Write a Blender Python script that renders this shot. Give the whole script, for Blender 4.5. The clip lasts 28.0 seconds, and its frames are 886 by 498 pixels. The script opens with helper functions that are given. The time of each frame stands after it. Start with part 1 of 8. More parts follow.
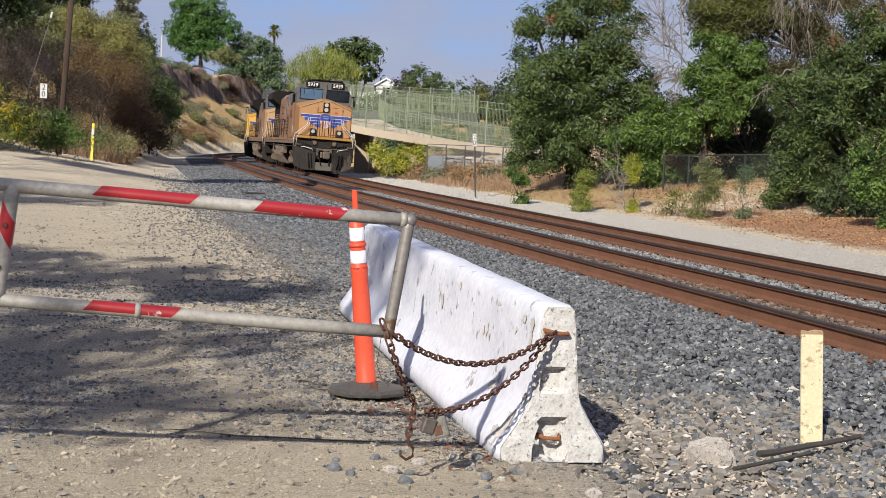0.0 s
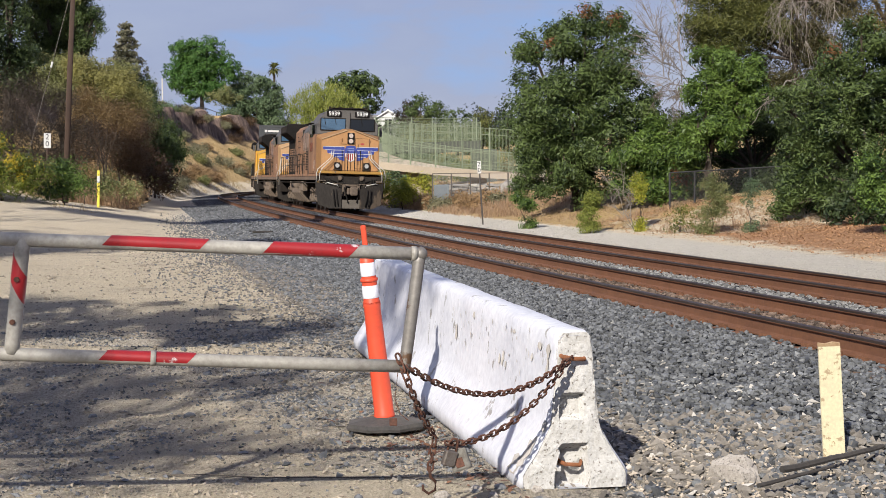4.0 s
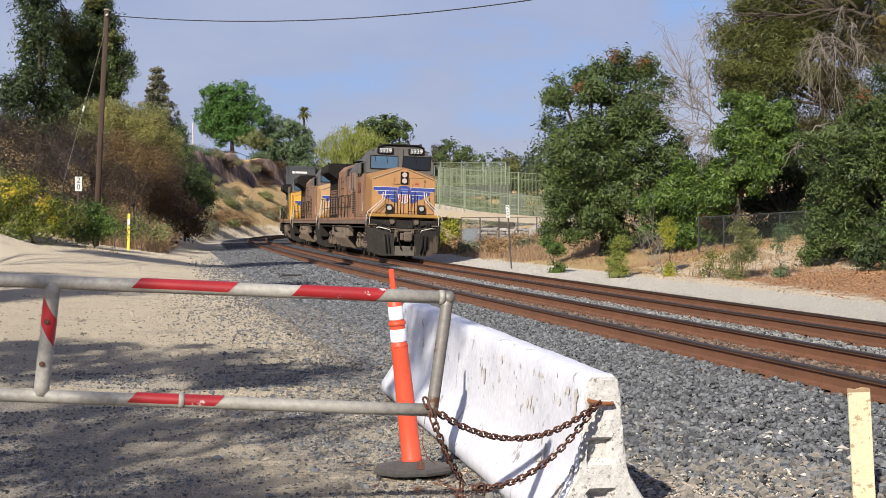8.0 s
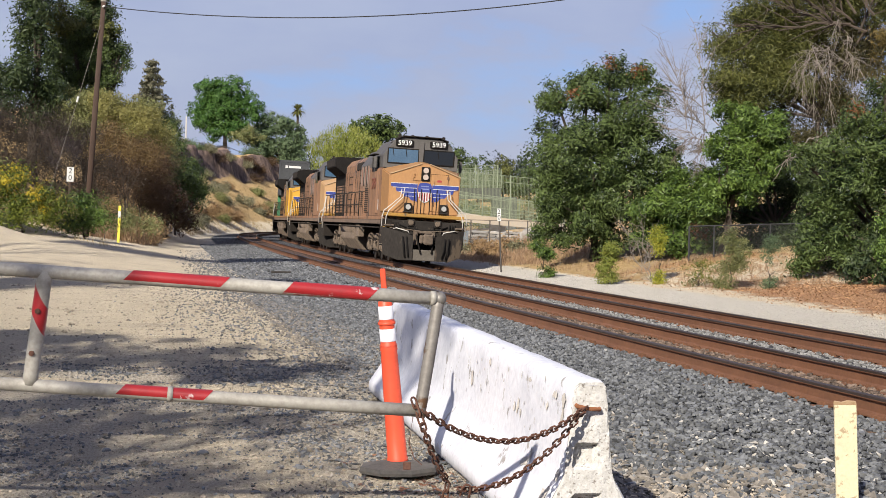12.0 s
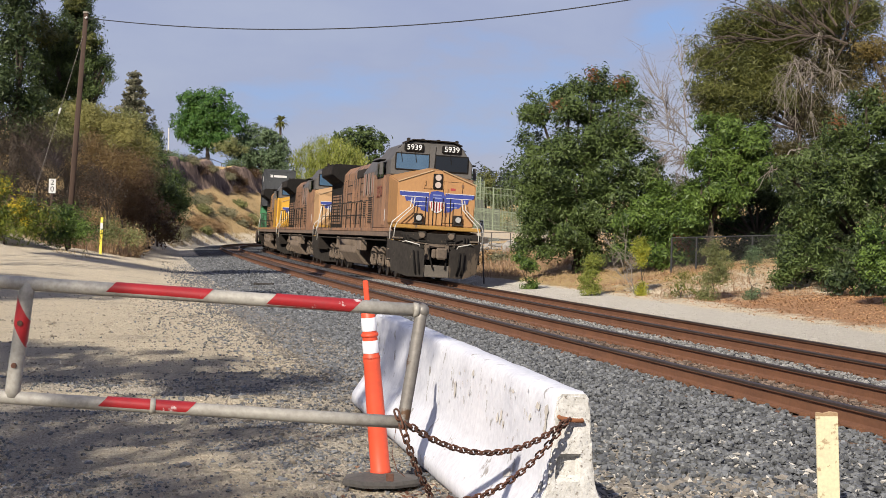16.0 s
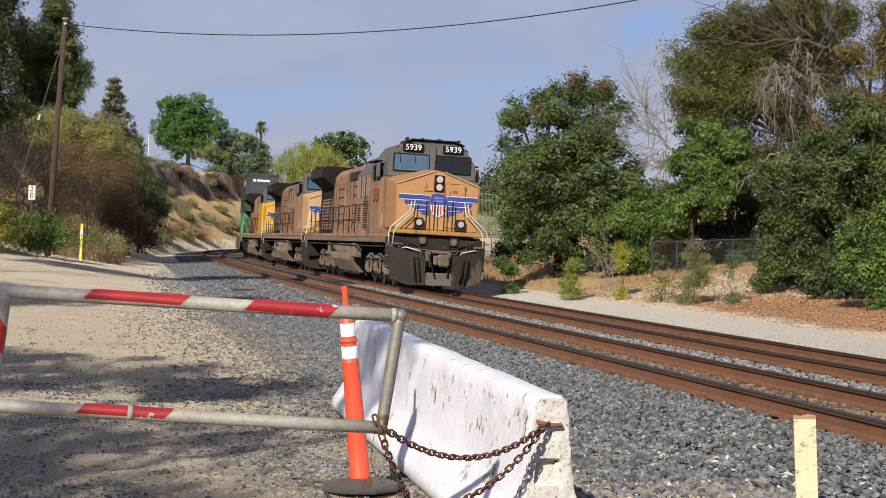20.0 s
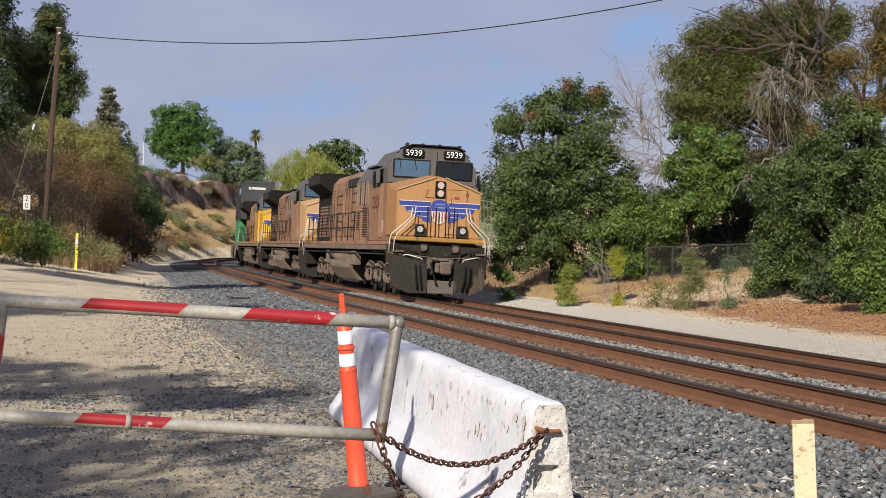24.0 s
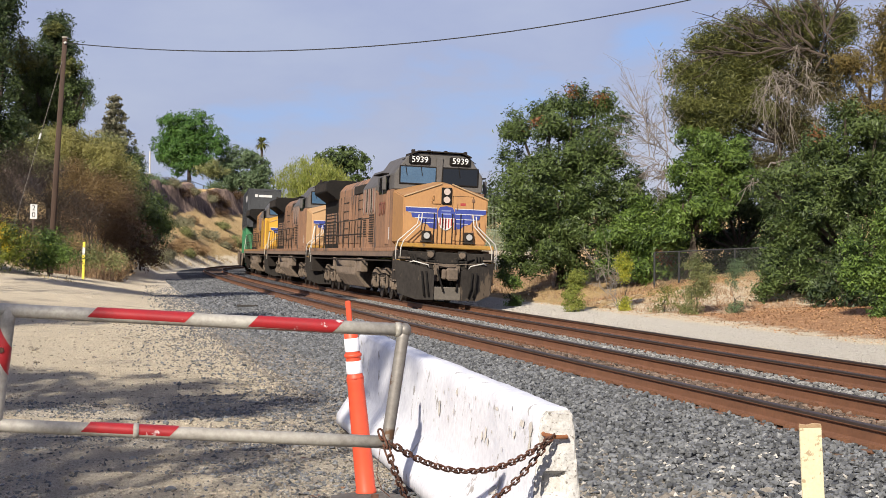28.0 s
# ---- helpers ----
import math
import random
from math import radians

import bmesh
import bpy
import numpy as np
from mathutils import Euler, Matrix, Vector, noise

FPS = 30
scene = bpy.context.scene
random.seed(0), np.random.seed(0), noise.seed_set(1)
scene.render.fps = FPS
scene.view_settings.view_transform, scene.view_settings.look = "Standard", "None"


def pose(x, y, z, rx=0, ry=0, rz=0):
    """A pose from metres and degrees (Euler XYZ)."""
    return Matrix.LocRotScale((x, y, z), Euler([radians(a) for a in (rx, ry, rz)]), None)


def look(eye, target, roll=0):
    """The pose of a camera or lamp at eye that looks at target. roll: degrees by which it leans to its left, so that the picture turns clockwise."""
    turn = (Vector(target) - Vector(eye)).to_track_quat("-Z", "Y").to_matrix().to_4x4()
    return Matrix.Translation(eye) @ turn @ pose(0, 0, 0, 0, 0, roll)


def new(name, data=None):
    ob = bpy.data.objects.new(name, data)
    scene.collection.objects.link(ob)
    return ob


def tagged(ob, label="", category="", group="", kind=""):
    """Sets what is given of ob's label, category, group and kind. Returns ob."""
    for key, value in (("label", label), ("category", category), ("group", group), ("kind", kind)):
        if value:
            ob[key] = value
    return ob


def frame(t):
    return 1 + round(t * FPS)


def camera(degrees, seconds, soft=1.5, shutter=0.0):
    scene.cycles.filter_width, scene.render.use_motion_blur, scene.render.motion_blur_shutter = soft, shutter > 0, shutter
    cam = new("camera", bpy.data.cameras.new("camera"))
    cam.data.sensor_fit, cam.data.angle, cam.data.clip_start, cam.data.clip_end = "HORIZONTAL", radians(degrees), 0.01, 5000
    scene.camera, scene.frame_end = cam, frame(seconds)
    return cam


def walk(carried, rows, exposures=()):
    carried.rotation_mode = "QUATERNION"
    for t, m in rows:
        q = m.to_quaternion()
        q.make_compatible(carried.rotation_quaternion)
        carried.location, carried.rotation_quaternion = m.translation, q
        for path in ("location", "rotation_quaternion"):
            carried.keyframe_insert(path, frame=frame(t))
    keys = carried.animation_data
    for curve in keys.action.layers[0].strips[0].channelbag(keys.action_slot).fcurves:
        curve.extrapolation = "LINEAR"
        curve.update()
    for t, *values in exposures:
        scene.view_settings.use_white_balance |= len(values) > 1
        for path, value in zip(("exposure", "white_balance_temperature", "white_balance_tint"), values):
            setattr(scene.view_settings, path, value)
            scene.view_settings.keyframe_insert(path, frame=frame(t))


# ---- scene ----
cam = camera(31.69, 28.0, soft=0.7)
ROWS = [  # seconds, turn to the right, tilt up, lean, place
    (0.0, -0.002, -3.713, 2.485, -0.000, 0.005, 1.600),
    (0.5, 0.107, -3.667, 2.200, -0.002, 0.007, 1.600),
    (1.0, 0.091, -3.614, 1.828, -0.005, 0.010, 1.601),
    (1.5, -0.053, -3.552, 1.460, -0.009, 0.010, 1.602),
    (2.0, -0.163, -3.452, 1.455, -0.013, 0.008, 1.602),
    (2.5, -0.154, -3.386, 1.667, -0.012, 0.007, 1.604),
    (3.0, -0.057, -3.287, 1.015, -0.010, 0.010, 1.608),
    (3.5, -0.072, -3.012, -0.023, -0.009, 0.014, 1.612),
    (5.5, -0.583, -1.640, -0.859, -0.013, 0.011, 1.620),
    (6.0, -0.826, -1.352, -0.531, -0.013, 0.008, 1.618),
    (6.5, -1.232, -1.188, -0.179, -0.012, 0.003, 1.617),
    (7.0, -1.317, -1.024, -0.247, -0.010, 0.001, 1.616),
    (7.5, -1.395, -0.991, -0.244, -0.008, 0.000, 1.615),
    (8.0, -1.399, -1.053, -0.340, -0.006, 0.001, 1.615),
    (8.5, -1.412, -1.086, -0.405, -0.004, 0.001, 1.615),
    (9.0, -1.364, -1.065, -0.355, -0.004, 0.002, 1.615),
    (9.5, -1.251, -1.157, -0.276, -0.002, 0.001, 1.615),
    (10.0, -1.038, -1.141, -0.011, -0.001, -0.002, 1.615),
    (10.5, -0.968, -1.131, -0.078, -0.004, -0.005, 1.615),
    (11.0, -0.966, -1.016, 0.177, -0.010, -0.007, 1.613),
    (11.5, -1.037, -0.972, 0.674, -0.015, -0.009, 1.613),
    (12.0, -1.029, -0.995, 1.347, -0.018, -0.014, 1.614),
    (12.5, -0.930, -0.915, 1.429, -0.019, -0.020, 1.616),
    (14.5, -0.624, -0.507, 1.943, -0.014, -0.022, 1.615),
    (15.0, -0.532, -0.551, 1.921, -0.015, -0.022, 1.615),
    (15.5, -0.455, -0.563, 1.702, -0.017, -0.023, 1.615),
    (16.0, -0.409, -0.554, 1.340, -0.018, -0.026, 1.615),
    (16.5, -0.411, -0.542, 1.123, -0.017, -0.027, 1.615),
    (17.0, -0.378, -0.503, 1.279, -0.014, -0.026, 1.616),
    (17.5, -0.351, -0.495, 1.360, -0.010, -0.025, 1.616),
    (18.0, -0.225, -0.487, 1.382, -0.006, -0.026, 1.617),
    (18.5, -0.084, -0.423, 1.283, -0.002, -0.027, 1.618),
    (19.0, 0.128, -0.394, 1.187, -0.001, -0.028, 1.618),
    (19.5, 0.213, -0.341, 1.093, -0.001, -0.030, 1.617),
    (20.0, 0.270, -0.355, 1.104, -0.001, -0.032, 1.616),
    (20.5, 0.311, -0.343, 1.048, -0.002, -0.033, 1.616),
    (21.0, 0.346, -0.338, 1.032, -0.003, -0.034, 1.616),
    (21.5, 0.367, -0.333, 0.985, -0.005, -0.034, 1.617),
    (23.5, 0.485, -0.043, 0.801, -0.011, -0.026, 1.615),
    (24.0, 0.439, -0.096, 0.719, -0.011, -0.026, 1.615),
    (24.5, 0.323, -0.146, 0.656, -0.009, -0.028, 1.616),
    (25.0, 0.269, -0.112, 0.666, -0.008, -0.033, 1.617),
    (25.5, 0.197, -0.089, 0.596, -0.010, -0.037, 1.618),
    (26.0, 0.159, -0.052, 0.591, -0.013, -0.041, 1.619),
    (26.5, 0.103, 0.025, 0.640, -0.015, -0.045, 1.619),
    (27.0, 0.090, 0.046, 0.706, -0.013, -0.045, 1.619),
    (27.5, 0.121, 0.055, 0.527, -0.010, -0.042, 1.619),
    (28.0, 0.189, 0.130, 0.311, -0.006, -0.037, 1.618),
]


def eye_pose(turn, tilt, lean, x, y, z):
    a, b = radians(turn), radians(tilt)
    way = Vector((math.sin(a) * math.cos(b), math.cos(a) * math.cos(b), math.sin(b)))
    e = Vector((x, y, z))
    return look(e, e + way * 10, lean)


walk(cam, [(r[0], eye_pose(*r[1:])) for r in ROWS], exposures=[(0.0, 0.35, 6050, 10), (3.5, 0.36, 6050, 10), (6.0, 0.48, 6150, 10), (8.0, 0.48, 6150, 10), (10.0, 0.58, 6200, 10), (12.5, 0.50, 6250, 10), (15.0, 0.43, 6350, 10), (20.0, 0.39, 6350, 10), (24.0, 0.34, 6350, 10), (28.0, 0.57, 6350, 10)])

# ---- world, sun ----
SUN_FROM = Vector((-0.47, -1.50, 0.83)).normalized()
world = bpy.data.worlds.new("sky")
scene.world = world
world.use_nodes = True
wn, wl = world.node_tree.nodes, world.node_tree.links
wn.clear()
w_out = wn.new("ShaderNodeOutputWorld")
w_bg = wn.new("ShaderNodeBackground")
w_bg.inputs["Strength"].default_value = 0.106
w_sky = wn.new("ShaderNodeTexSky")
w_sky.sky_type = "NISHITA"
w_sky.sun_disc = False
w_sky.sun_elevation = math.asin(SUN_FROM.z)
w_sky.sun_rotation = math.atan2(SUN_FROM.x, SUN_FROM.y)
w_sky.dust_density = 0.6
# thin grey-lilac cloud sheet with a few gaps
w_co = wn.new("ShaderNodeTexCoord")
w_map = wn.new("ShaderNodeMapping")
w_map.inputs["Scale"].default_value = (1.3, 1.3, 3.2)
w_noise = wn.new("ShaderNodeTexNoise")
w_noise.inputs["Scale"].default_value = 4.2
w_noise.inputs["Detail"].default_value = 6.0
w_noise.inputs["Roughness"].default_value = 0.55
w_ramp = wn.new("ShaderNodeValToRGB")
w_ramp.color_ramp.elements[0].position, w_ramp.color_ramp.elements[0].color = 0.31, (1.75, 2.55, 4.7, 1)
w_ramp.color_ramp.elements[1].position, w_ramp.color_ramp.elements[1].color = 0.42, (2.28, 2.38, 3.60, 1)
w_high = w_ramp.color_ramp.elements.new(0.68)
w_high.color = (2.80, 2.88, 3.85, 1)
w_mix = wn.new("ShaderNodeMix")
w_mix.data_type = "RGBA"
w_mix.inputs["Factor"].default_value = 0.86
wl.new(w_co.outputs["Generated"], w_map.inputs["Vector"])
wl.new(w_map.outputs["Vector"], w_noise.inputs["Vector"])
wl.new(w_noise.outputs["Fac"], w_ramp.inputs["Fac"])
wl.new(w_ramp.outputs["Color"], w_mix.inputs["B"])
wl.new(w_sky.outputs["Color"], w_mix.inputs["A"])
wl.new(w_mix.outputs["Result"], w_bg.inputs["Color"])
wl.new(w_bg.outputs["Background"], w_out.inputs["Surface"])
sun = new("sun", bpy.data.lights.new("sun", "SUN"))
sun.data.energy, sun.data.angle, sun.data.color = 4.4, radians(0.6), (1.0, 0.91, 0.77)
sun.matrix_world = look(SUN_FROM * 60, (0, 0, 0))


# ---- materials ----
MATS = {}


def surface(name, a, b=None, rough=0.8, metal=0.0, grain=40.0, stain=1.5, bump=0.0, wear=None, wear_at=0.62, wear_scale=6.0, spread=0.12, island=False, stretch=(1, 1, 1), spec=0.5):
    """Two-scale surface: fine grain and broad stains between colours a and b, and patches of a third colour."""
    if name in MATS:
        return MATS[name]
    m = bpy.data.materials.new(name)
    m.use_nodes = True
    n, l = m.node_tree.nodes, m.node_tree.links
    p = n["Principled BSDF"]
    b = b or tuple(c * 0.6 for c in a)
    co = n.new("ShaderNodeTexCoord")
    mp = n.new("ShaderNodeMapping")
    mp.inputs["Scale"].default_value = stretch
    l.new(co.outputs["Object"], mp.inputs["Vector"])

    def noisy(scale, detail=4.0):
        t = n.new("ShaderNodeTexNoise")
        t.inputs["Scale"].default_value, t.inputs["Detail"].default_value = scale, detail
        t.inputs["Roughness"].default_value = 0.62
        l.new(mp.outputs["Vector"], t.inputs["Vector"])
        return t.outputs["Fac"]

    def math_node(op, x, y):
        t = n.new("ShaderNodeMath")
        t.operation = op
        for i, v in enumerate((x, y)):
            if isinstance(v, (int, float)):
                t.inputs[i].default_value = v
            else:
                l.new(v, t.inputs[i])
        return t.outputs[0]

    def mixed(f, x, y):
        t = n.new("ShaderNodeMix")
        t.data_type = "RGBA"
        for key, v in (("Factor", f), ("A", x), ("B", y)):
            s = [i for i in t.inputs if i.name == key and (i.type == "RGBA" or key == "Factor")][0]
            if isinstance(v, tuple):
                s.default_value = (*v, 1)
            elif isinstance(v, (int, float)):
                s.default_value = v
            else:
                l.new(v, s)
        return [o for o in t.outputs if o.type == "RGBA"][0]

    fine, broad = noisy(grain), noisy(stain, 5.0)
    f = math_node("ADD", math_node("MULTIPLY", fine, 0.5), math_node("MULTIPLY", broad, 0.5))
    ramp = n.new("ShaderNodeMapRange")
    ramp.inputs["From Min"].default_value, ramp.inputs["From Max"].default_value = 0.34, 0.66
    l.new(f, ramp.inputs["Value"])
    col = mixed(ramp.outputs["Result"], a, b)
    if wear:
        w = noisy(wear_scale, 8.0)
        r2 = n.new("ShaderNodeMapRange")
        r2.inputs["From Min"].default_value, r2.inputs["From Max"].default_value = wear_at, wear_at + 0.05
        l.new(w, r2.inputs["Value"])
        col = mixed(r2.outputs["Result"], col, wear)
    src = n.new("ShaderNodeNewGeometry").outputs["Random Per Island"] if island else n.new("ShaderNodeObjectInfo").outputs["Random"]
    hsv = n.new("ShaderNodeHueSaturation")
    v = n.new("ShaderNodeMapRange")
    v.inputs["To Min"].default_value, v.inputs["To Max"].default_value = 1 - spread, 1 + spread
    l.new(src, v.inputs["Value"])
    l.new(v.outputs["Result"], hsv.inputs["Value"])
    l.new(col, hsv.inputs["Color"])
    l.new(hsv.outputs["Color"], p.inputs["Base Color"])
    p.inputs["Metallic"].default_value = metal
    p.inputs["Diffuse Roughness"].default_value = max(0.0, min(1.0, (rough - 0.6) * 3))
    p.inputs["Specular IOR Level"].default_value = spec
    rr = n.new("ShaderNodeMapRange")
    rr.inputs["To Min"].default_value, rr.inputs["To Max"].default_value = max(0.02, rough - 0.12), min(1, rough + 0.1)
    l.new(broad, rr.inputs["Value"])
    l.new(rr.outputs["Result"], p.inputs["Roughness"])
    if bump:
        bn = n.new("ShaderNodeBump")
        bn.inputs["Strength"].default_value, bn.inputs["Distance"].default_value = 0.6, bump
        l.new(fine, bn.inputs["Height"])
        l.new(bn.outputs["Normal"], p.inputs["Normal"])
    MATS[name] = m
    return m


def leafy(name, a, b, thin=0.24, vary=0.55):
    """Leaves: colour varies leaf by leaf, some light comes through."""
    if name in MATS:
        return MATS[name]
    m = bpy.data.materials.new(name)
    m.use_nodes = True
    n, l = m.node_tree.nodes, m.node_tree.links
    a, b = tuple(0.76 * v for v in a), tuple(0.76 * v for v in b)
    p = n["Principled BSDF"]
    g = n.new("ShaderNodeNewGeometry")
    co = n.new("ShaderNodeTexCoord")
    t = n.new("ShaderNodeTexNoise")
    t.inputs["Scale"].default_value = 0.9
    l.new(co.outputs["Object"], t.inputs["Vector"])
    ad = n.new("ShaderNodeMath")
    ad.operation = "MULTIPLY_ADD"
    ad.inputs[1].default_value, ad.inputs[2].default_value = vary, (0.55 - vary) * 0.4
    l.new(g.outputs["Random Per Island"], ad.inputs[0])
    a2 = n.new("ShaderNodeMath")
    a2.operation = "MULTIPLY_ADD"
    a2.inputs[1].default_value = 1.1
    l.new(t.outputs["Fac"], a2.inputs[0])
    l.new(ad.outputs[0], a2.inputs[2])
    r = n.new("ShaderNodeValToRGB")
    e = r.color_ramp.elements
    e[0].position, e[0].color = 0.5, (*a, 1)
    e[1].position, e[1].color = 1.0, (*b, 1)
    l.new(a2.outputs[0], r.inputs["Fac"])
    l.new(r.outputs["Color"], p.inputs["Base Color"])
    p.inputs["Roughness"].default_value = 0.48
    p.inputs["Specular IOR Level"].default_value = 0.3
    tr = n.new("ShaderNodeBsdfTranslucent")
    l.new(r.outputs["Color"], tr.inputs["Color"])
    mx = n.new("ShaderNodeMixShader")
    mx.inputs["Fac"].default_value = thin
    l.new(p.outputs["BSDF"], mx.inputs[1])
    l.new(tr.outputs["BSDF"], mx.inputs[2])
    l.new(mx.outputs["Shader"], n["Material Output"].inputs["Surface"])
    MATS[name] = m
    return m


def glow(name, col, power):
    m = bpy.data.materials.new(name)
    m.use_nodes = True
    p = m.node_tree.nodes["Principled BSDF"]
    p.inputs["Base Color"].default_value = (*col, 1)
    p.inputs["Emission Color"].default_value = (*col, 1)
    p.inputs["Emission Strength"].default_value = power
    return m


def glassy(name, tint, rough=0.03):
    m = bpy.data.materials.new(name)
    m.use_nodes = True
    p = m.node_tree.nodes["Principled BSDF"]
    p.inputs["Base Color"].default_value = (*tint, 1)
    p.inputs["Roughness"].default_value = rough
    p.inputs["Specular IOR Level"].default_value = 0.6
    return m


# ---- mesh helpers ----
def mesh_from(name, verts, faces, mat=None, smooth=False):
    me = bpy.data.meshes.new(name)
    verts = np.asarray(verts, dtype=np.float32).reshape(-1, 3)
    faces = np.asarray(faces, dtype=np.int32)
    k = faces.shape[1]
    me.vertices.add(len(verts))
    me.vertices.foreach_set("co", verts.ravel())
    me.loops.add(faces.size)
    me.loops.foreach_set("vertex_index", faces.ravel())
    me.polygons.add(len(faces))
    me.polygons.foreach_set("loop_start", np.arange(0, faces.size, k, dtype=np.int32))
    me.polygons.foreach_set("use_smooth", np.full(len(faces), smooth))
    me.update(calc_edges=True)
    if mat:
        me.materials.append(mat)
    return me


def finish(name, bm, mat, smooth=False):
    bmesh.ops.recalc_face_normals(bm, faces=bm.faces[:])
    me = bpy.data.meshes.new(name)
    bm.to_mesh(me)
    bm.free()
    me.materials.append(mat)
    if smooth:
        me.polygons.foreach_set("use_smooth", np.full(len(me.polygons), True))
    return me


def part(name, bm, mat, parent, label="", smooth=False, m=None):
    me = bm if isinstance(bm, bpy.types.Mesh) else finish(name, bm, mat, smooth)
    ob = new(name, me)
    ob.parent = parent
    if m is not None:
        ob.matrix_basis = m
    if label:
        ob["label"] = label
    return ob


def thing(name, label, category, at=None, group="", kind=""):
    ob = new(name)
    if at is not None:
        ob.matrix_basis = at
    return tagged(ob, label, category, group, kind)


def box(bm, x0, x1, y0, y1, z0, z1, bevel=0.0):
    vs = [bm.verts.new((x, y, z)) for x in (x0, x1) for y in (y0, y1) for z in (z0, z1)]
    fs = [bm.faces.new([vs[i] for i in q]) for q in ((0, 1, 3, 2), (4, 6, 7, 5), (0, 4, 5, 1), (2, 3, 7, 6), (0, 2, 6, 4), (1, 5, 7, 3))]
    if bevel:
        es = list({e for f in fs for e in f.edges})
        bmesh.ops.bevel(bm, geom=es, offset=bevel, segments=1, affect="EDGES")
    return bm


def boxed(*a, bevel=0.0):
    return box(bmesh.new(), *a, bevel=bevel)


def prism(bm, outline, lo, hi, axis="x", bevel=0.0):
    """An outline of (u, v) pushed from lo to hi along an axis: x uses (y, z), y uses (x, z), z uses (x, y)."""
    def put(u, v, w):
        return {"x": (w, u, v), "y": (u, w, v), "z": (u, v, w)}[axis]
    a = [bm.verts.new(put(u, v, lo)) for u, v in outline]
    b = [bm.verts.new(put(u, v, hi)) for u, v in outline]
    fs = [bm.faces.new(a), bm.faces.new(b[::-1])]
    k = len(outline)
    for i in range(k):
        fs.append(bm.faces.new((a[i], b[i], b[(i + 1) % k], a[(i + 1) % k])))
    if bevel:
        bmesh.ops.bevel(bm, geom=list({e for f in fs for e in f.edges}), offset=bevel, segments=1, affect="EDGES")
    return bm


def tube(bm, points, r, seg=8, r2=None, cap=True):
    """A round bar through points."""
    pts = [Vector(p) for p in points]
    rings = []
    n = len(pts)
    for i, p in enumerate(pts):
        d = (pts[min(i + 1, n - 1)] - pts[max(i - 1, 0)]).normalized()
        q = d.to_track_quat("Z", "Y")
        rad = r if r2 is None else r + (r2 - r) * i / max(1, n - 1)
        rings.append([bm.verts.new(p + q @ Vector((math.cos(2 * math.pi * k / seg) * rad, math.sin(2 * math.pi * k / seg) * rad, 0))) for k in range(seg)])
    for a, b in zip(rings, rings[1:]):
        for k in range(seg):
            bm.faces.new((a[k], a[(k + 1) % seg], b[(k + 1) % seg], b[k]))
    if cap:
        bm.faces.new(rings[0][::-1])
        bm.faces.new(rings[-1])
    return bm


def turned(bm, profile, seg=16, at=(0, 0, 0)):
    """A body of revolution about z from (radius, height) pairs."""
    rings = [[bm.verts.new((at[0] + r * math.cos(2 * math.pi * k / seg), at[1] + r * math.sin(2 * math.pi * k / seg), at[2] + z)) for k in range(seg)] for r, z in profile]
    for a, b in zip(rings, rings[1:]):
        for k in range(seg):
            bm.faces.new((a[k], a[(k + 1) % seg], b[(k + 1) % seg], b[k]))
    bm.faces.new(rings[0][::-1])
    bm.faces.new(rings[-1])
    return bm


def lettering(text, size, mat, m, parent, name="lettering", depth=0.004):
    cu = bpy.data.curves.new(name, "FONT")
    cu.body, cu.size, cu.align_x, cu.align_y, cu.extrude = text, size, "CENTER", "CENTER", depth
    ob0 = bpy.data.objects.new(name, cu)
    scene.collection.objects.link(ob0)
    me = bpy.data.meshes.new_from_object(ob0.evaluated_get(bpy.context.evaluated_depsgraph_get()))
    bpy.data.objects.remove(ob0)
    bpy.data.curves.remove(cu)
    me.materials.clear()
    me.materials.append(mat)
    return part(name, me, mat, parent, m=m)


# ---- the line of the tracks ----
DS = 0.25
TS = np.arange(-150, 330, DS)
_u = np.clip((TS - 90) / 40, 0, 1)
_k = 0.0005 + 0.0055 * _u * _u * (3 - 2 * _u)
_k[TS > 230] = 0.001
_th = np.cumsum(_k) * DS
_i0 = int(np.argmin(abs(TS)))
TH = _th - _th[_i0] - 0.2244
TX = np.cumsum(np.sin(TH)) * DS
TY = np.cumsum(np.cos(TH)) * DS
TX += 3.2522 - TX[_i0]
TY += 18.275 - TY[_i0]
FAR = 3.513     # distance between the two tracks
GAUGE = 0.752   # half the distance of the rail heads


def rail_z(o):
    return 0.156 - 0.0393 * o


def on_track(s, o):
    """Place and heading at s along the near track, o metres to its right."""
    th = np.interp(s, TS, TH)
    return (np.interp(s, TS, TX) + o * np.cos(th), np.interp(s, TS, TY) - o * np.sin(th), th)


def track_coords(x, y):
    """Along and across the near track for arrays of places."""
    x, y = np.asarray(x, float).ravel(), np.asarray(y, float).ravel()
    step = 8
    px, py = TX[::step], TY[::step]
    near = np.empty(len(x), int)
    for i in range(0, len(x), 20000):
        near[i:i + 20000] = np.argmin((x[i:i + 20000, None] - px) ** 2 + (y[i:i + 20000, None] - py) ** 2, axis=1)
    j = near * step
    dx, dy = x - TX[j], y - TY[j]
    s = TS[j] + dx * np.sin(TH[j]) + dy * np.cos(TH[j])
    th = np.interp(s, TS, TH)
    o = (x - np.interp(s, TS, TX)) * np.cos(th) - (y - np.interp(s, TS, TY)) * np.sin(th)
    return s, o


def smooth01(v, lo, hi):
    u = np.clip((v - lo) / (hi - lo), 0, 1)
    return u * u * (3 - 2 * u)


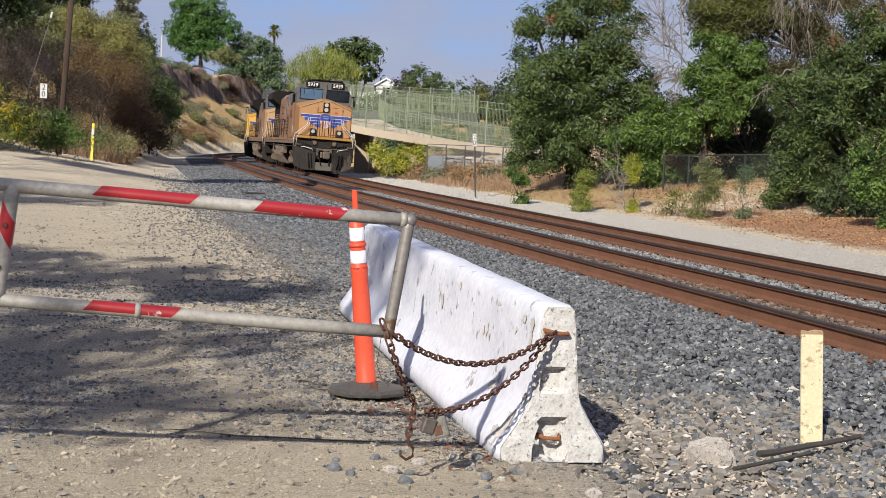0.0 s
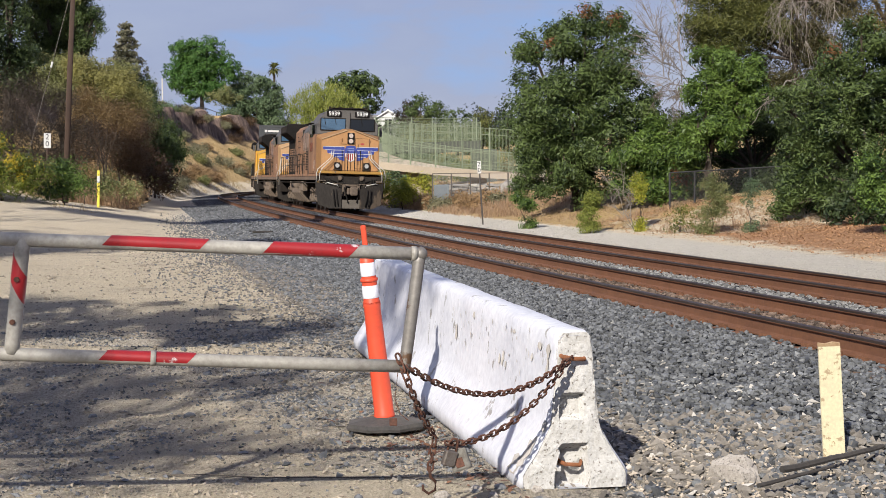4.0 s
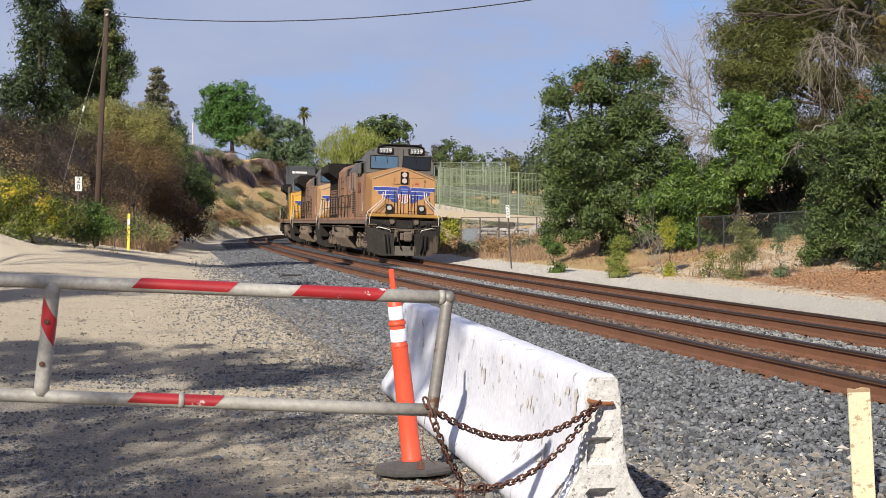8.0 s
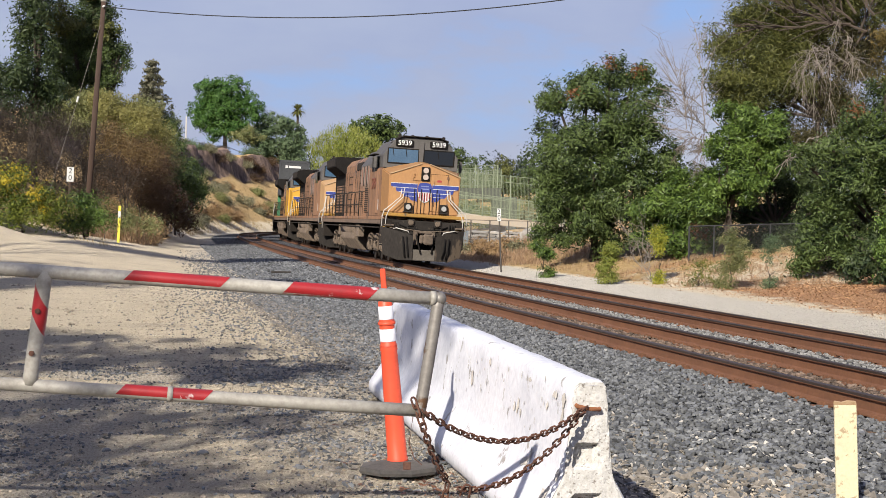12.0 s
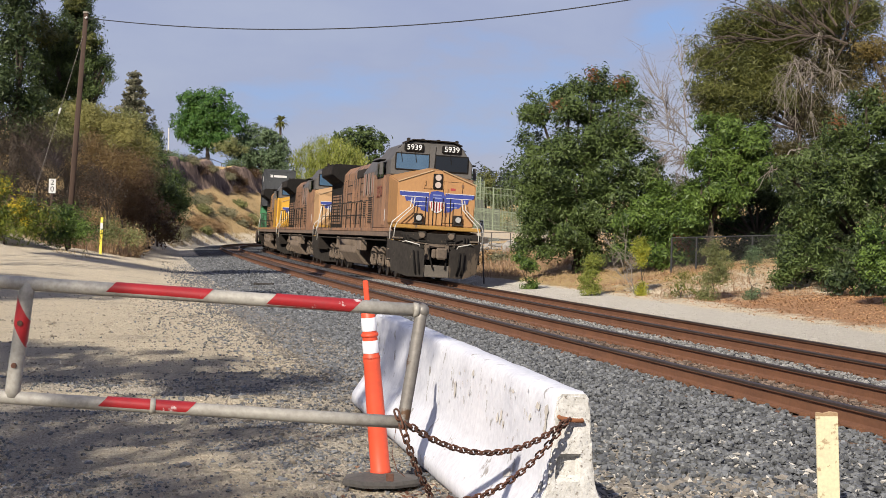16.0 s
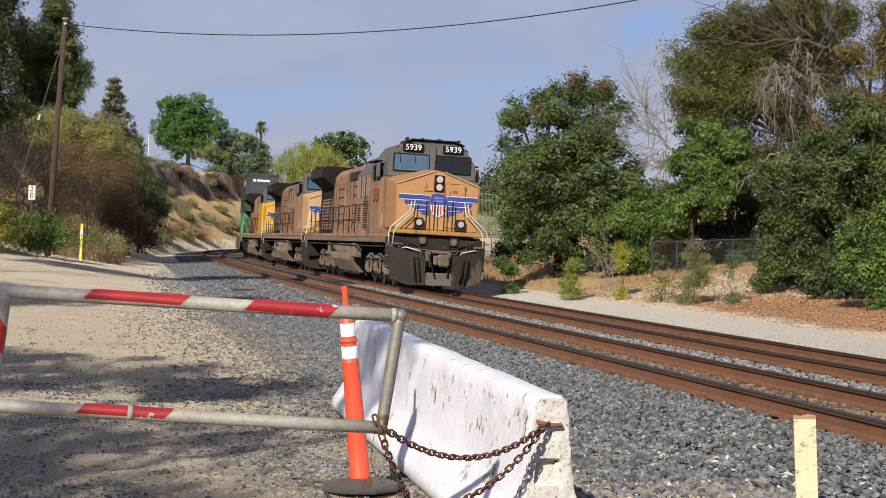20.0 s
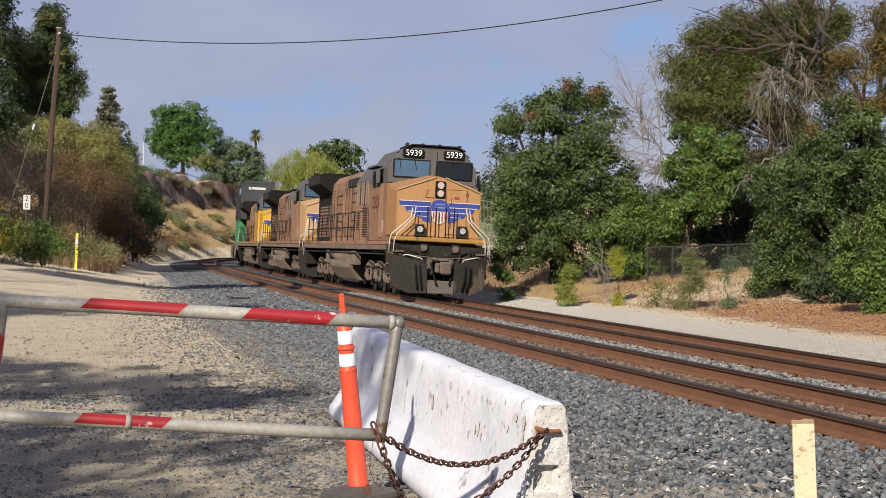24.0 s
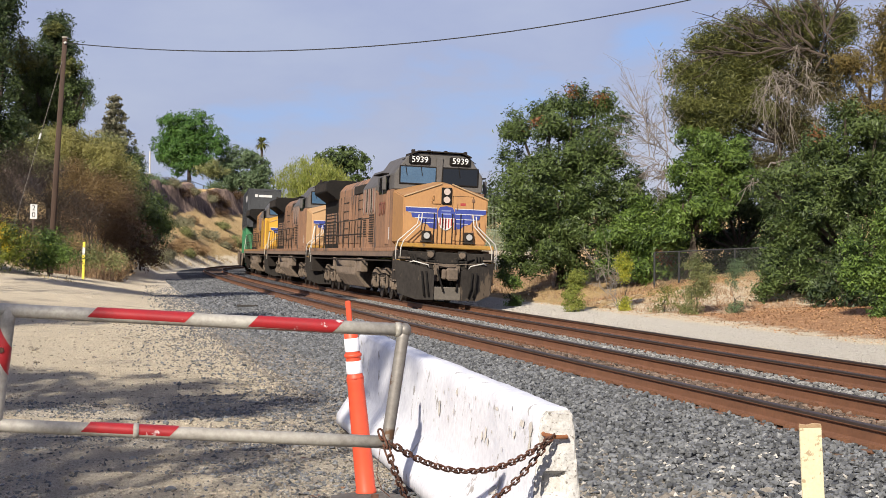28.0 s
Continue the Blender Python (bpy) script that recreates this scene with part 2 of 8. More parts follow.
def wavy(x, y, f, seed=0.0):
    return (np.sin(x * f + 1.3 * np.sin(y * f * 0.7 + seed)) + np.sin(y * f * 1.13 + 1.7 * np.sin(x * f * 0.6 + seed * 2.1))) * 0.5


def ground_z(x, y, so=None):
    x, y = np.asarray(x, float).ravel(), np.asarray(y, float).ravel()
    s, o = so if so else track_coords(x, y)
    z = 0.156 - 0.0393 * np.clip(o, -0.75, 4.3) - 0.205
    # near shoulder and dirt road
    z = np.where(o < -1.7, np.interp(o, [-5.2, -3.9, -2.6, -1.7], [0.0, -0.07, -0.05, -0.02]), z)
    d = -o - 5.0
    mid = smooth01(s, 5, 48)
    far = smooth01(s, 62, 112)
    w = wavy(x, y, 0.35, 0.4) * 0.6 + wavy(x, y, 0.9, 2.0) * 0.4
    steep = smooth01(s, 38, 60)
    hill = np.minimum(0.145 * np.clip(d, 0, 4.3) + (0.05 + 0.5 * steep) * np.clip(d - 4.6, 0, None), 7.5 + 0.02 * d) + w * smooth01(d, 4, 9)
    cliff = (np.minimum(0.68 * np.clip(d + 0.8, 0, 10.0) + smooth01(d + 0.9 * w, 8.6, 9.8) * 2.6, 10.2) + w * smooth01(d, 1, 5) * 0.6) * (1 - 0.7 * smooth01(s, 185, 225))
    gully = wavy(s, o * 0.3, 0.6, 0.3) * 0.7 + wavy(s, o * 0.6, 1.7, 0.9) * 0.45 + wavy(s, o * 0.4, 3.7, 1.7) * 0.3
    cliff = cliff + gully * smooth01(d, 7.4, 8.8) * (1 - smooth01(d, 10.0, 12.0)) * 0.5
    z += np.where(d > -0.8, mid * ((1 - far) * hill + far * cliff), 0)
    # path and mound beyond the far track
    rise = smooth01(s, 24, 32)
    bank = (1 - rise) * np.interp(o, [5.2, 6.0, 7.5, 8.4, 9.2, 12.6, 17, 40, 90], [-0.21, -0.17, -0.13, -0.06, 0.0, 0.22, 0.55, 2.0, 3.0])
    bank += rise * np.interp(o, [5.2, 6.0, 7.5, 8.4, 9.2, 12.6, 17, 40, 90], [-0.21, -0.17, -0.13, -0.04, 0.06, 0.75, 1.15, 2.2, 3.0])
    z = np.where(o > 5.2, bank, z)
    z += np.where(o > 8.8, wavy(x, y, 0.5, 1.0) * 0.12, 0)
    # hills beyond the ramp
    z += np.where(o > 5, smooth01(y, 115, 290) * 8.0, 0)
    # low ridges pressed across the dirt road, and small unevenness
    z += 0.050 * np.sin(y * 8.2 + 1.4 * np.sin(x * 1.1) + 0.9 * np.sin(x * 2.7 + y)) * (0.5 + 0.5 * wavy(x, y, 1.3, 0.6)) * smooth01(-o, 4.8, 6.2) * smooth01(y, 9.5, 12) * (1 - smooth01(y, 19, 24))
    z += (wavy(x, y, 2.3, 0.7) * 0.009 + wavy(x, y, 6.1, 1.9) * 0.004) * smooth01(-o, 3.5, 5.0)
    return z


def gz(x, y):
    return float(ground_z([x], [y])[0])


# ---- ground ----
def ground_material():
    m = bpy.data.materials.new("earth")
    m.use_nodes = True
    n, l = m.node_tree.nodes, m.node_tree.links
    p = n["Principled BSDF"]
    co = n.new("ShaderNodeTexCoord")

    def noisy(scale, detail=6.0, rough=0.65):
        t = n.new("ShaderNodeTexNoise")
        t.inputs["Scale"].default_value, t.inputs["Detail"].default_value, t.inputs["Roughness"].default_value = scale, detail, rough
        l.new(co.outputs["Object"], t.inputs["Vector"])
        return t.outputs["Fac"]

    def ramped(f, stops):
        r = n.new("ShaderNodeValToRGB")
        e = r.color_ramp.elements
        while len(e) < len(stops):
            e.new(0.5)
        for el, (pos, c) in zip(e, stops):
            el.position, el.color = pos, (*c, 1)
        l.new(f, r.inputs["Fac"])
        return r.outputs["Color"]

    def mixed(f, x, y):
        t = n.new("ShaderNodeMix")
        t.data_type = "RGBA"
        l.new(f, t.inputs["Factor"])
        l.new(x, t.inputs[6])
        l.new(y, t.inputs[7])
        return t.outputs[2]

    def mask(name, soft=0.5, scale=3.0):
        a = n.new("ShaderNodeAttribute")
        a.attribute_name = name
        k = n.new("ShaderNodeMath")
        k.operation = "MULTIPLY_ADD"
        l.new(noisy(scale), k.inputs[0])
        k.inputs[1].default_value, k.inputs[2].default_value = soft * 2, -soft
        s = n.new("ShaderNodeMath")
        s.operation = "ADD"
        l.new(a.outputs["Fac"], s.inputs[0])
        l.new(k.outputs[0], s.inputs[1])
        r = n.new("ShaderNodeMapRange")
        r.inputs["From Min"].default_value, r.inputs["From Max"].default_value = 0.35, 0.65
        l.new(s.outputs[0], r.inputs["Value"])
        return r.outputs["Result"]

    fine = noisy(60, 8, 0.75)
    dirt = mixed(noisy(1.3), ramped(fine, [(0.3, (0.351, 0.280, 0.194)), (0.5, (0.673, 0.579, 0.427)), (0.7, (0.835, 0.750, 0.579))]),
                 ramped(fine, [(0.3, (0.217, 0.176, 0.127)), (0.55, (0.570, 0.493, 0.375)), (0.7, (0.741, 0.660, 0.515))]))
    # crumbs, dark gravelly patches and smooth dusty lanes in the dirt
    crumbs = n.new("ShaderNodeTexVoronoi")
    crumbs.inputs["Scale"].default_value = 55
    l.new(co.outputs["Object"], crumbs.inputs["Vector"])
    crumb_col = ramped(crumbs.outputs["Color"], [(0.15, (0.14, 0.12, 0.10)), (0.5, (0.36, 0.30, 0.23)), (0.9, (0.64, 0.56, 0.45))])
    stretch = n.new("ShaderNodeMapping")
    stretch.inputs["Scale"].default_value = (0.55, 1.2, 1.0)
    l.new(co.outputs["Object"], stretch.inputs["Vector"])
    lanes = n.new("ShaderNodeTexNoise")
    lanes.inputs["Scale"].default_value, lanes.inputs["Detail"].default_value, lanes.inputs["Roughness"].default_value = 0.9, 9.0, 0.72
    l.new(stretch.outputs["Vector"], lanes.inputs["Vector"])
    lane = n.new("ShaderNodeMapRange")
    lane.inputs["From Min"].default_value, lane.inputs["From Max"].default_value = 0.56, 0.68
    l.new(lanes.outputs["Fac"], lane.inputs["Value"])
    dirt = mixed(lane.outputs["Result"], dirt, crumb_col)
    blot = n.new("ShaderNodeMapRange")
    blot.inputs["From Min"].default_value, blot.inputs["From Max"].default_value = 0.65, 0.73
    l.new(noisy(11, 10, 0.8), blot.inputs["Value"])
    dark_earth = n.new("ShaderNodeRGB")
    dark_earth.outputs[0].default_value = (0.10, 0.085, 0.07, 1)
    dirt = mixed(blot.outputs["Result"], dirt, dark_earth.outputs[0])
    vor = n.new("ShaderNodeTexVoronoi")
    vor.inputs["Scale"].default_value = 24
    l.new(co.outputs["Object"], vor.inputs["Vector"])
    stone = ramped(vor.outputs["Color"], [(0.1, (0.025, 0.026, 0.03)), (0.5, (0.06, 0.062, 0.07)), (0.9, (0.16, 0.16, 0.17))])
    gravel = ramped(noisy(45, 8, 0.8), [(0.34, (0.18, 0.16, 0.13)), (0.5, (0.47, 0.415, 0.335)), (0.66, (0.72, 0.65, 0.54))])
    path = mixed(noisy(1.5, 8, 0.7), ramped(noisy(9, 10, 0.85), [(0.36, (0.36, 0.333, 0.29)), (0.5, (0.53, 0.497, 0.44)), (0.66, (0.66, 0.62, 0.56))]), ramped(noisy(16, 10, 0.85), [(0.36, (0.39, 0.357, 0.305)), (0.66, (0.60, 0.556, 0.487))]))
    litter = ramped(noisy(38, 8, 0.8), [(0.3, (0.19, 0.098, 0.048)), (0.5, (0.355, 0.20, 0.108)), (0.7, (0.50, 0.325, 0.198))])
    straw = ramped(noisy(5, 8, 0.8), [(0.3, (0.176, 0.112, 0.052)), (0.5, (0.400, 0.280, 0.136)), (0.7, (0.528, 0.400, 0.216))])
    rust = ramped(noisy(20, 8, 0.8), [(0.3, (0.05, 0.03, 0.022)), (0.7, (0.16, 0.085, 0.05))])
    runs = n.new("ShaderNodeMapping")
    runs.inputs["Scale"].default_value = (1.0, 1.0, 0.22)
    l.new(co.outputs["Object"], runs.inputs["Vector"])
    streak = n.new("ShaderNodeTexNoise")
    streak.inputs["Scale"].default_value, streak.inputs["Detail"].default_value, streak.inputs["Roughness"].default_value = 1.6, 8.0, 0.75
    l.new(runs.outputs["Vector"], streak.inputs["Vector"])
    cliff = ramped(streak.outputs["Fac"], [(0.34, (0.07, 0.052, 0.047)), (0.5, (0.17, 0.122, 0.102)), (0.66, (0.38, 0.275, 0.20))])
    c = dirt
    for name, col, soft in (("sparse", gravel, 0.6), ("ballast", stone, 0.25), ("rusty", rust, 0.3), ("path", path, 0.45), ("litter", litter, 0.8), ("straw", straw, 0.7), ("cliff", cliff, 0.4)):
        c = mixed(mask(name, soft, 0.8 if name in ("path", "litter", "straw") else 3.0), c, col)
    l.new(c, p.inputs["Base Color"])
    p.inputs["Roughness"].default_value = 0.95
    p.inputs["Diffuse Roughness"].default_value = 1.0
    p.inputs["Specular IOR Level"].default_value = 0.2
    b = n.new("ShaderNodeBump")
    b.inputs["Strength"].default_value, b.inputs["Distance"].default_value = 0.9, 0.045
    b2 = n.new("ShaderNodeBump")
    b2.inputs["Strength"].default_value, b2.inputs["Distance"].default_value = 0.75, 0.13
    l.new(noisy(9, 9, 0.72), b2.inputs["Height"])
    l.new(b2.outputs["Normal"], b.inputs["Normal"])
    l.new(fine, b.inputs["Height"])
    l.new(b.outputs["Normal"], p.inputs["Normal"])
    return m


def axis_lines(spans):
    out = []
    for a, b, k in spans:
        out.append(np.linspace(a, b, k, endpoint=False))
    return np.concatenate(out + [[spans[-1][1]]])


# patches of spilled gravel on the dirt: place and half widths
GRAVEL_PATCHES = [(-4.0, 15.8, 0.9, 0.7), (-3.0, 15.3, 0.8, 0.6), (-2.0, 16.2, 0.9, 0.9), (-1.1, 16.0, 0.8, 1.0), (-3.4, 11.6, 1.0, 0.9), (-1.0, 11.6, 0.9, 1.0), (-1.3, 13.4, 0.7, 0.9), (-2.6, 13.4, 0.9, 0.6), (-4.4, 13.0, 1.1, 0.9), (-2.4, 9.6, 0.8, 0.7), (-0.5, 10.4, 0.6, 0.9), (-2.3, 8.3, 0.5, 0.5), (-0.1, 8.8, 0.5, 0.5), (-3.2, 10.6, 0.6, 0.6)]
gx = axis_lines([(-900, -200, 12), (-200, -60, 30), (-60, -34, 44), (-34, -16, 64), (-16, -4, 70), (-4, 8, 76), (8, 20, 60), (20, 60, 50), (60, 200, 30), (200, 900, 12)])
gy = axis_lines([(-300, -40, 20), (-40, 4, 50), (4, 22, 150), (22, 80, 110), (80, 220, 130), (220, 400, 40), (400, 1600, 14)])
GX, GY = np.meshgrid(gx, gy)
gs, go = track_coords(GX, GY)
GZ = ground_z(GX, GY, (gs, go))
_nx, _ny = len(gx), len(gy)
_id = np.arange(_nx * _ny).reshape(_ny, _nx)
_f = np.stack([_id[:-1, :-1], _id[:-1, 1:], _id[1:, 1:], _id[1:, :-1]], -1).reshape(-1, 4)
ground_me = mesh_from("ground", np.stack([GX.ravel(), GY.ravel(), GZ], 1), _f, ground_material(), smooth=True)
_far = smooth01(gs, 88, 125)
_masks = {
    "ballast": smooth01(go, -3.15, -2.6) * (1 - smooth01(go, 5.2, 5.7)),
    "sparse": np.clip(0.62 * smooth01(go, -5.7, -4.2) * (1 - smooth01(go, 5.2, 5.7)) + sum(0.55 * np.exp(-((GX.ravel() - px0) / rx0) ** 2 - ((GY.ravel() - py0) / ry0) ** 2) for px0, py0, rx0, ry0 in GRAVEL_PATCHES) + 0.24 * (1 - smooth01(GY.ravel(), 14.5, 19.0)) * (1 - smooth01(go, -3.6, -3.0)) * smooth01(GY.ravel(), -10, 0), 0, 1),
    "rusty": 0.55 * (smooth01(go, -1.15, -0.85) * (1 - smooth01(go, 0.85, 1.15)) + smooth01(go, 2.35, 2.65) * (1 - smooth01(go, 4.35, 4.65))),
    "path": smooth01(go, 5.3, 5.9) * (1 - smooth01(go, 7.0, 8.4)),
    "litter": smooth01(go, 7.2, 9.4) * (1 - smooth01(gs, 16, 34)),
    "straw": np.maximum(0.8 * smooth01(go, 7.4, 8.2) * smooth01(gs, 22, 34), np.maximum(smooth01(-go, 9.0, 10.5) * smooth01(gs, 42, 60), 0.9 * smooth01(-go, 5.0, 6.6) * smooth01(gs, 48, 72))),
    "cliff": 0.95 * smooth01(gs, 62, 112) * smooth01(-go, 12.9, 13.7) * (1 - smooth01(-go, 14.9, 15.6)),
}
for _n, _v in _masks.items():
    _a = ground_me.attributes.new(_n, "FLOAT", "POINT")
    _a.data.foreach_set("value", _v.astype(np.float32).ravel())
ground = tagged(new("ground", ground_me), "dusty dirt, grey ballast and leaf-strewn banks along the railway", "ground", kind="structure")


# ---- stones ----
def stones_mesh(name, places, sizes, mat, flat=0.62, seed=1, chunky=True):
    """Many small broken stones as one mesh: skewed, many-sided pieces that lie mostly flat."""
    rng = np.random.default_rng(seed)
    k = len(places)
    if chunky:
        an = np.arange(4) * np.pi / 2
        core = np.concatenate([np.stack([np.cos(an + 0.785), np.sin(an + 0.785), np.full(4, -0.8)], 1), np.stack([np.cos(an), np.sin(an), np.full(4, 0.8)], 1)])
        tris = [(3, 2, 1), (3, 1, 0), (4, 5, 6), (4, 6, 7)]
        for i in range(4):
            tris += [(i, (i + 1) % 4, 4 + (i + 1) % 4), (i, 4 + (i + 1) % 4, 4 + i)]
        tris = np.array(tris)
        v = core[None] * rng.uniform(0.65, 1.12, (k, 8, 3)) + rng.uniform(-0.2, 0.2, (k, 8, 3))
    else:
        core = np.array([(1.25, 0, 0.3), (-1.25, 0, -0.3), (0.2, 1.25, 0), (-0.2, -1.25, 0), (0, 0.3, 1.2), (0, -0.3, -1.2)])
        tris = np.array([(0, 2, 4), (2, 1, 4), (1, 3, 4), (3, 0, 4), (2, 0, 5), (1, 2, 5), (3, 1, 5), (0, 3, 5)])
        v = core[None] * rng.uniform(0.65, 1.05, (k, 6, 1)) + rng.uniform(-0.4, 0.4, (k, 6, 3))
    v *= (rng.uniform(0.7, 1.1, (k, 1, 3)) * np.array([1.15, 0.85, flat])) * sizes[:, None, None] * 0.5
    # any heading, and a lean of some thirty degrees
    ha, la = rng.uniform(0, 2 * np.pi, k), rng.uniform(0, 2 * np.pi, k)
    lean = np.abs(rng.normal(0, 0.5, k))
    q = np.stack([np.cos(lean / 2) * np.cos(ha / 2), np.sin(lean / 2) * np.cos(la - ha / 2), np.sin(lean / 2) * np.sin(la - ha / 2), np.cos(lean / 2) * np.sin(ha / 2)], 1)
    q /= np.linalg.norm(q, axis=1)[:, None]
    w, x, y, z = q.T
    R = np.stack([1 - 2 * (y * y + z * z), 2 * (x * y - w * z), 2 * (x * z + w * y), 2 * (x * y + w * z), 1 - 2 * (x * x + z * z), 2 * (y * z - w * x), 2 * (x * z - w * y), 2 * (y * z + w * x), 1 - 2 * (x * x + y * y)], 1).reshape(k, 3, 3)
    v = np.einsum("kij,kvj->kvi", R, v) + places[:, None, :]
    f = tris[None] + (np.arange(k) * len(core))[:, None, None]
    return mesh_from(name, v.reshape(-1, 3), f.reshape(-1, 3), mat)


M_STONE = surface("basalt ballast", (0.182, 0.186, 0.188), (0.062, 0.064, 0.066), 0.66, grain=30, stain=3, spread=0.58, island=True, wear=(0.31, 0.30, 0.275), wear_at=0.64, wear_scale=5)
M_PALE = surface("pale gravel", (0.26, 0.232, 0.195), (0.13, 0.115, 0.10), 0.9, grain=40, stain=4, spread=0.32, island=True)


def scatter(k, s0, s1, o0, o1, seed, power=1.0):
    rng = np.random.default_rng(seed)
    s = s0 + (s1 - s0) * (rng.random(k) ** power if power > 0 else rng.beta(1.1, 2.2, k))
    o = rng.uniform(o0, o1, k) if power > 0 else o1 - (o1 - o0) * rng.beta(1.0, 2.0, k)
    x, y, _ = on_track(s, o)
    return x, y, rng


def lay(name, label, k, s0, s1, o0, o1, lo, hi, mat, seed, power=1.0, sink=0.1, jut=0.0):
    x, y, rng = scatter(k, s0, s1, o0, o1, seed, power)
    size = rng.uniform(lo, hi, k)
    z = ground_z(x, y) + size * sink + rng.uniform(-0.5, 0.5, k) * jut
    return tagged(new(name, stones_mesh(name, np.stack([x, y, z], 1), size, mat, seed=seed, chunky=s0 < 0 and lo > 0.036)), label, "gravel", kind="stuff")


lay("ballast_stones", "loose dark grey ballast stones beside the near rail", 45000, -12, 14, -3.75, -0.86, 0.0365, 0.070, M_STONE, 3, 0.9, 0.12, 0.05)
lay("ballast_stones", "smaller grey stones between the ballast", 8000, -12, 10, -3.9, -0.86, 0.03, 0.046, M_STONE, 13, 0.9, 0.1, 0.03)
lay("ballast_stones", "thinning grey ballast where it meets the dirt", 6500, -13, 14, -4.7, -3.4, 0.025, 0.085, M_STONE, 10, 0.9, 0.12)
lay("ballast_stones", "pale dusty stones mixed into the near ballast", 2600, -13, -7, -4.4, -2.6, 0.03, 0.09, M_PALE, 14, 0.9, 0.3)
lay("loose_gravel", "tan fines and pebbles beside the barrier's end", 3600, -12.5, -7.5, -4.6, -3.1, 0.012, 0.036, surface("dusty tan pebbles", (0.50, 0.43, 0.34), (0.28, 0.235, 0.185), 0.9, grain=40, stain=4, spread=0.4, island=True), 24, 0.9, 0.8)
lay("ballast_stones", "whitish broken stones strewn over the ballast", 520, -13, -4, -4.4, -1.6, 0.02, 0.07, surface("whitish stone", (0.52, 0.49, 0.44), (0.36, 0.335, 0.30), 0.9, grain=40, stain=6, spread=0.25, island=True), 15, 0.9, 0.35)
lay("ballast_stones", "mixed grey stones thinning out over the dirt", 5200, -9, 26, -6.6, -3.7, 0.012, 0.06, M_STONE, 16, -1, 0.12)
lay("loose_gravel", "mixed tan stones thinning out over the dirt", 5000, -9, 26, -6.8, -3.7, 0.012, 0.055, M_PALE, 17, -1, 0.15)
lay("loose_gravel", "pale dusty stones along the ballast edge", 6000, -13, 14, -4.9, -3.0, 0.015, 0.06, M_PALE, 11, 0.9, 0.3)
lay("ballast_stones", "dark grey ballast along the shoulder farther off", 16000, 14, 75, -3.9, -0.9, 0.07, 0.13, M_STONE, 4, 1.3, 0.1, 0.03)
lay("ballast_stones", "rusty grey ballast between the near rails", 10000, -12, 28, -0.68, 0.66, 0.037, 0.075, surface("rust-stained ballast", (0.19, 0.135, 0.10), (0.066, 0.048, 0.038), 0.9, grain=30, stain=3, spread=0.6, island=True), 5, 1.2, 0.22)
lay("ballast_stones", "pale grey ballast between the two tracks", 12000, -13, 40, 0.86, 2.66, 0.04, 0.08, surface("grey ballast", (0.27, 0.262, 0.25), (0.085, 0.084, 0.083), 0.88, grain=30, stain=3, spread=0.5, island=True), 6, 1.1, 0.15)
lay("loose_gravel", "scattered grey and tan gravel on trodden dirt", 4200, -14, 20, -7.6, -3.7, 0.006, 0.034, M_PALE, 7, -1, 0.2)
lay("ballast_stones", "stray grey stones along the edge of the dirt road", 4500, 12, 60, -5.6, -3.5, 0.03, 0.075, M_STONE, 12, -1, 0.1)
lay("loose_gravel", "sparse pebbles and clods on the dirt road", 4500, -14, 30, -11, -4.5, 0.006, 0.026, surface("dusty tan pebbles", (0.50, 0.43, 0.34), (0.28, 0.235, 0.185), 0.9, grain=40, stain=4, spread=0.4, island=True), 8, -1, 0.2)
lay("loose_gravel", "dark ballast stones strewn over the dirt", 900, -14, 24, -9.0, -3.7, 0.012, 0.046, M_STONE, 9, -1, 0.2)


def spill():
    """Dark gravel lying thickest in the spilled patches."""
    rng = np.random.default_rng(19)
    pts = []
    for x0, y0, rx0, ry0 in GRAVEL_PATCHES:
        k = int((2800 if y0 > 15 else 1500) * rx0 * ry0)
        pts.append(np.stack([x0 + rng.normal(0, rx0 * 0.62, k), y0 + rng.normal(0, ry0 * 0.62, k)], 1))
    q = np.concatenate(pts)
    keep = wavy(q[:, 0], q[:, 1], 3.1, 0.9) > -0.45
    q = q[keep]
    size = 0.010 + 0.034 * rng.random(len(q)) ** 2
    z = ground_z(q[:, 0], q[:, 1]) + size * 0.12
    tagged(new("loose_gravel", stones_mesh("loose_gravel", np.stack([q[:, 0], q[:, 1], z], 1), size, M_STONE, seed=19, chunky=False)), "dark gravel spilled in patches over the dirt", "gravel", kind="stuff")


spill()


def clods():
    """Crumbs and clods of dry earth all over the trodden dirt, thickest near the gate."""
    rng = np.random.default_rng(23)
    k = 15000
    y = 6.6 * (34 / 6.6) ** (rng.random(k) ** 1.15)
    x = rng.uniform(-0.31, 0.02, k) * y - 0.2
    _, o = track_coords(x, y)
    keep = (o < -4.1) & (wavy(x, y, 1.9, 0.3) + wavy(x, y, 5.3, 1.3) * 0.7 + rng.normal(0, 0.5, k) > -0.25)
    x, y = x[keep], y[keep]
    size = (0.008 + 0.040 * rng.random(len(x)) ** 5) * (0.8 + y / 30)
    z = ground_z(x, y) + size * 0.1
    m = surface("crumbled dry earth", (0.42, 0.355, 0.265), (0.20, 0.17, 0.13), 0.95, grain=40, stain=2.0, spread=0.35, island=True)
    tagged(new("earth_clods", stones_mesh("earth_clods", np.stack([x, y, z], 1), size, m, seed=23, chunky=False)), "crumbs and clods of dry tan earth", "dirt", kind="stuff")


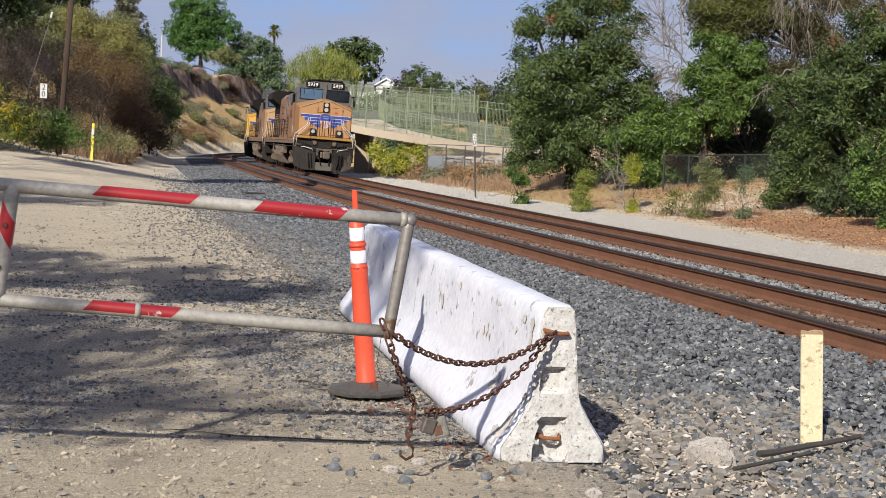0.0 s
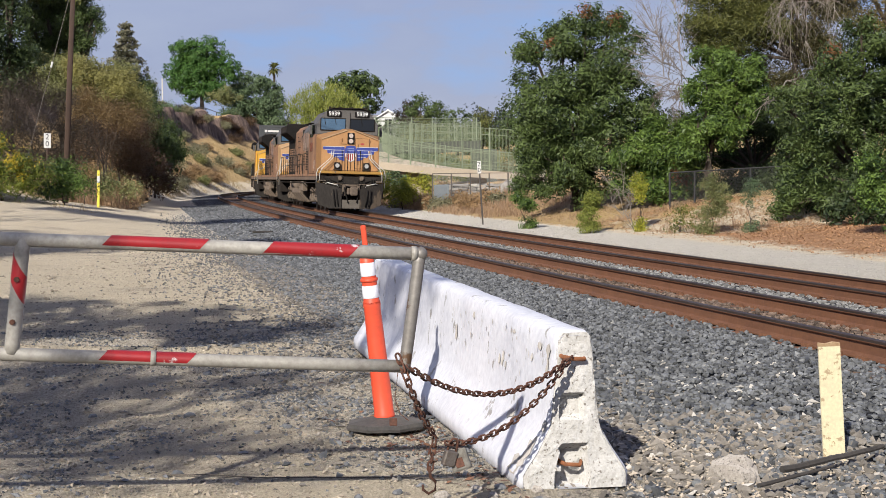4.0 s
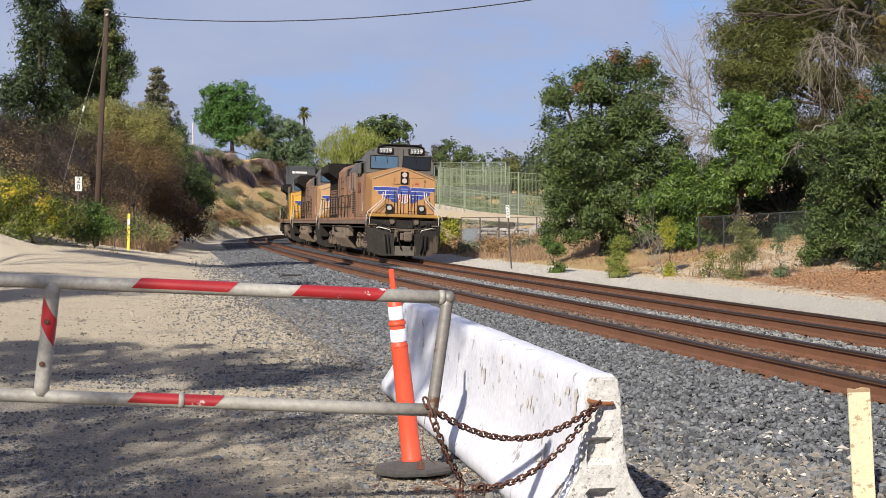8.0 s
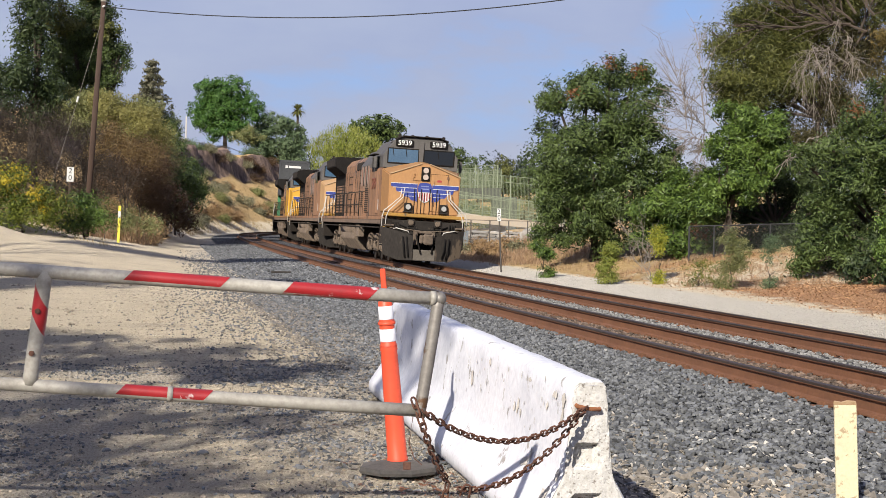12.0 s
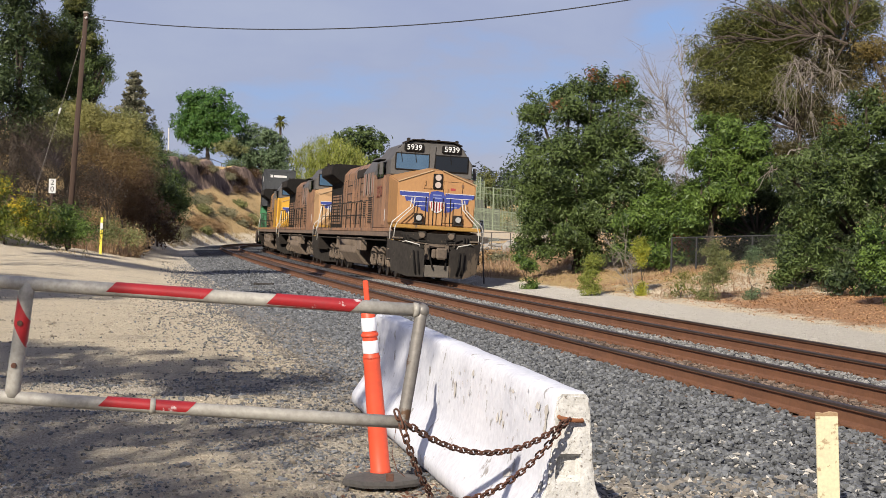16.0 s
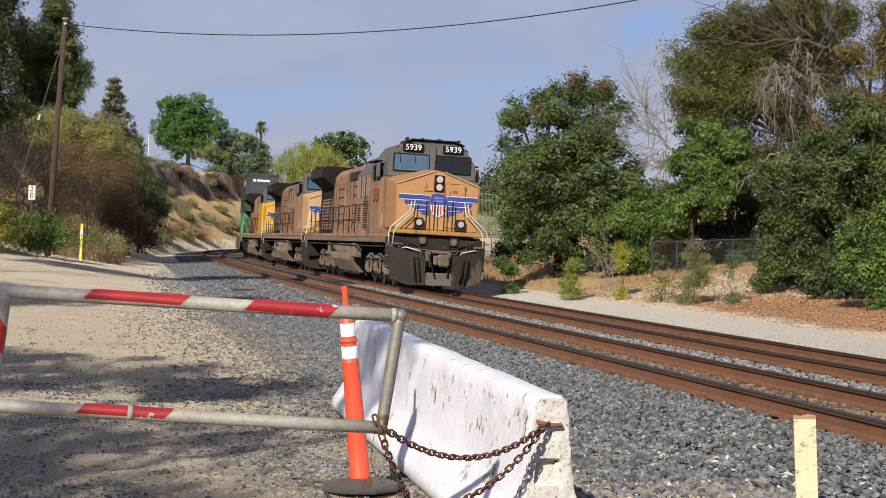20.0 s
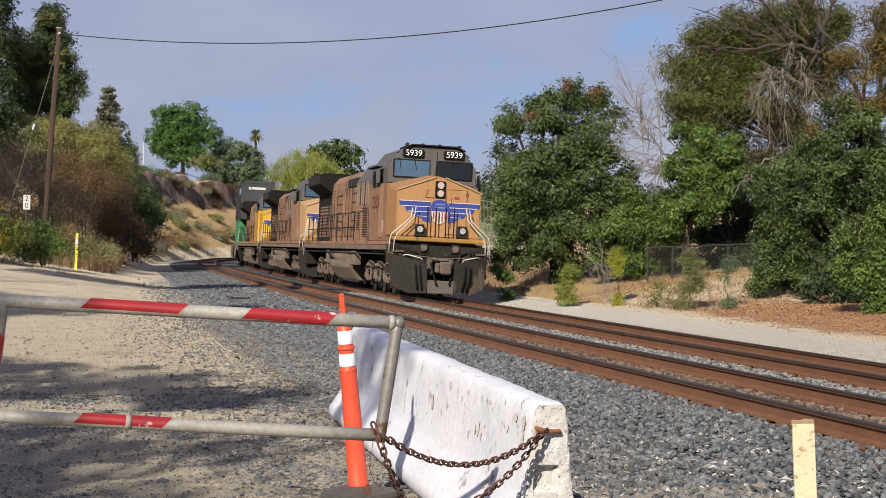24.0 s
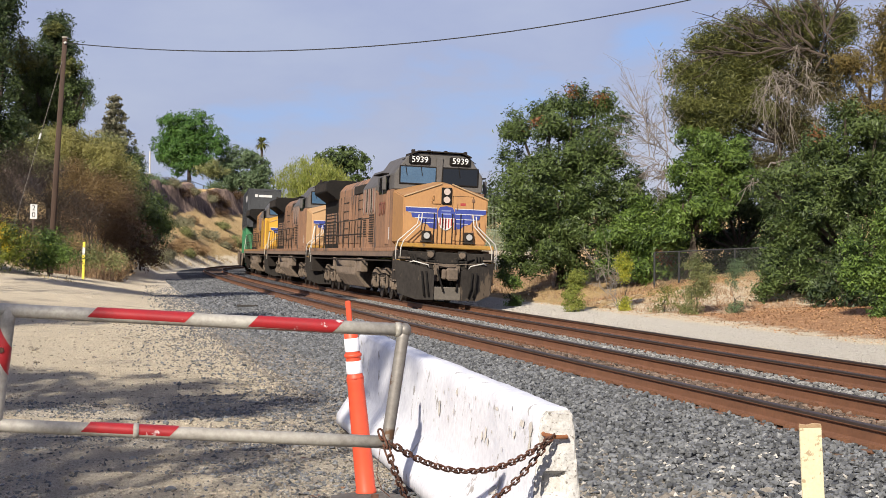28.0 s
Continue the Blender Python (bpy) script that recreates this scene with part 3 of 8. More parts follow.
clods()
lay("loose_gravel", "fine pale pebbles on the path beyond the tracks", 5200, -10, 40, 5.3, 8.0, 0.012, 0.034, surface("whitish path pebbles", (0.62, 0.585, 0.53), (0.34, 0.315, 0.28), 0.9, grain=40, stain=6, spread=0.3, island=True), 20, 1.0, 0.05)


# ---- tracks ----
M_RAIL = surface("rusty rail steel", (0.215, 0.098, 0.05), (0.135, 0.062, 0.034), 0.68, 0.15, grain=25, stain=2.0, spread=0.05, stretch=(1, 1, 1))
M_HEAD = surface("worn rail head", (0.085, 0.058, 0.045), (0.045, 0.032, 0.026), 0.5, 0.4, grain=20, stain=1.5, spread=0.05)
M_TIE = surface("weathered tie timber", (0.13, 0.085, 0.055), (0.06, 0.04, 0.03), 0.9, grain=12, stain=2, bump=0.004)
M_PLATE = surface("rusty track iron", (0.20, 0.09, 0.045), (0.09, 0.045, 0.028), 0.8, 0.2, grain=30, stain=5)


def swept(name, outline, ss, o, mat, z0):
    """A rail outline (across, up) pushed along the line of the track."""
    x, y, th = on_track(ss, o)
    k, m = len(ss), len(outline)
    lean = -0.0393
    vs = np.empty((k, m, 3))
    for j, (a, b) in enumerate(outline):
        vs[:, j, 0] = x + a * np.cos(th)
        vs[:, j, 1] = y - a * np.sin(th)
        vs[:, j, 2] = z0 + b + lean * a
    i = np.arange(k - 1)[:, None]
    j = np.arange(m)[None]
    f = np.stack([i * m + j, i * m + (j + 1) % m, (i + 1) * m + (j + 1) % m, (i + 1) * m + j], -1).reshape(-1, 4)
    return mesh_from(name, vs.reshape(-1, 3), f, mat)


RAIL_OUT = [(-0.075, -0.185), (0.075, -0.185), (0.075, -0.172), (0.02, -0.155), (0.009, -0.14), (0.009, -0.055), (0.034, -0.042), (0.038, -0.036), (0.038, -0.012), (-0.038, -0.012), (-0.038, -0.036), (-0.034, -0.042), (-0.009, -0.055), (-0.009, -0.14), (-0.02, -0.155), (-0.075, -0.172)]
HEAD_OUT = [(-0.039, -0.030), (-0.039, -0.008), (-0.03, 0.0), (0.03, 0.0), (0.039, -0.008), (0.039, -0.030)]
SS = np.concatenate([np.arange(-40, 100, 1.0), np.arange(100, 260, 2.0)])


def tie_plate_mesh():
    bm = bmesh.new()
    box(bm, -0.19, 0.19, -0.10, 0.10, 0.0, 0.022, bevel=0.006)
    for a in (-0.105, 0.105):
        for b in (-0.055, 0.06):
            box(bm, a - 0.024, a + 0.024, b - 0.018, b + 0.018, 0.02, 0.06)
    return finish("tie_plate", bm, M_PLATE)


PLATE_ME = tie_plate_mesh()
TIE_ME = finish("tie", boxed(-1.3, 1.3, -0.115, 0.115, -0.16, 0.0, bevel=0.012), M_TIE)
ANCHOR_ME = finish("rail_anchor", boxed(-0.09, 0.09, -0.015, 0.015, 0.0, 0.035, bevel=0.006), M_PLATE)


def track(o0, label, tie_s0, tie_s1):
    t = thing("railway_track", label, "railway track", kind="structure")
    for side in (-GAUGE, GAUGE):
        z0 = rail_z(o0 + side)
        r = part("rail", swept("rail", RAIL_OUT, SS, o0 + side, M_RAIL, z0), M_RAIL, t, "rust-brown steel rail")
        part("rail_head", swept("rail_head", HEAD_OUT, SS, o0 + side, M_HEAD, z0), M_HEAD, r, "darker worn running head")
    s = tie_s0
    rng = random.Random(int(o0 * 10) + 5)
    while s < tie_s1:
        x, y, th = on_track(s + rng.uniform(-0.03, 0.03), o0)
        c = rail_z(o0) - 0.212 + rng.uniform(-0.008, 0.004)
        m = Matrix.Translation((x, y, c)) @ Matrix.Rotation(-th + rng.uniform(-0.012, 0.012), 4, "Z") @ Matrix.Rotation(math.atan(0.0393), 4, "Y")
        tie = part("tie", TIE_ME, M_TIE, t, m=m)
        if s < 42:
            for side in (-GAUGE, GAUGE):
                part("tie_plate", PLATE_ME, M_PLATE, tie, m=Matrix.Translation((side, 0, 0.003)))
                part("rail_anchor", ANCHOR_ME, M_PLATE, tie, m=Matrix.Translation((side, 0.16 if rng.random() < 0.5 else -0.16, 0.006)))
        s += 0.51
    return t


track(0.0, "near railway track of rusty rails on timber ties", -14, 75)
track(FAR, "far railway track of rusty rails in pale ballast", -12, 60)


# ---- things near the gate ----
M_WHITE = surface("chipped white paint on concrete", (0.77, 0.77, 0.80), (0.55, 0.55, 0.59), 0.68, grain=22, stain=1.6, bump=0.006, wear=(0.33, 0.31, 0.29), wear_at=0.622, wear_scale=7.0, spread=0.02, stretch=(1, 1, 0.9))
M_RAW = surface("stained concrete end", (0.68, 0.665, 0.64), (0.43, 0.41, 0.375), 0.88, grain=70, stain=11, bump=0.016, wear=(0.24, 0.215, 0.185), wear_at=0.585, wear_scale=42.0, spread=0.02)
M_RUST = surface("rusted chain iron", (0.17, 0.075, 0.045), (0.07, 0.035, 0.026), 0.8, 0.3, grain=60, stain=14, bump=0.001, spread=0.3)
M_RUSTY_REBAR = surface("rusted bar", (0.33, 0.13, 0.05), (0.17, 0.07, 0.035), 0.85, 0.15, grain=60, stain=14)


def jersey_barrier():
    """A six metre concrete barrier with sloped sides and a keyed end."""
    t = thing("concrete_barrier", "long white-painted concrete traffic barrier, chipped and streaked", "barrier", pose(0.615, 8.06, -0.012, 0.55, 0, 11.2))
    half = [(0.0, 0.297), (0.075, 0.297), (0.10, 0.285), (0.20, 0.215), (0.30, 0.155), (0.345, 0.14), (0.45, 0.128), (0.60, 0.112), (0.72, 0.102), (0.795, 0.092), (0.822, 0.066)]
    outline = [(w, z) for z, w in half] + [(-w, z) for z, w in half[::-1]]
    m = len(outline)
    ys = [0.0, 0.02, 0.05] + [0.05 + 6.4 * i / 70 for i in range(1, 70)] + [6.45, 6.48, 6.5]
    vs = []
    for k, y in enumerate(ys):
        e = min(y, 6.5 - y)
        inset = 0.022 * max(0, 1 - e / 0.05) ** 1.6
        for a, (x, z) in enumerate(outline):
            p = Vector((x * 9, y * 3.0, z * 9))
            d = noise.noise(p) * 0.005 + noise.noise(p * 3.1) * 0.003
            chip = max(0, noise.noise(Vector((y * 5, z * 7, x * 3 + 9))) - 0.42) * 0.06 if z > 0.76 or (z < 0.1) else 0
            vs.append((x * (1 - inset * 3 - chip) + (d if x > 0 else -d), y + d, max(0.0, z - (inset + chip) * (z > 0.5)) + (d * 0.6 if z > 0.4 else 0)))
    fs = [(i * m + j, i * m + (j + 1) % m, (i + 1) * m + (j + 1) % m, (i + 1) * m + j) for i in range(len(ys) - 1) for j in range(m)]
    bm = bmesh.new()
    bv = [bm.verts.new(v) for v in vs]
    for f in fs:
        bm.faces.new([bv[i] for i in f])
    bm.faces.new(bv[-m:])
    part("body", bm, M_WHITE, t, smooth=True)
    # keyed end: a grid with two sunken pockets and a groove
    bm = bmesh.new()
    rows, cols = 34, 20
    grid = []
    for r in range(rows + 1):
        z = 0.815 * r / rows
        w = np.interp(z, [a for a, _ in half], [b for _, b in half]) * 0.93
        line = []
        for c in range(cols + 1):
            u = c / cols * 2 - 1
            x = u * w
            deep = 0.0
            if abs(x + 0.015) < 0.062 and 0.36 < z < 0.50:
                deep = 0.075
            if abs(x + 0.01) < 0.07 and 0.07 < z < 0.235:
                deep = 0.10 if z < 0.2 else 0.06
            if abs(x + 0.01) < 0.085 and 0.0 <= z < 0.09:
                deep = 0.13
            rough = noise.noise(Vector((x * 16, 0.3, z * 16))) * 0.012 + noise.noise(Vector((x * 45, 3.3, z * 45))) * 0.006
            line.append(bm.verts.new((x, -0.004 + deep + (rough if abs(u) < 0.99 else 0.012), z)))
        grid.append(line)
    for r in range(rows):
        for c in range(cols):
            bm.faces.new((grid[r][c], grid[r][c + 1], grid[r + 1][c + 1], grid[r + 1][c]))
    part("end_face", bm, M_RAW, t, "rough keyed concrete end with pockets")
    # chipped spots that show the bare concrete
    bare = surface("bare chipped concrete", (0.50, 0.47, 0.43), (0.32, 0.29, 0.26), 0.9, grain=50, stain=14, bump=0.004)
    rng = random.Random(41)
    zs, ws = [a for a, _ in half], [b for _, b in half]
    spots = [(0.10, 0.20, 0.035, 0.07), (0.17, 0.11, 0.05, 0.06), (0.06, 0.32, 0.02, 0.04), (0.12, 0.70, 0.02, 0.05), (1.12, 0.555, 0.016, 0.05), (1.2, 0.53, 0.012, 0.035), (1.04, 0.52, 0.010, 0.03), (0.72, 0.29, 0.035, 0.035), (0.66, 0.34, 0.012, 0.045), (0.45, 0.64, 0.014, 0.03), (2.5, 0.56, 0.016, 0.06), (0.3, 0.71, 0.02, 0.03), (0.12, 0.62, 0.014, 0.05), (0.10, 0.14, 0.03, 0.05), (2.0, 0.72, 0.016, 0.03), (0.9, 0.73, 0.02, 0.016)]
    spots += [(rng.uniform(0.15, 3.6), rng.uniform(0.40, 0.77), rng.uniform(0.002, 0.006), rng.uniform(0.006, 0.028)) for _ in range(40)]
    for y0, z0, a, b in spots:
        bm = bmesh.new()
        ring = []
        for k in range(11):
            an = 2 * math.pi * k / 11
            r = rng.uniform(0.45, 1.1)
            z = z0 + math.sin(an) * b * r
            ring.append(bm.verts.new((-(float(np.interp(z, zs, ws)) + 0.0065), y0 + math.cos(an) * a * r * 2.2, z)))
        bm.faces.new(ring)
        part("paint_chip", bm, bare, t)
    # lifting loop for the chain, and one low down
    bm = bmesh.new()
    tube(bm, [(-0.075, 0.05, 0.70), (-0.075, -0.035, 0.695), (-0.02, -0.055, 0.685), (0.04, -0.04, 0.68), (0.06, 0.05, 0.68)], 0.011, 8)
    part("loop", bm, M_RUSTY_REBAR, t, "rusty iron loop", True)
    bm = bmesh.new()
    tube(bm, [(-0.07, 0.09, 0.135), (-0.045, 0.02, 0.125), (0.03, 0.015, 0.12), (0.06, 0.09, 0.13)], 0.011, 8)
    part("loop", bm, M_RUSTY_REBAR, t, "rusty iron loop", True)
    return t


jersey_barrier()

M_ORANGE = surface("orange plastic", (0.76, 0.088, 0.033), (0.60, 0.075, 0.032), 0.5, grain=30, stain=6, spread=0.02)
M_BAND = surface("white reflective band", (0.78, 0.78, 0.80), (0.62, 0.62, 0.64), 0.45, grain=60, stain=10, spread=0.02)
M_RUBBER = surface("dusty black rubber", (0.045, 0.042, 0.04), (0.10, 0.09, 0.08), 0.85, grain=40, stain=5, bump=0.002)


def delineator():
    t = thing("traffic_delineator", "leaning orange tube delineator with white bands on a black base", "delineator", pose(-0.445, 9.85, 0.035, 2, -6.2, 12))
    bm = bmesh.new()
    turned(bm, [(0.255, -0.01), (0.262, 0.008), (0.25, 0.03), (0.10, 0.058), (0.075, 0.062)], 8)
    part("base", bm, M_RUBBER, t, "black octagonal rubber base", m=pose(0, 0, 0, -2, 6, 10))
    bm = bmesh.new()
    turned(bm, [(0.066, 0.05), (0.068, 0.075), (0.063, 0.085), (0.061, 0.30), (0.057, 0.55), (0.053, 0.76), (0.056, 0.775), (0.056, 0.80), (0.050, 0.81), (0.048, 0.90), (0.046, 1.00), (0.045, 1.075), (0.030, 1.09), (0.024, 1.10)], 20)
    part("tube", bm, M_ORANGE, t, smooth=True)
    for z0, z1, r in ((0.825, 0.905, 0.0515), (0.965, 1.05, 0.048)):
        bm = bmesh.new()
        turned(bm, [(r, z0), (r + 0.0008, z0 + 0.004), (r - 0.001, z1)], 20)
        part("band", bm, M_BAND, t, "white reflective band", True)
    for z in (0.795, 0.94):
        bm = bmesh.new()
        turned(bm, [(0.0505, z - 0.012), (0.056, z - 0.006), (0.056, z + 0.006), (0.0505, z + 0.012)], 20)
        part("ring", bm, M_ORANGE, t, smooth=True)
    bm = bmesh.new()
    box(bm, -0.017, 0.017, -0.012, 0.012, 1.085, 1.285, bevel=0.006)
    part("handle", bm, M_ORANGE, t)
    return t


delineator()

M_PIPE = surface("weathered white paint on pipe", (0.42, 0.395, 0.345), (0.26, 0.24, 0.205), 0.6, 0.1, grain=40, stain=5, wear=(0.16, 0.09, 0.05), wear_at=0.68, wear_scale=9, spread=0.05)
M_PIPE_G = surface("grey galvanised pipe", (0.30, 0.28, 0.25), (0.20, 0.18, 0.16), 0.55, 0.4, grain=40, stain=5, wear=(0.14, 0.08, 0.045), wear_at=0.60, wear_scale=7)
M_RED = surface("red reflective sheeting", (0.36, 0.016, 0.020), (0.26, 0.018, 0.020), 0.4, grain=50, stain=6, wear=(0.6, 0.5, 0.48), wear_at=0.63, wear_scale=12, spread=0.03)


def sleeve(bm, a, b, r, slant, seg=14):
    """A band round a pipe whose ends run askew."""
    a, b = Vector(a), Vector(b)
    d = (b - a).normalized()
    q = d.to_track_quat("Z", "Y")
    rings = []
    for p, s in ((a, slant), (b, slant)):
        ring = []
        for k in range(seg):
            w = q @ Vector((math.cos(2 * math.pi * k / seg) * r, math.sin(2 * math.pi * k / seg) * r, 0))
            ring.append(bm.verts.new(p + w + d * (w.z * s if abs(d.z) < 0.5 else w.x * 1.5)))
        rings.append(ring)
    for k in range(seg):
        bm.faces.new((rings[0][k], rings[0][(k + 1) % seg], rings[1][(k + 1) % seg], rings[1][k]))
    return bm


GATE_TR, GATE_BR = Vector((-0.155, 7.0, 1.268)), Vector((-0.235, 7.0, 0.762))
GATE_TL, GATE_BL = Vector((-1.855, 6.7, 1.362)), Vector((-1.915, 6.7, 0.868))


def pipe_gate():
    t = thing("pipe_gate", "weathered white pipe gate with red reflective bands, chained shut", "gate")
    d1, d2 = (GATE_TL - GATE_TR).normalized(), (GATE_BL - GATE_BR).normalized()
    hinge = 4.2
    end_t, end_b = GATE_TR + d1 * hinge, GATE_BR + d2 * hinge
    specs = (("top_pipe", GATE_TR, end_t, 0.030, M_PIPE), ("bottom_pipe", GATE_BR + d2 * -0.01, end_b, 0.029, M_PIPE),
             ("end_post", GATE_TR + Vector((0, 0, 0.02)), GATE_BR + Vector((0, 0, -0.03)), 0.0275, M_PIPE_G), ("inner_post", GATE_TL, GATE_BL, 0.033, M_PIPE), ("hinge_post", end_t, end_b, 0.03, M_PIPE))
    for name, a, b, r, mat in specs:
        bm = bmesh.new()
        n = 10
        tube(bm, [a.lerp(b, i / n) + Vector((0, 0, -0.004 * math.sin(math.pi * i / n))) for i in range(n + 1)], r, 16)
        part(name, bm, mat, t, smooth=True)
    for a, b, lo, hi, r in ((GATE_TL, GATE_TR, 0.200, 0.442, 0.0315), (GATE_TL, GATE_TR, 0.604, 0.825, 0.0315), (GATE_BL, GATE_BR, 0.222, 0.445, 0.0305), (GATE_TL, GATE_BL, 0.22, 0.46, 0.0345), (GATE_TR, end_t, 0.62, 0.72, 0.0315)):
        bm = bmesh.new()
        sleeve(bm, a.lerp(b, lo), a.lerp(b, hi), r, 0.9 if abs((b - a).z) < 0.3 else 0.0)
        part("red_band", bm, M_RED, t, "red reflective band", True)
    # elbow welds, collars and a bolt
    bm = bmesh.new()
    bmesh.ops.create_uvsphere(bm, u_segments=14, v_segments=8, radius=0.033, matrix=Matrix.Translation(GATE_TR))
    part("elbow", bm, M_PIPE_G, t, smooth=True)
    for p, q, u, w in ((GATE_TR, GATE_TL, 0.017, 0.012), (GATE_BL, GATE_BR, 0.352, 0.012)):
        bm = bmesh.new()
        c = p.lerp(q, u)
        e = (q - p).normalized()
        tube(bm, [c - e * w, c + e * w], 0.034, 14)
        part("collar", bm, M_PIPE, t, smooth=True)
    for z in (0.35, 0.72):
        bm = bmesh.new()
        c = GATE_TL.lerp(GATE_BL, z)
        tube(bm, [c + Vector((0, -0.03, 0)), c + Vector((0, -0.042, 0))], 0.012, 8)
        part("bolt", bm, M_RUST, t)
    # gate's own standing post, out at the hinge
    bm = bmesh.new()
    p = end_t + d1 * 0.12
    tube(bm, [(p.x, p.y, gz(p.x, p.y) - 0.3), (p.x, p.y, 1.6)], 0.08, 16)
    part("standing_post", bm, M_PIPE, t, smooth=True)
    for z in (end_t.z, end_b.z):
        bm = bmesh.new()
        tube(bm, [(p.x + 0.02, p.y, z), (p.x + 0.16, p.y + 0.02, z)], 0.022, 8)
        part("hinge", bm, M_RUST, t)
    return t


pipe_gate()


def link_mesh():
    bm = bmesh.new()
    pts = []
    for k in range(12):
        a = 2 * math.pi * k / 12
        pts.append((0.0135 * math.cos(a), 0.0, 0.0135 * math.sin(a) + (0.0125 if math.sin(a) > 0 else -0.0125)))
    rings = []
    for k, p in enumerate(pts):
        a, b = Vector(pts[k - 1]), Vector(pts[(k + 1) % 12])
        q = (b - a).to_track_quat("Z", "Y")
        rings.append([bm.verts.new(Vector(p) + q @ Vector((0.0051 * math.cos(2 * math.pi * j / 6), 0.0051 * math.sin(2 * math.pi * j / 6), 0))) for j in range(6)])
    for k in range(12):
        a, b = rings[k], rings[(k + 1) % 12]
        for j in range(6):
            bm.faces.new((a[j], a[(j + 1) % 6], b[(j + 1) % 6], b[j]))
    return finish("link", bm, M_RUST, True)


LINK = link_mesh()


def chain(label, points, sag):
    """Links along a hanging curve through points."""
    t = thing("chain", label, "chain", group="rusty chains on the gate")
    pts = []
    for i in range(len(points) - 1):
        a, b = Vector(points[i]), Vector(points[i + 1])
        for k in range(60):
            u = k / 60
            pts.append(a.lerp(b, u) - Vector((0, 0, sag[i] * 4 * u * (1 - u))))
    pts.append(Vector(points[-1]))
    acc, pitch, k = 0.0, 0.0395, 0
    nxt = 0.0
    for a, b in zip(pts, pts[1:]):
        step = (b - a).length
        while nxt <= acc + step and step > 0:
            p = a.lerp(b, (nxt - acc) / step)
            m = Matrix.Translation(p) @ (b - a).to_track_quat("Z", "Y").to_matrix().to_4x4() @ Matrix.Rotation(radians(45 + 90 * (k % 2) + random.uniform(-14, 14)), 4, "Z")
            part("link", LINK, M_RUST, t, m=m)
            nxt += pitch
            k += 1
        acc += step
    return t


ANCHOR = (0.60, 7.985, 0.690)
random.seed(4)
chain("rusty iron chain slung from the gate corner to the barrier", [(-0.205, 6.98, 0.755), ANCHOR], [0.155])
chain("rusty iron chain drooping low from padlock to barrier", [(-0.035, 7.33, 0.355), (0.585, 7.97, 0.68)], [0.115])
chain("rusty iron chain hanging down from the gate corner", [(-0.255, 6.965, 0.80), (-0.215, 6.96, 0.70), (-0.10, 7.28, 0.40), (-0.125, 7.29, 0.24)], [0.0, 0.03, 0.0])


def padlock_and_hook():
    t = thing("padlock", "grey and rusty square padlock hanging in the chain", "padlock", pose(-0.02, 7.33, 0.33, 8, 14, 25))
    part("case", boxed(-0.032, 0.032, -0.018, 0.018, -0.085, -0.01, bevel=0.006), surface("dull lock steel", (0.22, 0.20, 0.18), (0.12, 0.09, 0.07), 0.6, 0.5, grain=60, stain=20), t)
    bm = bmesh.new()
    tube(bm, [(-0.022, 0, -0.015), (-0.022, 0, 0.03), (-0.010, 0, 0.048), (0.010, 0, 0.048), (0.022, 0, 0.03), (0.022, 0, -0.015)], 0.006, 8)
    part("shackle", bm, M_RUST, t, smooth=True)
    t = thing("padlock", "weathered grey square block lock beside the chain", "padlock", pose(0.015, 7.36, 0.27, -8, -20, -10))
    part("case", boxed(-0.045, 0.045, -0.022, 0.022, -0.05, 0.05, bevel=0.008), surface("pitted grey lock", (0.30, 0.29, 0.25), (0.14, 0.12, 0.10), 0.8, 0.2, grain=50, stain=16), t)
    part("key_plate", boxed(-0.02, 0.02, -0.027, -0.022, -0.035, 0.01, bevel=0.002), M_RUST, t)
    t = thing("chain_hook", "rusty iron hook at the chain's loose end", "hook", pose(-0.128, 7.29, 0.225, 0, 0, 20))
    bm = bmesh.new()
    tube(bm, [(0, 0, 0.03), (0.004, 0, -0.02), (0.03, 0, -0.045), (0.028, 0, -0.085), (-0.005, 0, -0.10), (-0.032, 0, -0.08), (-0.034, 0, -0.055)], 0.0085, 8, 0.006)
    part("hook", bm, M_RUST, t, smooth=True)


padlock_and_hook()


def wire_tail():
    t = thing("loose_wire", "thin rusty wire twisted round the gate corner", "wire")
    bm = bmesh.new()
    tube(bm, [(-0.26, 6.97, 0.74), (-0.275, 6.96, 0.62), (-0.25, 6.97, 0.55), (-0.215, 6.98, 0.52)], 0.0022, 5)
    part("strand", bm, M_RUST, t)
    part("tag", boxed(-0.30, -0.265, 6.955, 6.965, 0.50, 0.535, bevel=0.003), M_RUST, t)


wire_tail()


def marker_post():
    t = thing("marker_post", "short pale yellow marker post with flaking top", "post", pose(2.19, 8.98, gz(2.19, 8.98) - 0.08, 0, -2.9, -6))
    m = surface("flaking pale yellow paint", (0.68, 0.62, 0.40), (0.50, 0.445, 0.30), 0.75, grain=55, stain=7, bump=0.003, wear=(0.36, 0.27, 0.16), wear_at=0.58, wear_scale=26)
    bm = bmesh.new()
    prism(bm, [(-0.062, -0.2), (0.062, -0.2), (0.062, 0.76), (0.03, 0.772), (-0.01, 0.763), (-0.04, 0.775), (-0.062, 0.762)], -0.02, 0.02, "y", 0.003)
    part("board", bm, m, t)
    bm = bmesh.new()
    prism(bm, [(-0.063, 0.758), (0.063, 0.756), (0.06, 0.775), (0.02, 0.781), (-0.02, 0.772), (-0.06, 0.779)], -0.021, 0.0212, "y")
    part("rusted_edge", bm, surface("bare tan edge", (0.42, 0.30, 0.17), (0.26, 0.16, 0.08), 0.85, grain=60, stain=14), t, "bare tan top edge")


marker_post()


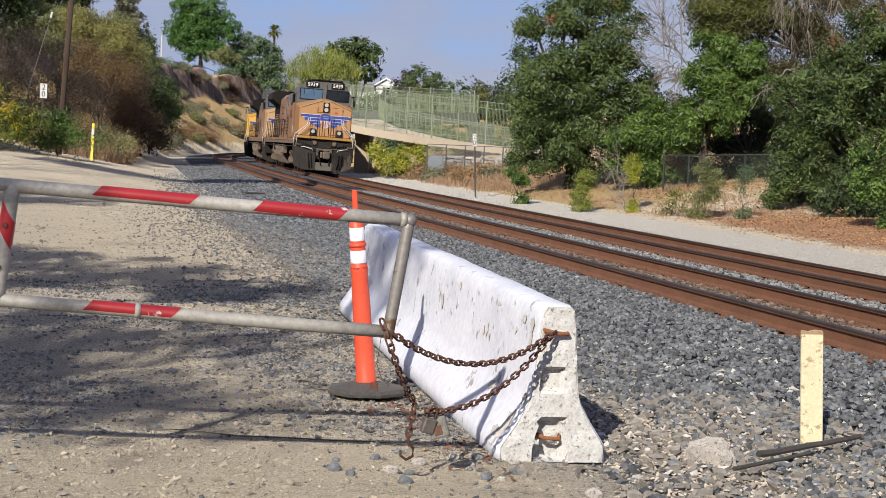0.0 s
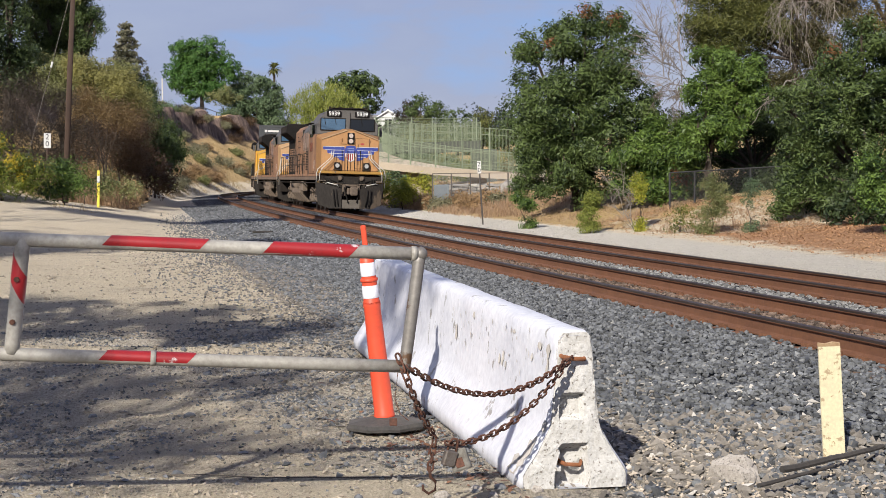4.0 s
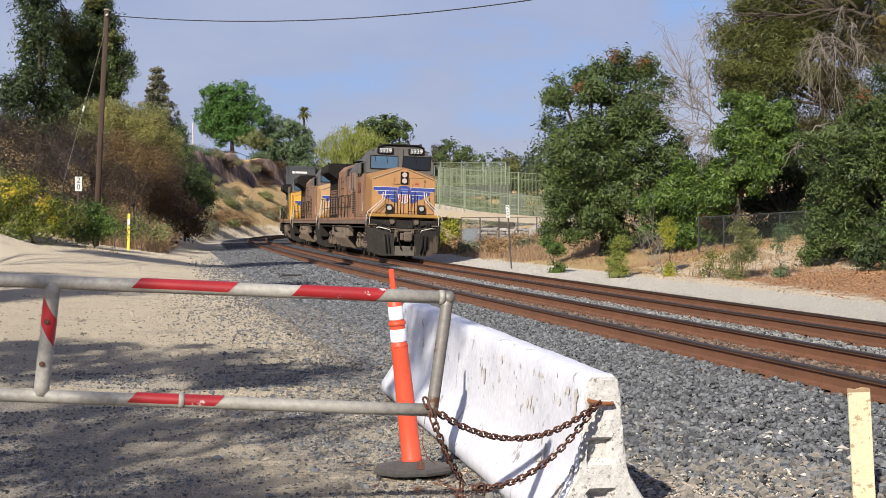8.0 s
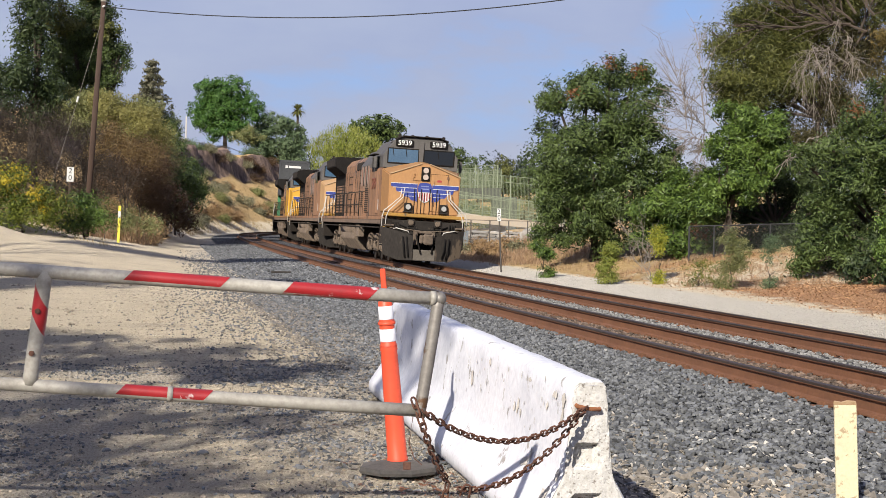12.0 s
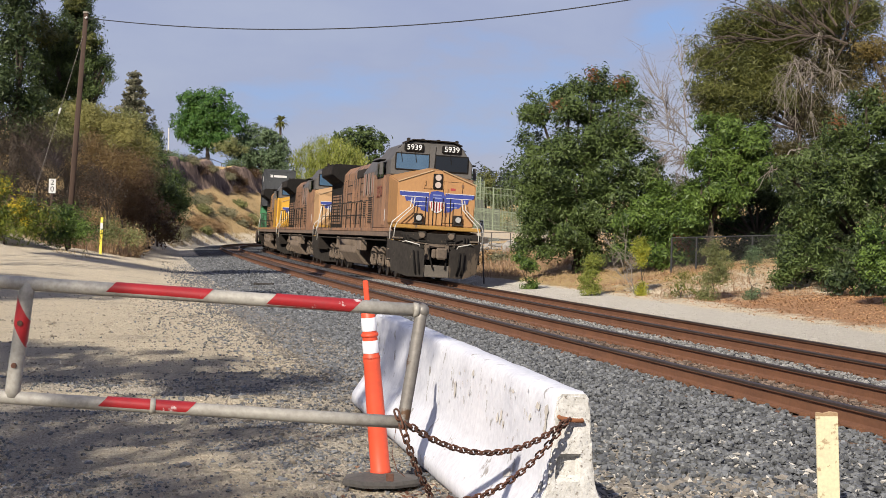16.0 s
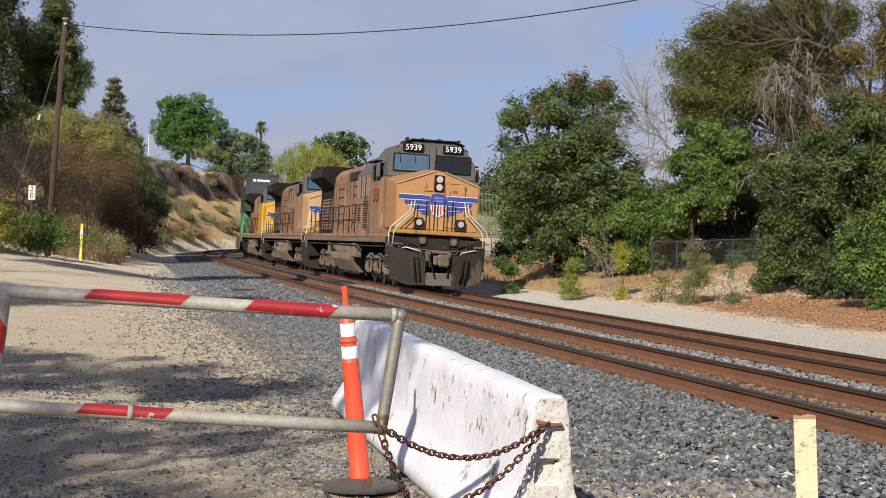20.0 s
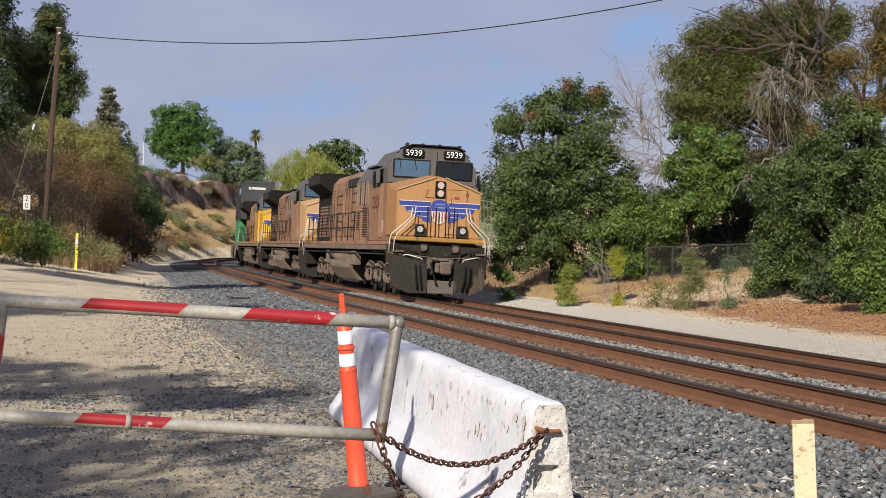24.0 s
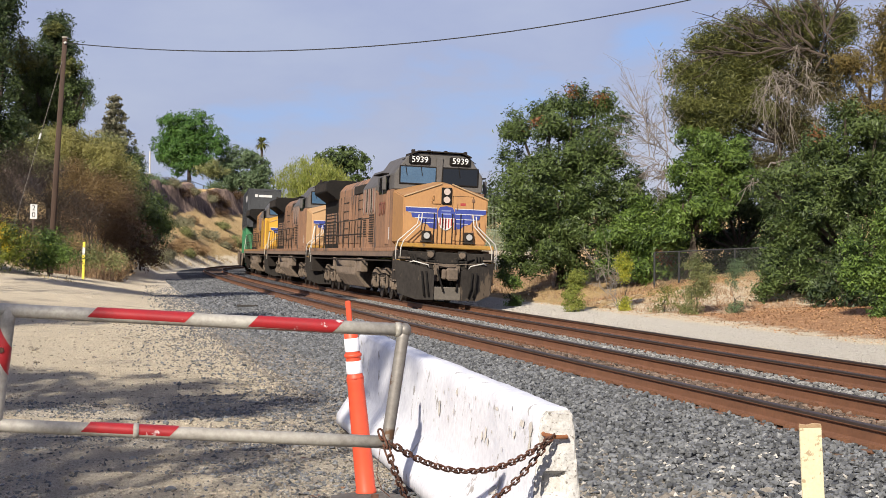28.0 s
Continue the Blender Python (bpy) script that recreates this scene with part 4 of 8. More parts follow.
def lump(name, label, cat, x, y, size, squash, mat, seed, group="", sink=0.25):
    bm = bmesh.new()
    bmesh.ops.create_icosphere(bm, subdivisions=3, radius=1.0)
    for v in bm.verts:
        d = v.co.normalized()
        k = 1 + 0.28 * noise.noise(d * 1.6 + Vector((seed, 0, 0))) + 0.10 * noise.noise(d * 4.1 + Vector((0, seed, 0)))
        v.co = Vector((d.x * k * size, d.y * k * size * 0.8, d.z * k * size * squash))
    ob = tagged(new(name, finish(name, bm, mat, False)), label, cat, group)
    ob.matrix_basis = pose(x, y, gz(x, y) + size * squash * (1 - 2 * sink) * 0.5, 0, 0, seed * 77)
    return ob


def dead_leaves():
    rng = np.random.default_rng(33)
    k = 420
    x = rng.normal(0.05, 0.42, k)
    y = 8.9 - x * 2.2 + rng.normal(0, 0.5, k)
    keep = x < 0.60 - 0.19 * (y - 8.06) - 0.30
    x, y = x[keep], y[keep]
    P = np.stack([x, y, ground_z(x, y) + 0.012], 1)
    a = rng.uniform(0, 6.28, len(x))
    ln = rng.uniform(0.012, 0.035, len(x))[:, None]
    t = np.stack([np.cos(a), np.sin(a), rng.uniform(-0.4, 0.4, len(x))], 1) * ln
    b = np.stack([-np.sin(a), np.cos(a), rng.uniform(-0.4, 0.4, len(x))], 1) * ln * 0.45
    V = np.stack([P - t, P + b, P + t, P - b], 1).reshape(-1, 3)
    m = leafy("fallen orange leaves", (0.16, 0.07, 0.035), (0.38, 0.20, 0.11), thin=0.1)
    tagged(new("dead_leaves", mesh_from("dead_leaves", V, np.arange(len(V)).reshape(-1, 4), m)), "dry reddish leaves blown against the barrier", "leaves", kind="stuff")


dead_leaves()
M_ROCK = surface("speckled granite", (0.50, 0.455, 0.40), (0.27, 0.24, 0.21), 0.9, grain=110, stain=30, bump=0.012, wear=(0.15, 0.135, 0.12), wear_at=0.58, wear_scale=60)
lump("rock", "rounded speckled grey-tan boulder among the ballast", "rock", 1.52, 8.52, 0.15, 0.72, M_ROCK, 1.7, sink=0.12)
random.seed(9)
for _i in range(26):
    lump("rubble_stone", "broken grey stone on the dirt beside the barrier", "stone", random.uniform(-0.5, 1.3), random.uniform(7.15, 8.0), random.uniform(0.018, 0.045), 0.7, random.choice((M_STONE, M_PALE, M_ROCK)), _i * 1.3, "loose stones by the barrier")
for _i in range(16):
    lump("rubble_stone", "dark clod of ballast lying on the dirt road", "stone", random.uniform(-2.6, -0.7), random.uniform(8.0, 15.0), random.uniform(0.02, 0.04), 0.6, M_STONE, _i * 2.1 + 3, "loose stones on the road")


def timber(label, a, b, w):
    t = tagged(new("timber_scrap", None), label, "timber")
    a, b = Vector(a), Vector(b)
    bm = bmesh.new()
    n = 8
    tube(bm, [a.lerp(b, i / n) + Vector((0, 0, 0.012 * noise.noise(Vector((i, w * 90, 0))))) for i in range(n + 1)], w, 6, w * 0.7)
    part("piece", bm, surface("black weathered timber", (0.055, 0.048, 0.042), (0.025, 0.022, 0.02), 0.9, grain=30, stain=6, bump=0.004), t)


timber("long dark splintered timber lying in the ballast", (1.74, 8.30, 0.03), (2.45, 8.92, 0.045), 0.020)
timber("thin dark strip of wood lying in the ballast", (1.54, 7.93, 0.02), (2.02, 8.33, 0.045), 0.012)
timber("dark wooden offcut on the far shoulder", (-5.9, 46.0, 0.02), (-5.3, 45.8, 0.03), 0.04)


def ground_strand():
    """A thin dark strand lying across the trodden dirt."""
    t = thing("ground_strand", "thin dark strand lying across the dirt", "twig")
    bm = bmesh.new()
    tube(bm, [(-1.59, 8.38, 0.012), (-1.35, 8.39, 0.012), (-1.06, 8.29, 0.012), (-0.82, 8.30, 0.012), (-0.57, 8.28, 0.012), (-0.27, 8.28, 0.012), (0.00, 8.21, 0.012)], 0.0045, 6, 0.003)
    part("stem", bm, surface("dark thin strand", (0.15, 0.125, 0.10), (0.09, 0.075, 0.06), 0.9, grain=40, stain=6), t, smooth=True)


ground_strand()


# ---- train ----
M_YEL = surface("sun-faded armour yellow", (0.44, 0.232, 0.085), (0.335, 0.172, 0.068), 0.6, grain=14, stain=1.4, wear=(0.20, 0.12, 0.07), wear_at=0.63, wear_scale=2.2, spread=0.03, stretch=(1, 1, 0.45))
M_YEL2 = surface("clean armour yellow", (0.66, 0.36, 0.03), (0.55, 0.29, 0.03), 0.55, grain=14, stain=1.2, wear=(0.25, 0.14, 0.06), wear_at=0.70, wear_scale=2.0, spread=0.02, stretch=(1, 1, 0.5))
M_SIDE = surface("grimy brown-yellow hood", (0.31, 0.16, 0.082), (0.14, 0.082, 0.052), 0.75, grain=10, stain=1.2, wear=(0.075, 0.055, 0.045), wear_at=0.55, wear_scale=1.7, spread=0.16, stretch=(1, 1, 0.35))
M_STREAK = surface("pale weathered streaks", (0.30, 0.24, 0.19), (0.14, 0.10, 0.08), 0.8, grain=10, stain=1.5, spread=0.1, stretch=(1, 1, 0.3))
M_GREY = surface("dull harbour grey", (0.115, 0.106, 0.098), (0.072, 0.066, 0.06), 0.65, grain=14, stain=1.6, spread=0.03)
M_BLACK = surface("sooty black", (0.010, 0.0095, 0.009), (0.021, 0.018, 0.016), 0.8, grain=14, stain=2, spec=0.12)
M_PLOUGH = surface("dusty black plough", (0.040, 0.034, 0.029), (0.019, 0.016, 0.014), 0.8, grain=14, stain=1.8, wear=(0.105, 0.08, 0.058), wear_at=0.56, wear_scale=2.4, spec=0.2, stretch=(1, 1, 0.4))
M_PILOT = surface("dusty dark pilot steel", (0.050, 0.043, 0.037), (0.024, 0.021, 0.019), 0.9, grain=16, stain=2.2, wear=(0.12, 0.095, 0.07), wear_at=0.6, wear_scale=4.0, spec=0.15)
M_FLAGRED = surface("faded red-brown stripe", (0.24, 0.105, 0.07), (0.15, 0.07, 0.05), 0.8, grain=10, stain=1.5, spread=0.12, stretch=(1, 1, 0.3))
M_GRIME = surface("road grime", (0.20, 0.15, 0.108), (0.085, 0.064, 0.048), 0.9, grain=12, stain=1.6, wear=(0.05, 0.042, 0.037), wear_at=0.6, wear_scale=3, spread=0.1)
M_DARK = surface("dark running gear", (0.038, 0.031, 0.026), (0.018, 0.015, 0.013), 0.9, grain=14, stain=2, spread=0.15, spec=0.15)
M_STRIPE = surface("safety yellow sill", (0.42, 0.225, 0.03), (0.24, 0.13, 0.035), 0.65, grain=12, stain=1.6, wear=(0.10, 0.07, 0.045), wear_at=0.58, wear_scale=3.0)
M_RAILW = surface("white handrail paint", (0.62, 0.59, 0.54), (0.46, 0.43, 0.38), 0.5, grain=20, stain=4)
M_BLUE = surface("deep blue emblem", (0.028, 0.045, 0.22), (0.04, 0.06, 0.26), 0.5, grain=20, stain=4, spread=0.02)
M_EMBW = surface("white emblem edge", (0.62, 0.60, 0.58), (0.50, 0.48, 0.46), 0.5, grain=20, stain=4, spread=0.02)
M_EMBR = surface("red emblem bars", (0.36, 0.04, 0.04), (0.28, 0.05, 0.04), 0.5, grain=20, stain=4, spread=0.02)
M_GLASS = glassy("cab glass", (0.006, 0.008, 0.011))
# windscreen glass whose blue sky reflection is put into the colour
M_SKYGLASS = surface("glass with sky reflection in its colour", (0.035, 0.075, 0.13), (0.075, 0.135, 0.21), 0.12, spread=0.0, spec=0.9)
M_LAMP = glow("headlamp glow", (0.40, 0.32, 0.27), 0.16)
M_LENS = surface("lamp lens", (0.42, 0.41, 0.39), (0.30, 0.30, 0.29), 0.15, spread=0.0)
M_WHEEL = surface("worn wheel steel", (0.10, 0.085, 0.072), (0.05, 0.042, 0.038), 0.6, 0.5, grain=14, stain=4)
M_FIG = surface("number white", (0.8, 0.8, 0.78), (0.75, 0.75, 0.72), 0.5, spread=0.0)
M_FIGRED = surface("faded red figures", (0.26, 0.085, 0.05), (0.19, 0.07, 0.045), 0.6, spread=0.0)


def loft(bm, sections):
    """Closed outlines of equal length joined one after another, with end caps."""
    rings = [[bm.verts.new(p) for p in s] for s in sections]
    k = len(rings[0])
    for a, b in zip(rings, rings[1:]):
        for i in range(k):
            bm.faces.new((a[i], a[(i + 1) % k], b[(i + 1) % k], b[i]))
    bm.faces.new(rings[0][::-1])
    bm.faces.new(rings[-1])
    return bm


def flat_shape(outline, y, thick=0.006):
    return prism(bmesh.new(), outline, y, y + thick, "y")


def wheelset(parent, y):
    bm = bmesh.new()
    tube(bm, [(-0.85, 0, 0), (0.85, 0, 0)], 0.085, 10)
    for s in (-1, 1):
        for a, b, r in ((0.68, 0.705, 0.545), (0.705, 0.815, 0.52)):
            tube(bm, [(s * a, 0, 0), (s * b, 0, 0)], r, 28)
        for k in range(6):
            an = k * math.pi / 3
            tube(bm, [(s * 0.815, 0.28 * math.cos(an), 0.28 * math.sin(an)), (s * 0.825, 0.28 * math.cos(an), 0.28 * math.sin(an))], 0.05, 8)
    me = finish("wheelset", bm, M_WHEEL)
    ob = part("wheelset", me, M_WHEEL, parent)
    ob.matrix_basis = pose(0, y, 0.52)
    return ob, y


def truck(t, yc, base=1.85, axles=3, mat=None):
    """A bogie: side frames with boxes, springs and brake gear, and its wheelsets."""
    mat = mat or M_GRIME
    out = []
    span = base * (axles - 1) / 2
    for s in (-1, 1):
        bm = bmesh.new()
        prism(bm, [(yc - span - 0.75, 0.55), (yc - span - 0.55, 0.40), (yc - span + 0.5, 0.45), (yc - 0.9, 0.62), (yc + 0.9, 0.62), (yc + span - 0.5, 0.45), (yc + span + 0.55, 0.40), (yc + span + 0.75, 0.55), (yc + span + 0.7, 0.92), (yc + 0.8, 1.02), (yc - 0.8, 1.02), (yc - span - 0.7, 0.92)], s * 0.98 - 0.07, s * 0.98 + 0.07, "x", 0.02)
        fr = part("side_frame", bm, mat, t, "grimy cast side frame")
        for i in range(axles):
            y = yc - span + base * i
            bm = bmesh.new()
            box(bm, s * 1.05 - 0.09, s * 1.05 + 0.09, y - 0.17, y + 0.17, 0.34, 0.72, bevel=0.03)
            tube(bm, [(s * 1.10, y, 0.52), (s * 1.18, y, 0.52)], 0.11, 12)
            part("axle_box", bm, mat, fr)
            for dy in (-0.30, 0.30):
                bm = bmesh.new()
                for k in range(5):
                    tube(bm, [(s * 1.07, y + dy, 0.60 + k * 0.055), (s * 1.07, y + dy, 0.63 + k * 0.055)], 0.075, 10)
                part("spring", bm, M_DARK, fr)
        for i in range(axles - 1):
            y = yc - span + base * (i + 0.5)
            bm = bmesh.new()
            tube(bm, [(s * 1.12, y - 0.22, 0.93), (s * 1.12, y + 0.22, 0.93)], 0.12, 12)
            box(bm, s * 1.12 - 0.03, s * 1.12 + 0.03, y - 0.06, y + 0.06, 0.4, 0.85, bevel=0.01)
            part("brake_cylinder", bm, mat, fr)
    for i in range(axles):
        out.append(wheelset(t, yc - span + base * i))
    return out


def stripes(parent, name, mat, x, y0, y1, z0, z1, n, side):
    """A door panel with louvre slats on a hood side."""
    d = part(name, boxed(x - 0.012, x + 0.012, y0, y1, z0, z1, bevel=0.006), mat, parent)
    for k in range(n):
        z = z0 + (z1 - z0) * (k + 0.7) / (n + 0.4)
        part("slat", boxed(x + side * 0.012, x + side * 0.03, y0 + 0.05, y1 - 0.05, z, z + 0.035), M_DARK, d)
    return d


def locomotive(label, nose_mat, side_mat, figures, detail=True, old=False):
    """Six-axle diesel locomotive; the nose front is at y = 0, its tail at y = -22."""
    t = thing("locomotive", label, "locomotive", group="locomotives at the head of the train")
    wheels = []
    # platform and sill
    part("platform", boxed(-1.52, 1.52, -21.6, -0.35, 1.40, 1.60, bevel=0.02), surface("platform grime", (0.17, 0.115, 0.08), (0.075, 0.055, 0.045), 0.9, grain=10, stain=1.3, stretch=(1, 0.4, 1)), t, "grime-covered platform")
    part("sill_stripe", boxed(-1.535, 1.535, -21.5, -0.4, 1.58, 1.70, bevel=0.01), side_mat, t)
    part("anticlimber", boxed(-1.5, 1.5, -0.42, 0.34, 1.72, 1.85, bevel=0.025), M_STRIPE, t, "yellow front step edge")
    # nose
    f = [(-1.31, 0, 1.86), (1.33, 0, 1.86), (1.35, 0, 3.28), (0.16, 0, 3.72), (-0.16, 0, 3.72), (-1.33, 0, 3.28)]
    b = [(-1.44, -1.35, 1.86), (1.44, -1.35, 1.86), (1.46, -1.35, 3.52), (0.16, -1.35, 3.86), (-0.16, -1.35, 3.86), (-1.46, -1.35, 3.52)]
    bm = loft(bmesh.new(), [f, b])
    bmesh.ops.bevel(bm, geom=bm.edges[:], offset=0.035, segments=2, affect="EDGES")
    nose = part("nose", bm, nose_mat, t, "faded yellow wide nose")
    for z, w in ((3.02, 0.9), (2.28, 1.0)):
        bm = bmesh.new()
        tube(bm, [(-0.35, 0.02, z - 0.10), (-0.35, 0.055, z - 0.08), (-0.35, 0.055, z + 0.10), (-0.35, 0.02, z + 0.12)], 0.012, 6)
        part("grab_iron", bm, M_SIDE, nose)
    bm = bmesh.new()
    for s in (-1, 1):
        tube(bm, [(s * 1.345, 0.012, 3.295), (s * 0.16, 0.012, 3.735)], 0.022, 6)
    part("nose_trim", bm, surface("pale nose edge", (0.52, 0.36, 0.20), (0.42, 0.28, 0.15), 0.6), nose)
    # door and its fittings
    part("nose_door", boxed(-0.86, -0.22, 0.0, 0.022, 1.98, 3.36, bevel=0.008), nose_mat, nose)
    for z in (2.2, 2.7, 3.2):
        part("door_hinge", boxed(-0.90, -0.82, 0.0, 0.04, z, z + 0.10, bevel=0.005), M_SIDE, nose)
    part("door_gap", boxed(-0.875, -0.205, 0.0, 0.010, 1.965, 3.375), M_BLACK, nose)
    part("door_plate", boxed(-0.62, -0.45, 0.022, 0.03, 3.08, 3.16), M_EMBR, nose)
    bm = bmesh.new()
    tube(bm, [(0.42, 0.0, 3.22), (0.42, 0.05, 3.22), (0.42, 0.05, 3.38), (0.48, 0.05, 3.12), (0.20, 0.05, 3.12), (0.20, 0.0, 3.12)], 0.012, 6)
    part("grab_iron", bm, nose_mat, nose)
    # headlamps
    hl = part("headlamp_box", boxed(-0.16, 0.16, -0.02, 0.07, 3.10, 3.62, bevel=0.02), M_BLACK, nose, "black twin headlamp box")
    for z in (3.49, 3.24):
        bm = bmesh.new()
        tube(bm, [(0, 0.065, z), (0, 0.085, z)], 0.105, 16)
        part("headlamp", bm, M_LAMP, hl, "round lit headlamp")
    for s in (-1, 1):
        dx = 0.62 if s > 0 else -0.73
        db = part("ditch_light", boxed(dx - 0.135, dx + 0.135, 0.02, 0.20, 1.95, 2.25, bevel=0.02), M_DARK, t, "dark-boxed ditch light")
        bm = bmesh.new()
        tube(bm, [(dx, 0.195, 2.10), (dx, 0.22, 2.10)], 0.098, 16)
        part("lens", bm, M_LENS, db)
        bm = bmesh.new()
        tube(bm, [(dx, 0.19, 2.10), (dx, 0.228, 2.10)], 0.118, 16, cap=False)
        part("rim", bm, M_BLACK, db)
        part("shelf", boxed(dx - 0.17, dx + 0.17, 0.02, 0.26, 1.90, 1.945, bevel=0.008), M_PILOT, db)
        bm = bmesh.new()
        tube(bm, [(s * 0.5, 0.345, 1.52), (s * 0.5, 0.40, 1.52)], 0.10, 14)
        tube(bm, [(s * 0.5, 0.39, 1.52), (s * 0.5, 0.42, 1.52)], 0.075, 14)
        rc = part("receptacle", bm, M_GRIME, t, "grey jumper cable receptacle")
        part("receptacle_plate", boxed(s * 0.5 - 0.13, s * 0.5 + 0.13, 0.335, 0.35, 1.39, 1.65, bevel=0.01), M_PILOT, rc)
    # winged emblem: plain shapes
    for s in (-1, 1):
        wing = flat_shape([(s * 0.28, 2.98), (s * 1.28, 2.98), (s * 1.27, 2.84), (s * 1.10, 2.80), (s * 1.06, 2.66), (s * 0.86, 2.62), (s * 0.78, 2.50), (s * 0.58, 2.46), (s * 0.50, 2.36), (s * 0.28, 2.32)], 0.001 if s > 0 else 0.023, 0.008)
        wg = part("emblem_wing", wing, M_BLUE, nose, "blue and white painted wing")
        y0 = 0.010 if s > 0 else 0.032
        for z0, z1, x0, x1 in ((2.960, 2.982, 0.28, 1.28), (2.80, 2.822, 0.30, 1.20), (2.64, 2.660, 0.32, 0.98), (2.50, 2.518, 0.34, 0.70)):
            part("emblem_stripe", boxed(min(s * x0, s * x1), max(s * x0, s * x1), y0, y0 + 0.004, z0, z1), M_EMBW, wg)
    sh = [(-0.27, 2.86), (-0.20, 3.0), (0.0, 3.04), (0.20, 3.0), (0.27, 2.86), (0.25, 2.55), (0.16, 2.36), (0.0, 2.28), (-0.16, 2.36), (-0.25, 2.55)]
    shield = part("emblem_shield", flat_shape(sh, 0.034, 0.006), M_EMBW, nose, "white-edged shield with red bars")
    part("emblem_top", flat_shape([(-0.262, 2.68), (-0.275, 2.86), (-0.205, 3.005), (0.0, 3.045), (0.205, 3.005), (0.275, 2.86), (0.262, 2.68)], 0.040, 0.005), M_BLUE, shield)
    for k, z in enumerate((2.90, 2.80)):
        part("emblem_bar", boxed(-0.15, 0.15, 0.046, 0.049, z - 0.022, z + 0.018), surface("pale blue bar", (0.20, 0.23, 0.42), (0.16, 0.19, 0.36), 0.5), shield)
    for x, z in ((-0.18, 2.44), (-0.09, 2.36), (0.0, 2.33), (0.09, 2.36), (0.18, 2.44)):
        part("emblem_bar", boxed(x - 0.022, x + 0.022, 0.041, 0.046, z, 2.66), M_EMBR, shield)
    # cab
    lo = [(-1.52, 1.70), (1.52, 1.70), (1.52, 3.55), (-1.52, 3.55)]
    part("cab_wall", prism(bmesh.new(), lo, -4.35, -1.34, "y", 0.02), side_mat if not old else nose_mat, t, "yellow cab side")
    up = [(-1.46, 3.555), (1.46, 3.555), (1.46, 4.06), (1.07, 4.62), (0.70, 4.77), (-0.70, 4.77), (-1.07, 4.62), (-1.46, 4.06)]
    upf = [(x * 0.985, -1.30, z) for x, z in up]
    upb = [(x, -4.4, z) for x, z in up]
    bm = loft(bmesh.new(), [upf, upb])
    bmesh.ops.bevel(bm, geom=bm.edges[:], offset=0.03, segments=1, affect="EDGES")
    cab = part("cab_roof", bm, M_GREY, t, "grey cab top")
    # one pane has the sky's reflection painted in blue, the other is dark
    for s, sky_tint in ((1, True), (-1, False)):
        a, b2 = s * 0.12, s * 1.25
        lo_x, hi_x = min(a, b2), max(a, b2)
        fr = part("windscreen_frame", boxed(lo_x - 0.045, hi_x + 0.045, -1.32, -1.252, 3.735, 4.335, bevel=0.025), M_BLACK, cab, "black rubber windscreen frame")
        part("windscreen", boxed(lo_x, hi_x, -1.262, -1.244, 3.78, 4.29, bevel=0.006), M_SKYGLASS if sky_tint else M_GLASS, fr, "windscreen coloured with blue sky reflection" if sky_tint else "dark windscreen")
        bm = bmesh.new()
        for u in ((0.35, 0.75) if sky_tint else (0.45,)):
            x = s * (0.12 + 1.24 * u)
            tube(bm, [(x + 0.06, -1.235, 4.37), (x, -1.225, 4.02)], 0.012, 5)
        part("wiper", bm, M_BLACK, fr)
        nb = part("number_board", boxed(s * 0.66 - 0.34, s * 0.66 + 0.34, -1.31, -1.20, 4.40, 4.66, bevel=0.03), M_BLACK, cab, "black number board")
        if figures:
            lettering(figures, 0.27, M_FIG, Matrix.Translation((s * 0.66, -1.196, 4.53)) @ Matrix.Rotation(radians(180), 4, "Z") @ Matrix.Rotation(radians(90), 4, "X"), nb)
        # side window and mirror wing
        w = part("side_window", boxed(s * 1.52 - 0.012, s * 1.52 + 0.012, -3.6, -2.2, 3.45, 4.0, bevel=0.005), M_GLASS, cab, "dark side window")
        part("window_frame", boxed(s * 1.525 - 0.01, s * 1.525 + 0.01, -2.95, -2.88, 3.43, 4.02), M_GREY, w)
        part("sunshade", boxed(min(s * 1.50, s * 1.72), max(s * 1.50, s * 1.72), -3.7, -2.0, 4.06, 4.10, bevel=0.01), M_BLACK, cab)
        part("mirror", boxed(s * 1.66 - 0.06, s * 1.66 + 0.06, -1.95, -1.90, 3.55, 3.98, bevel=0.01), M_GREY, cab)
        part("cab_door", boxed(s * 1.525 - 0.01, s * 1.525 + 0.012, -2.15, -1.5, 1.8, 3.5, bevel=0.008), side_mat, t)
        if figures:
            lettering(figures, 0.62, M_FIGRED, Matrix.Translation((s * 1.535, -2.9, 2.95)) @ Matrix.Rotation(radians(90 * s), 4, "Z") @ Matrix.Rotation(radians(90), 4, "X"), t, "road_number")
        part("data_panel", boxed(s * 1.528 - 0.004, s * 1.528 + 0.004, -1.42 - 0.3, -1.42, 1.95, 2.35), M_EMBW, t)
    for x, y in ((0.5, -2.2), (-0.5, -2.4), (0.0, -2.8)):
        bm = bmesh.new()
        tube(bm, [(x, y, 4.75), (x, y, 4.87)], 0.10, 10, 0.05)
        part("antenna", bm, M_BLACK, cab)
    part("roof_unit", boxed(-0.6, 0.6, -4.1, -3.1, 4.75, 4.89, bevel=0.03), M_BLACK, cab)
    part("roof_brow", prism(bmesh.new(), [(-1.02, 4.66), (-0.70, 4.785), (0.70, 4.785), (1.02, 4.66), (1.02, 4.70), (0.72, 4.82), (-0.72, 4.82), (-1.02, 4.70)], -1.7, -1.17, "y"), M_DARK, cab, "thin dark brow over the windscreens")
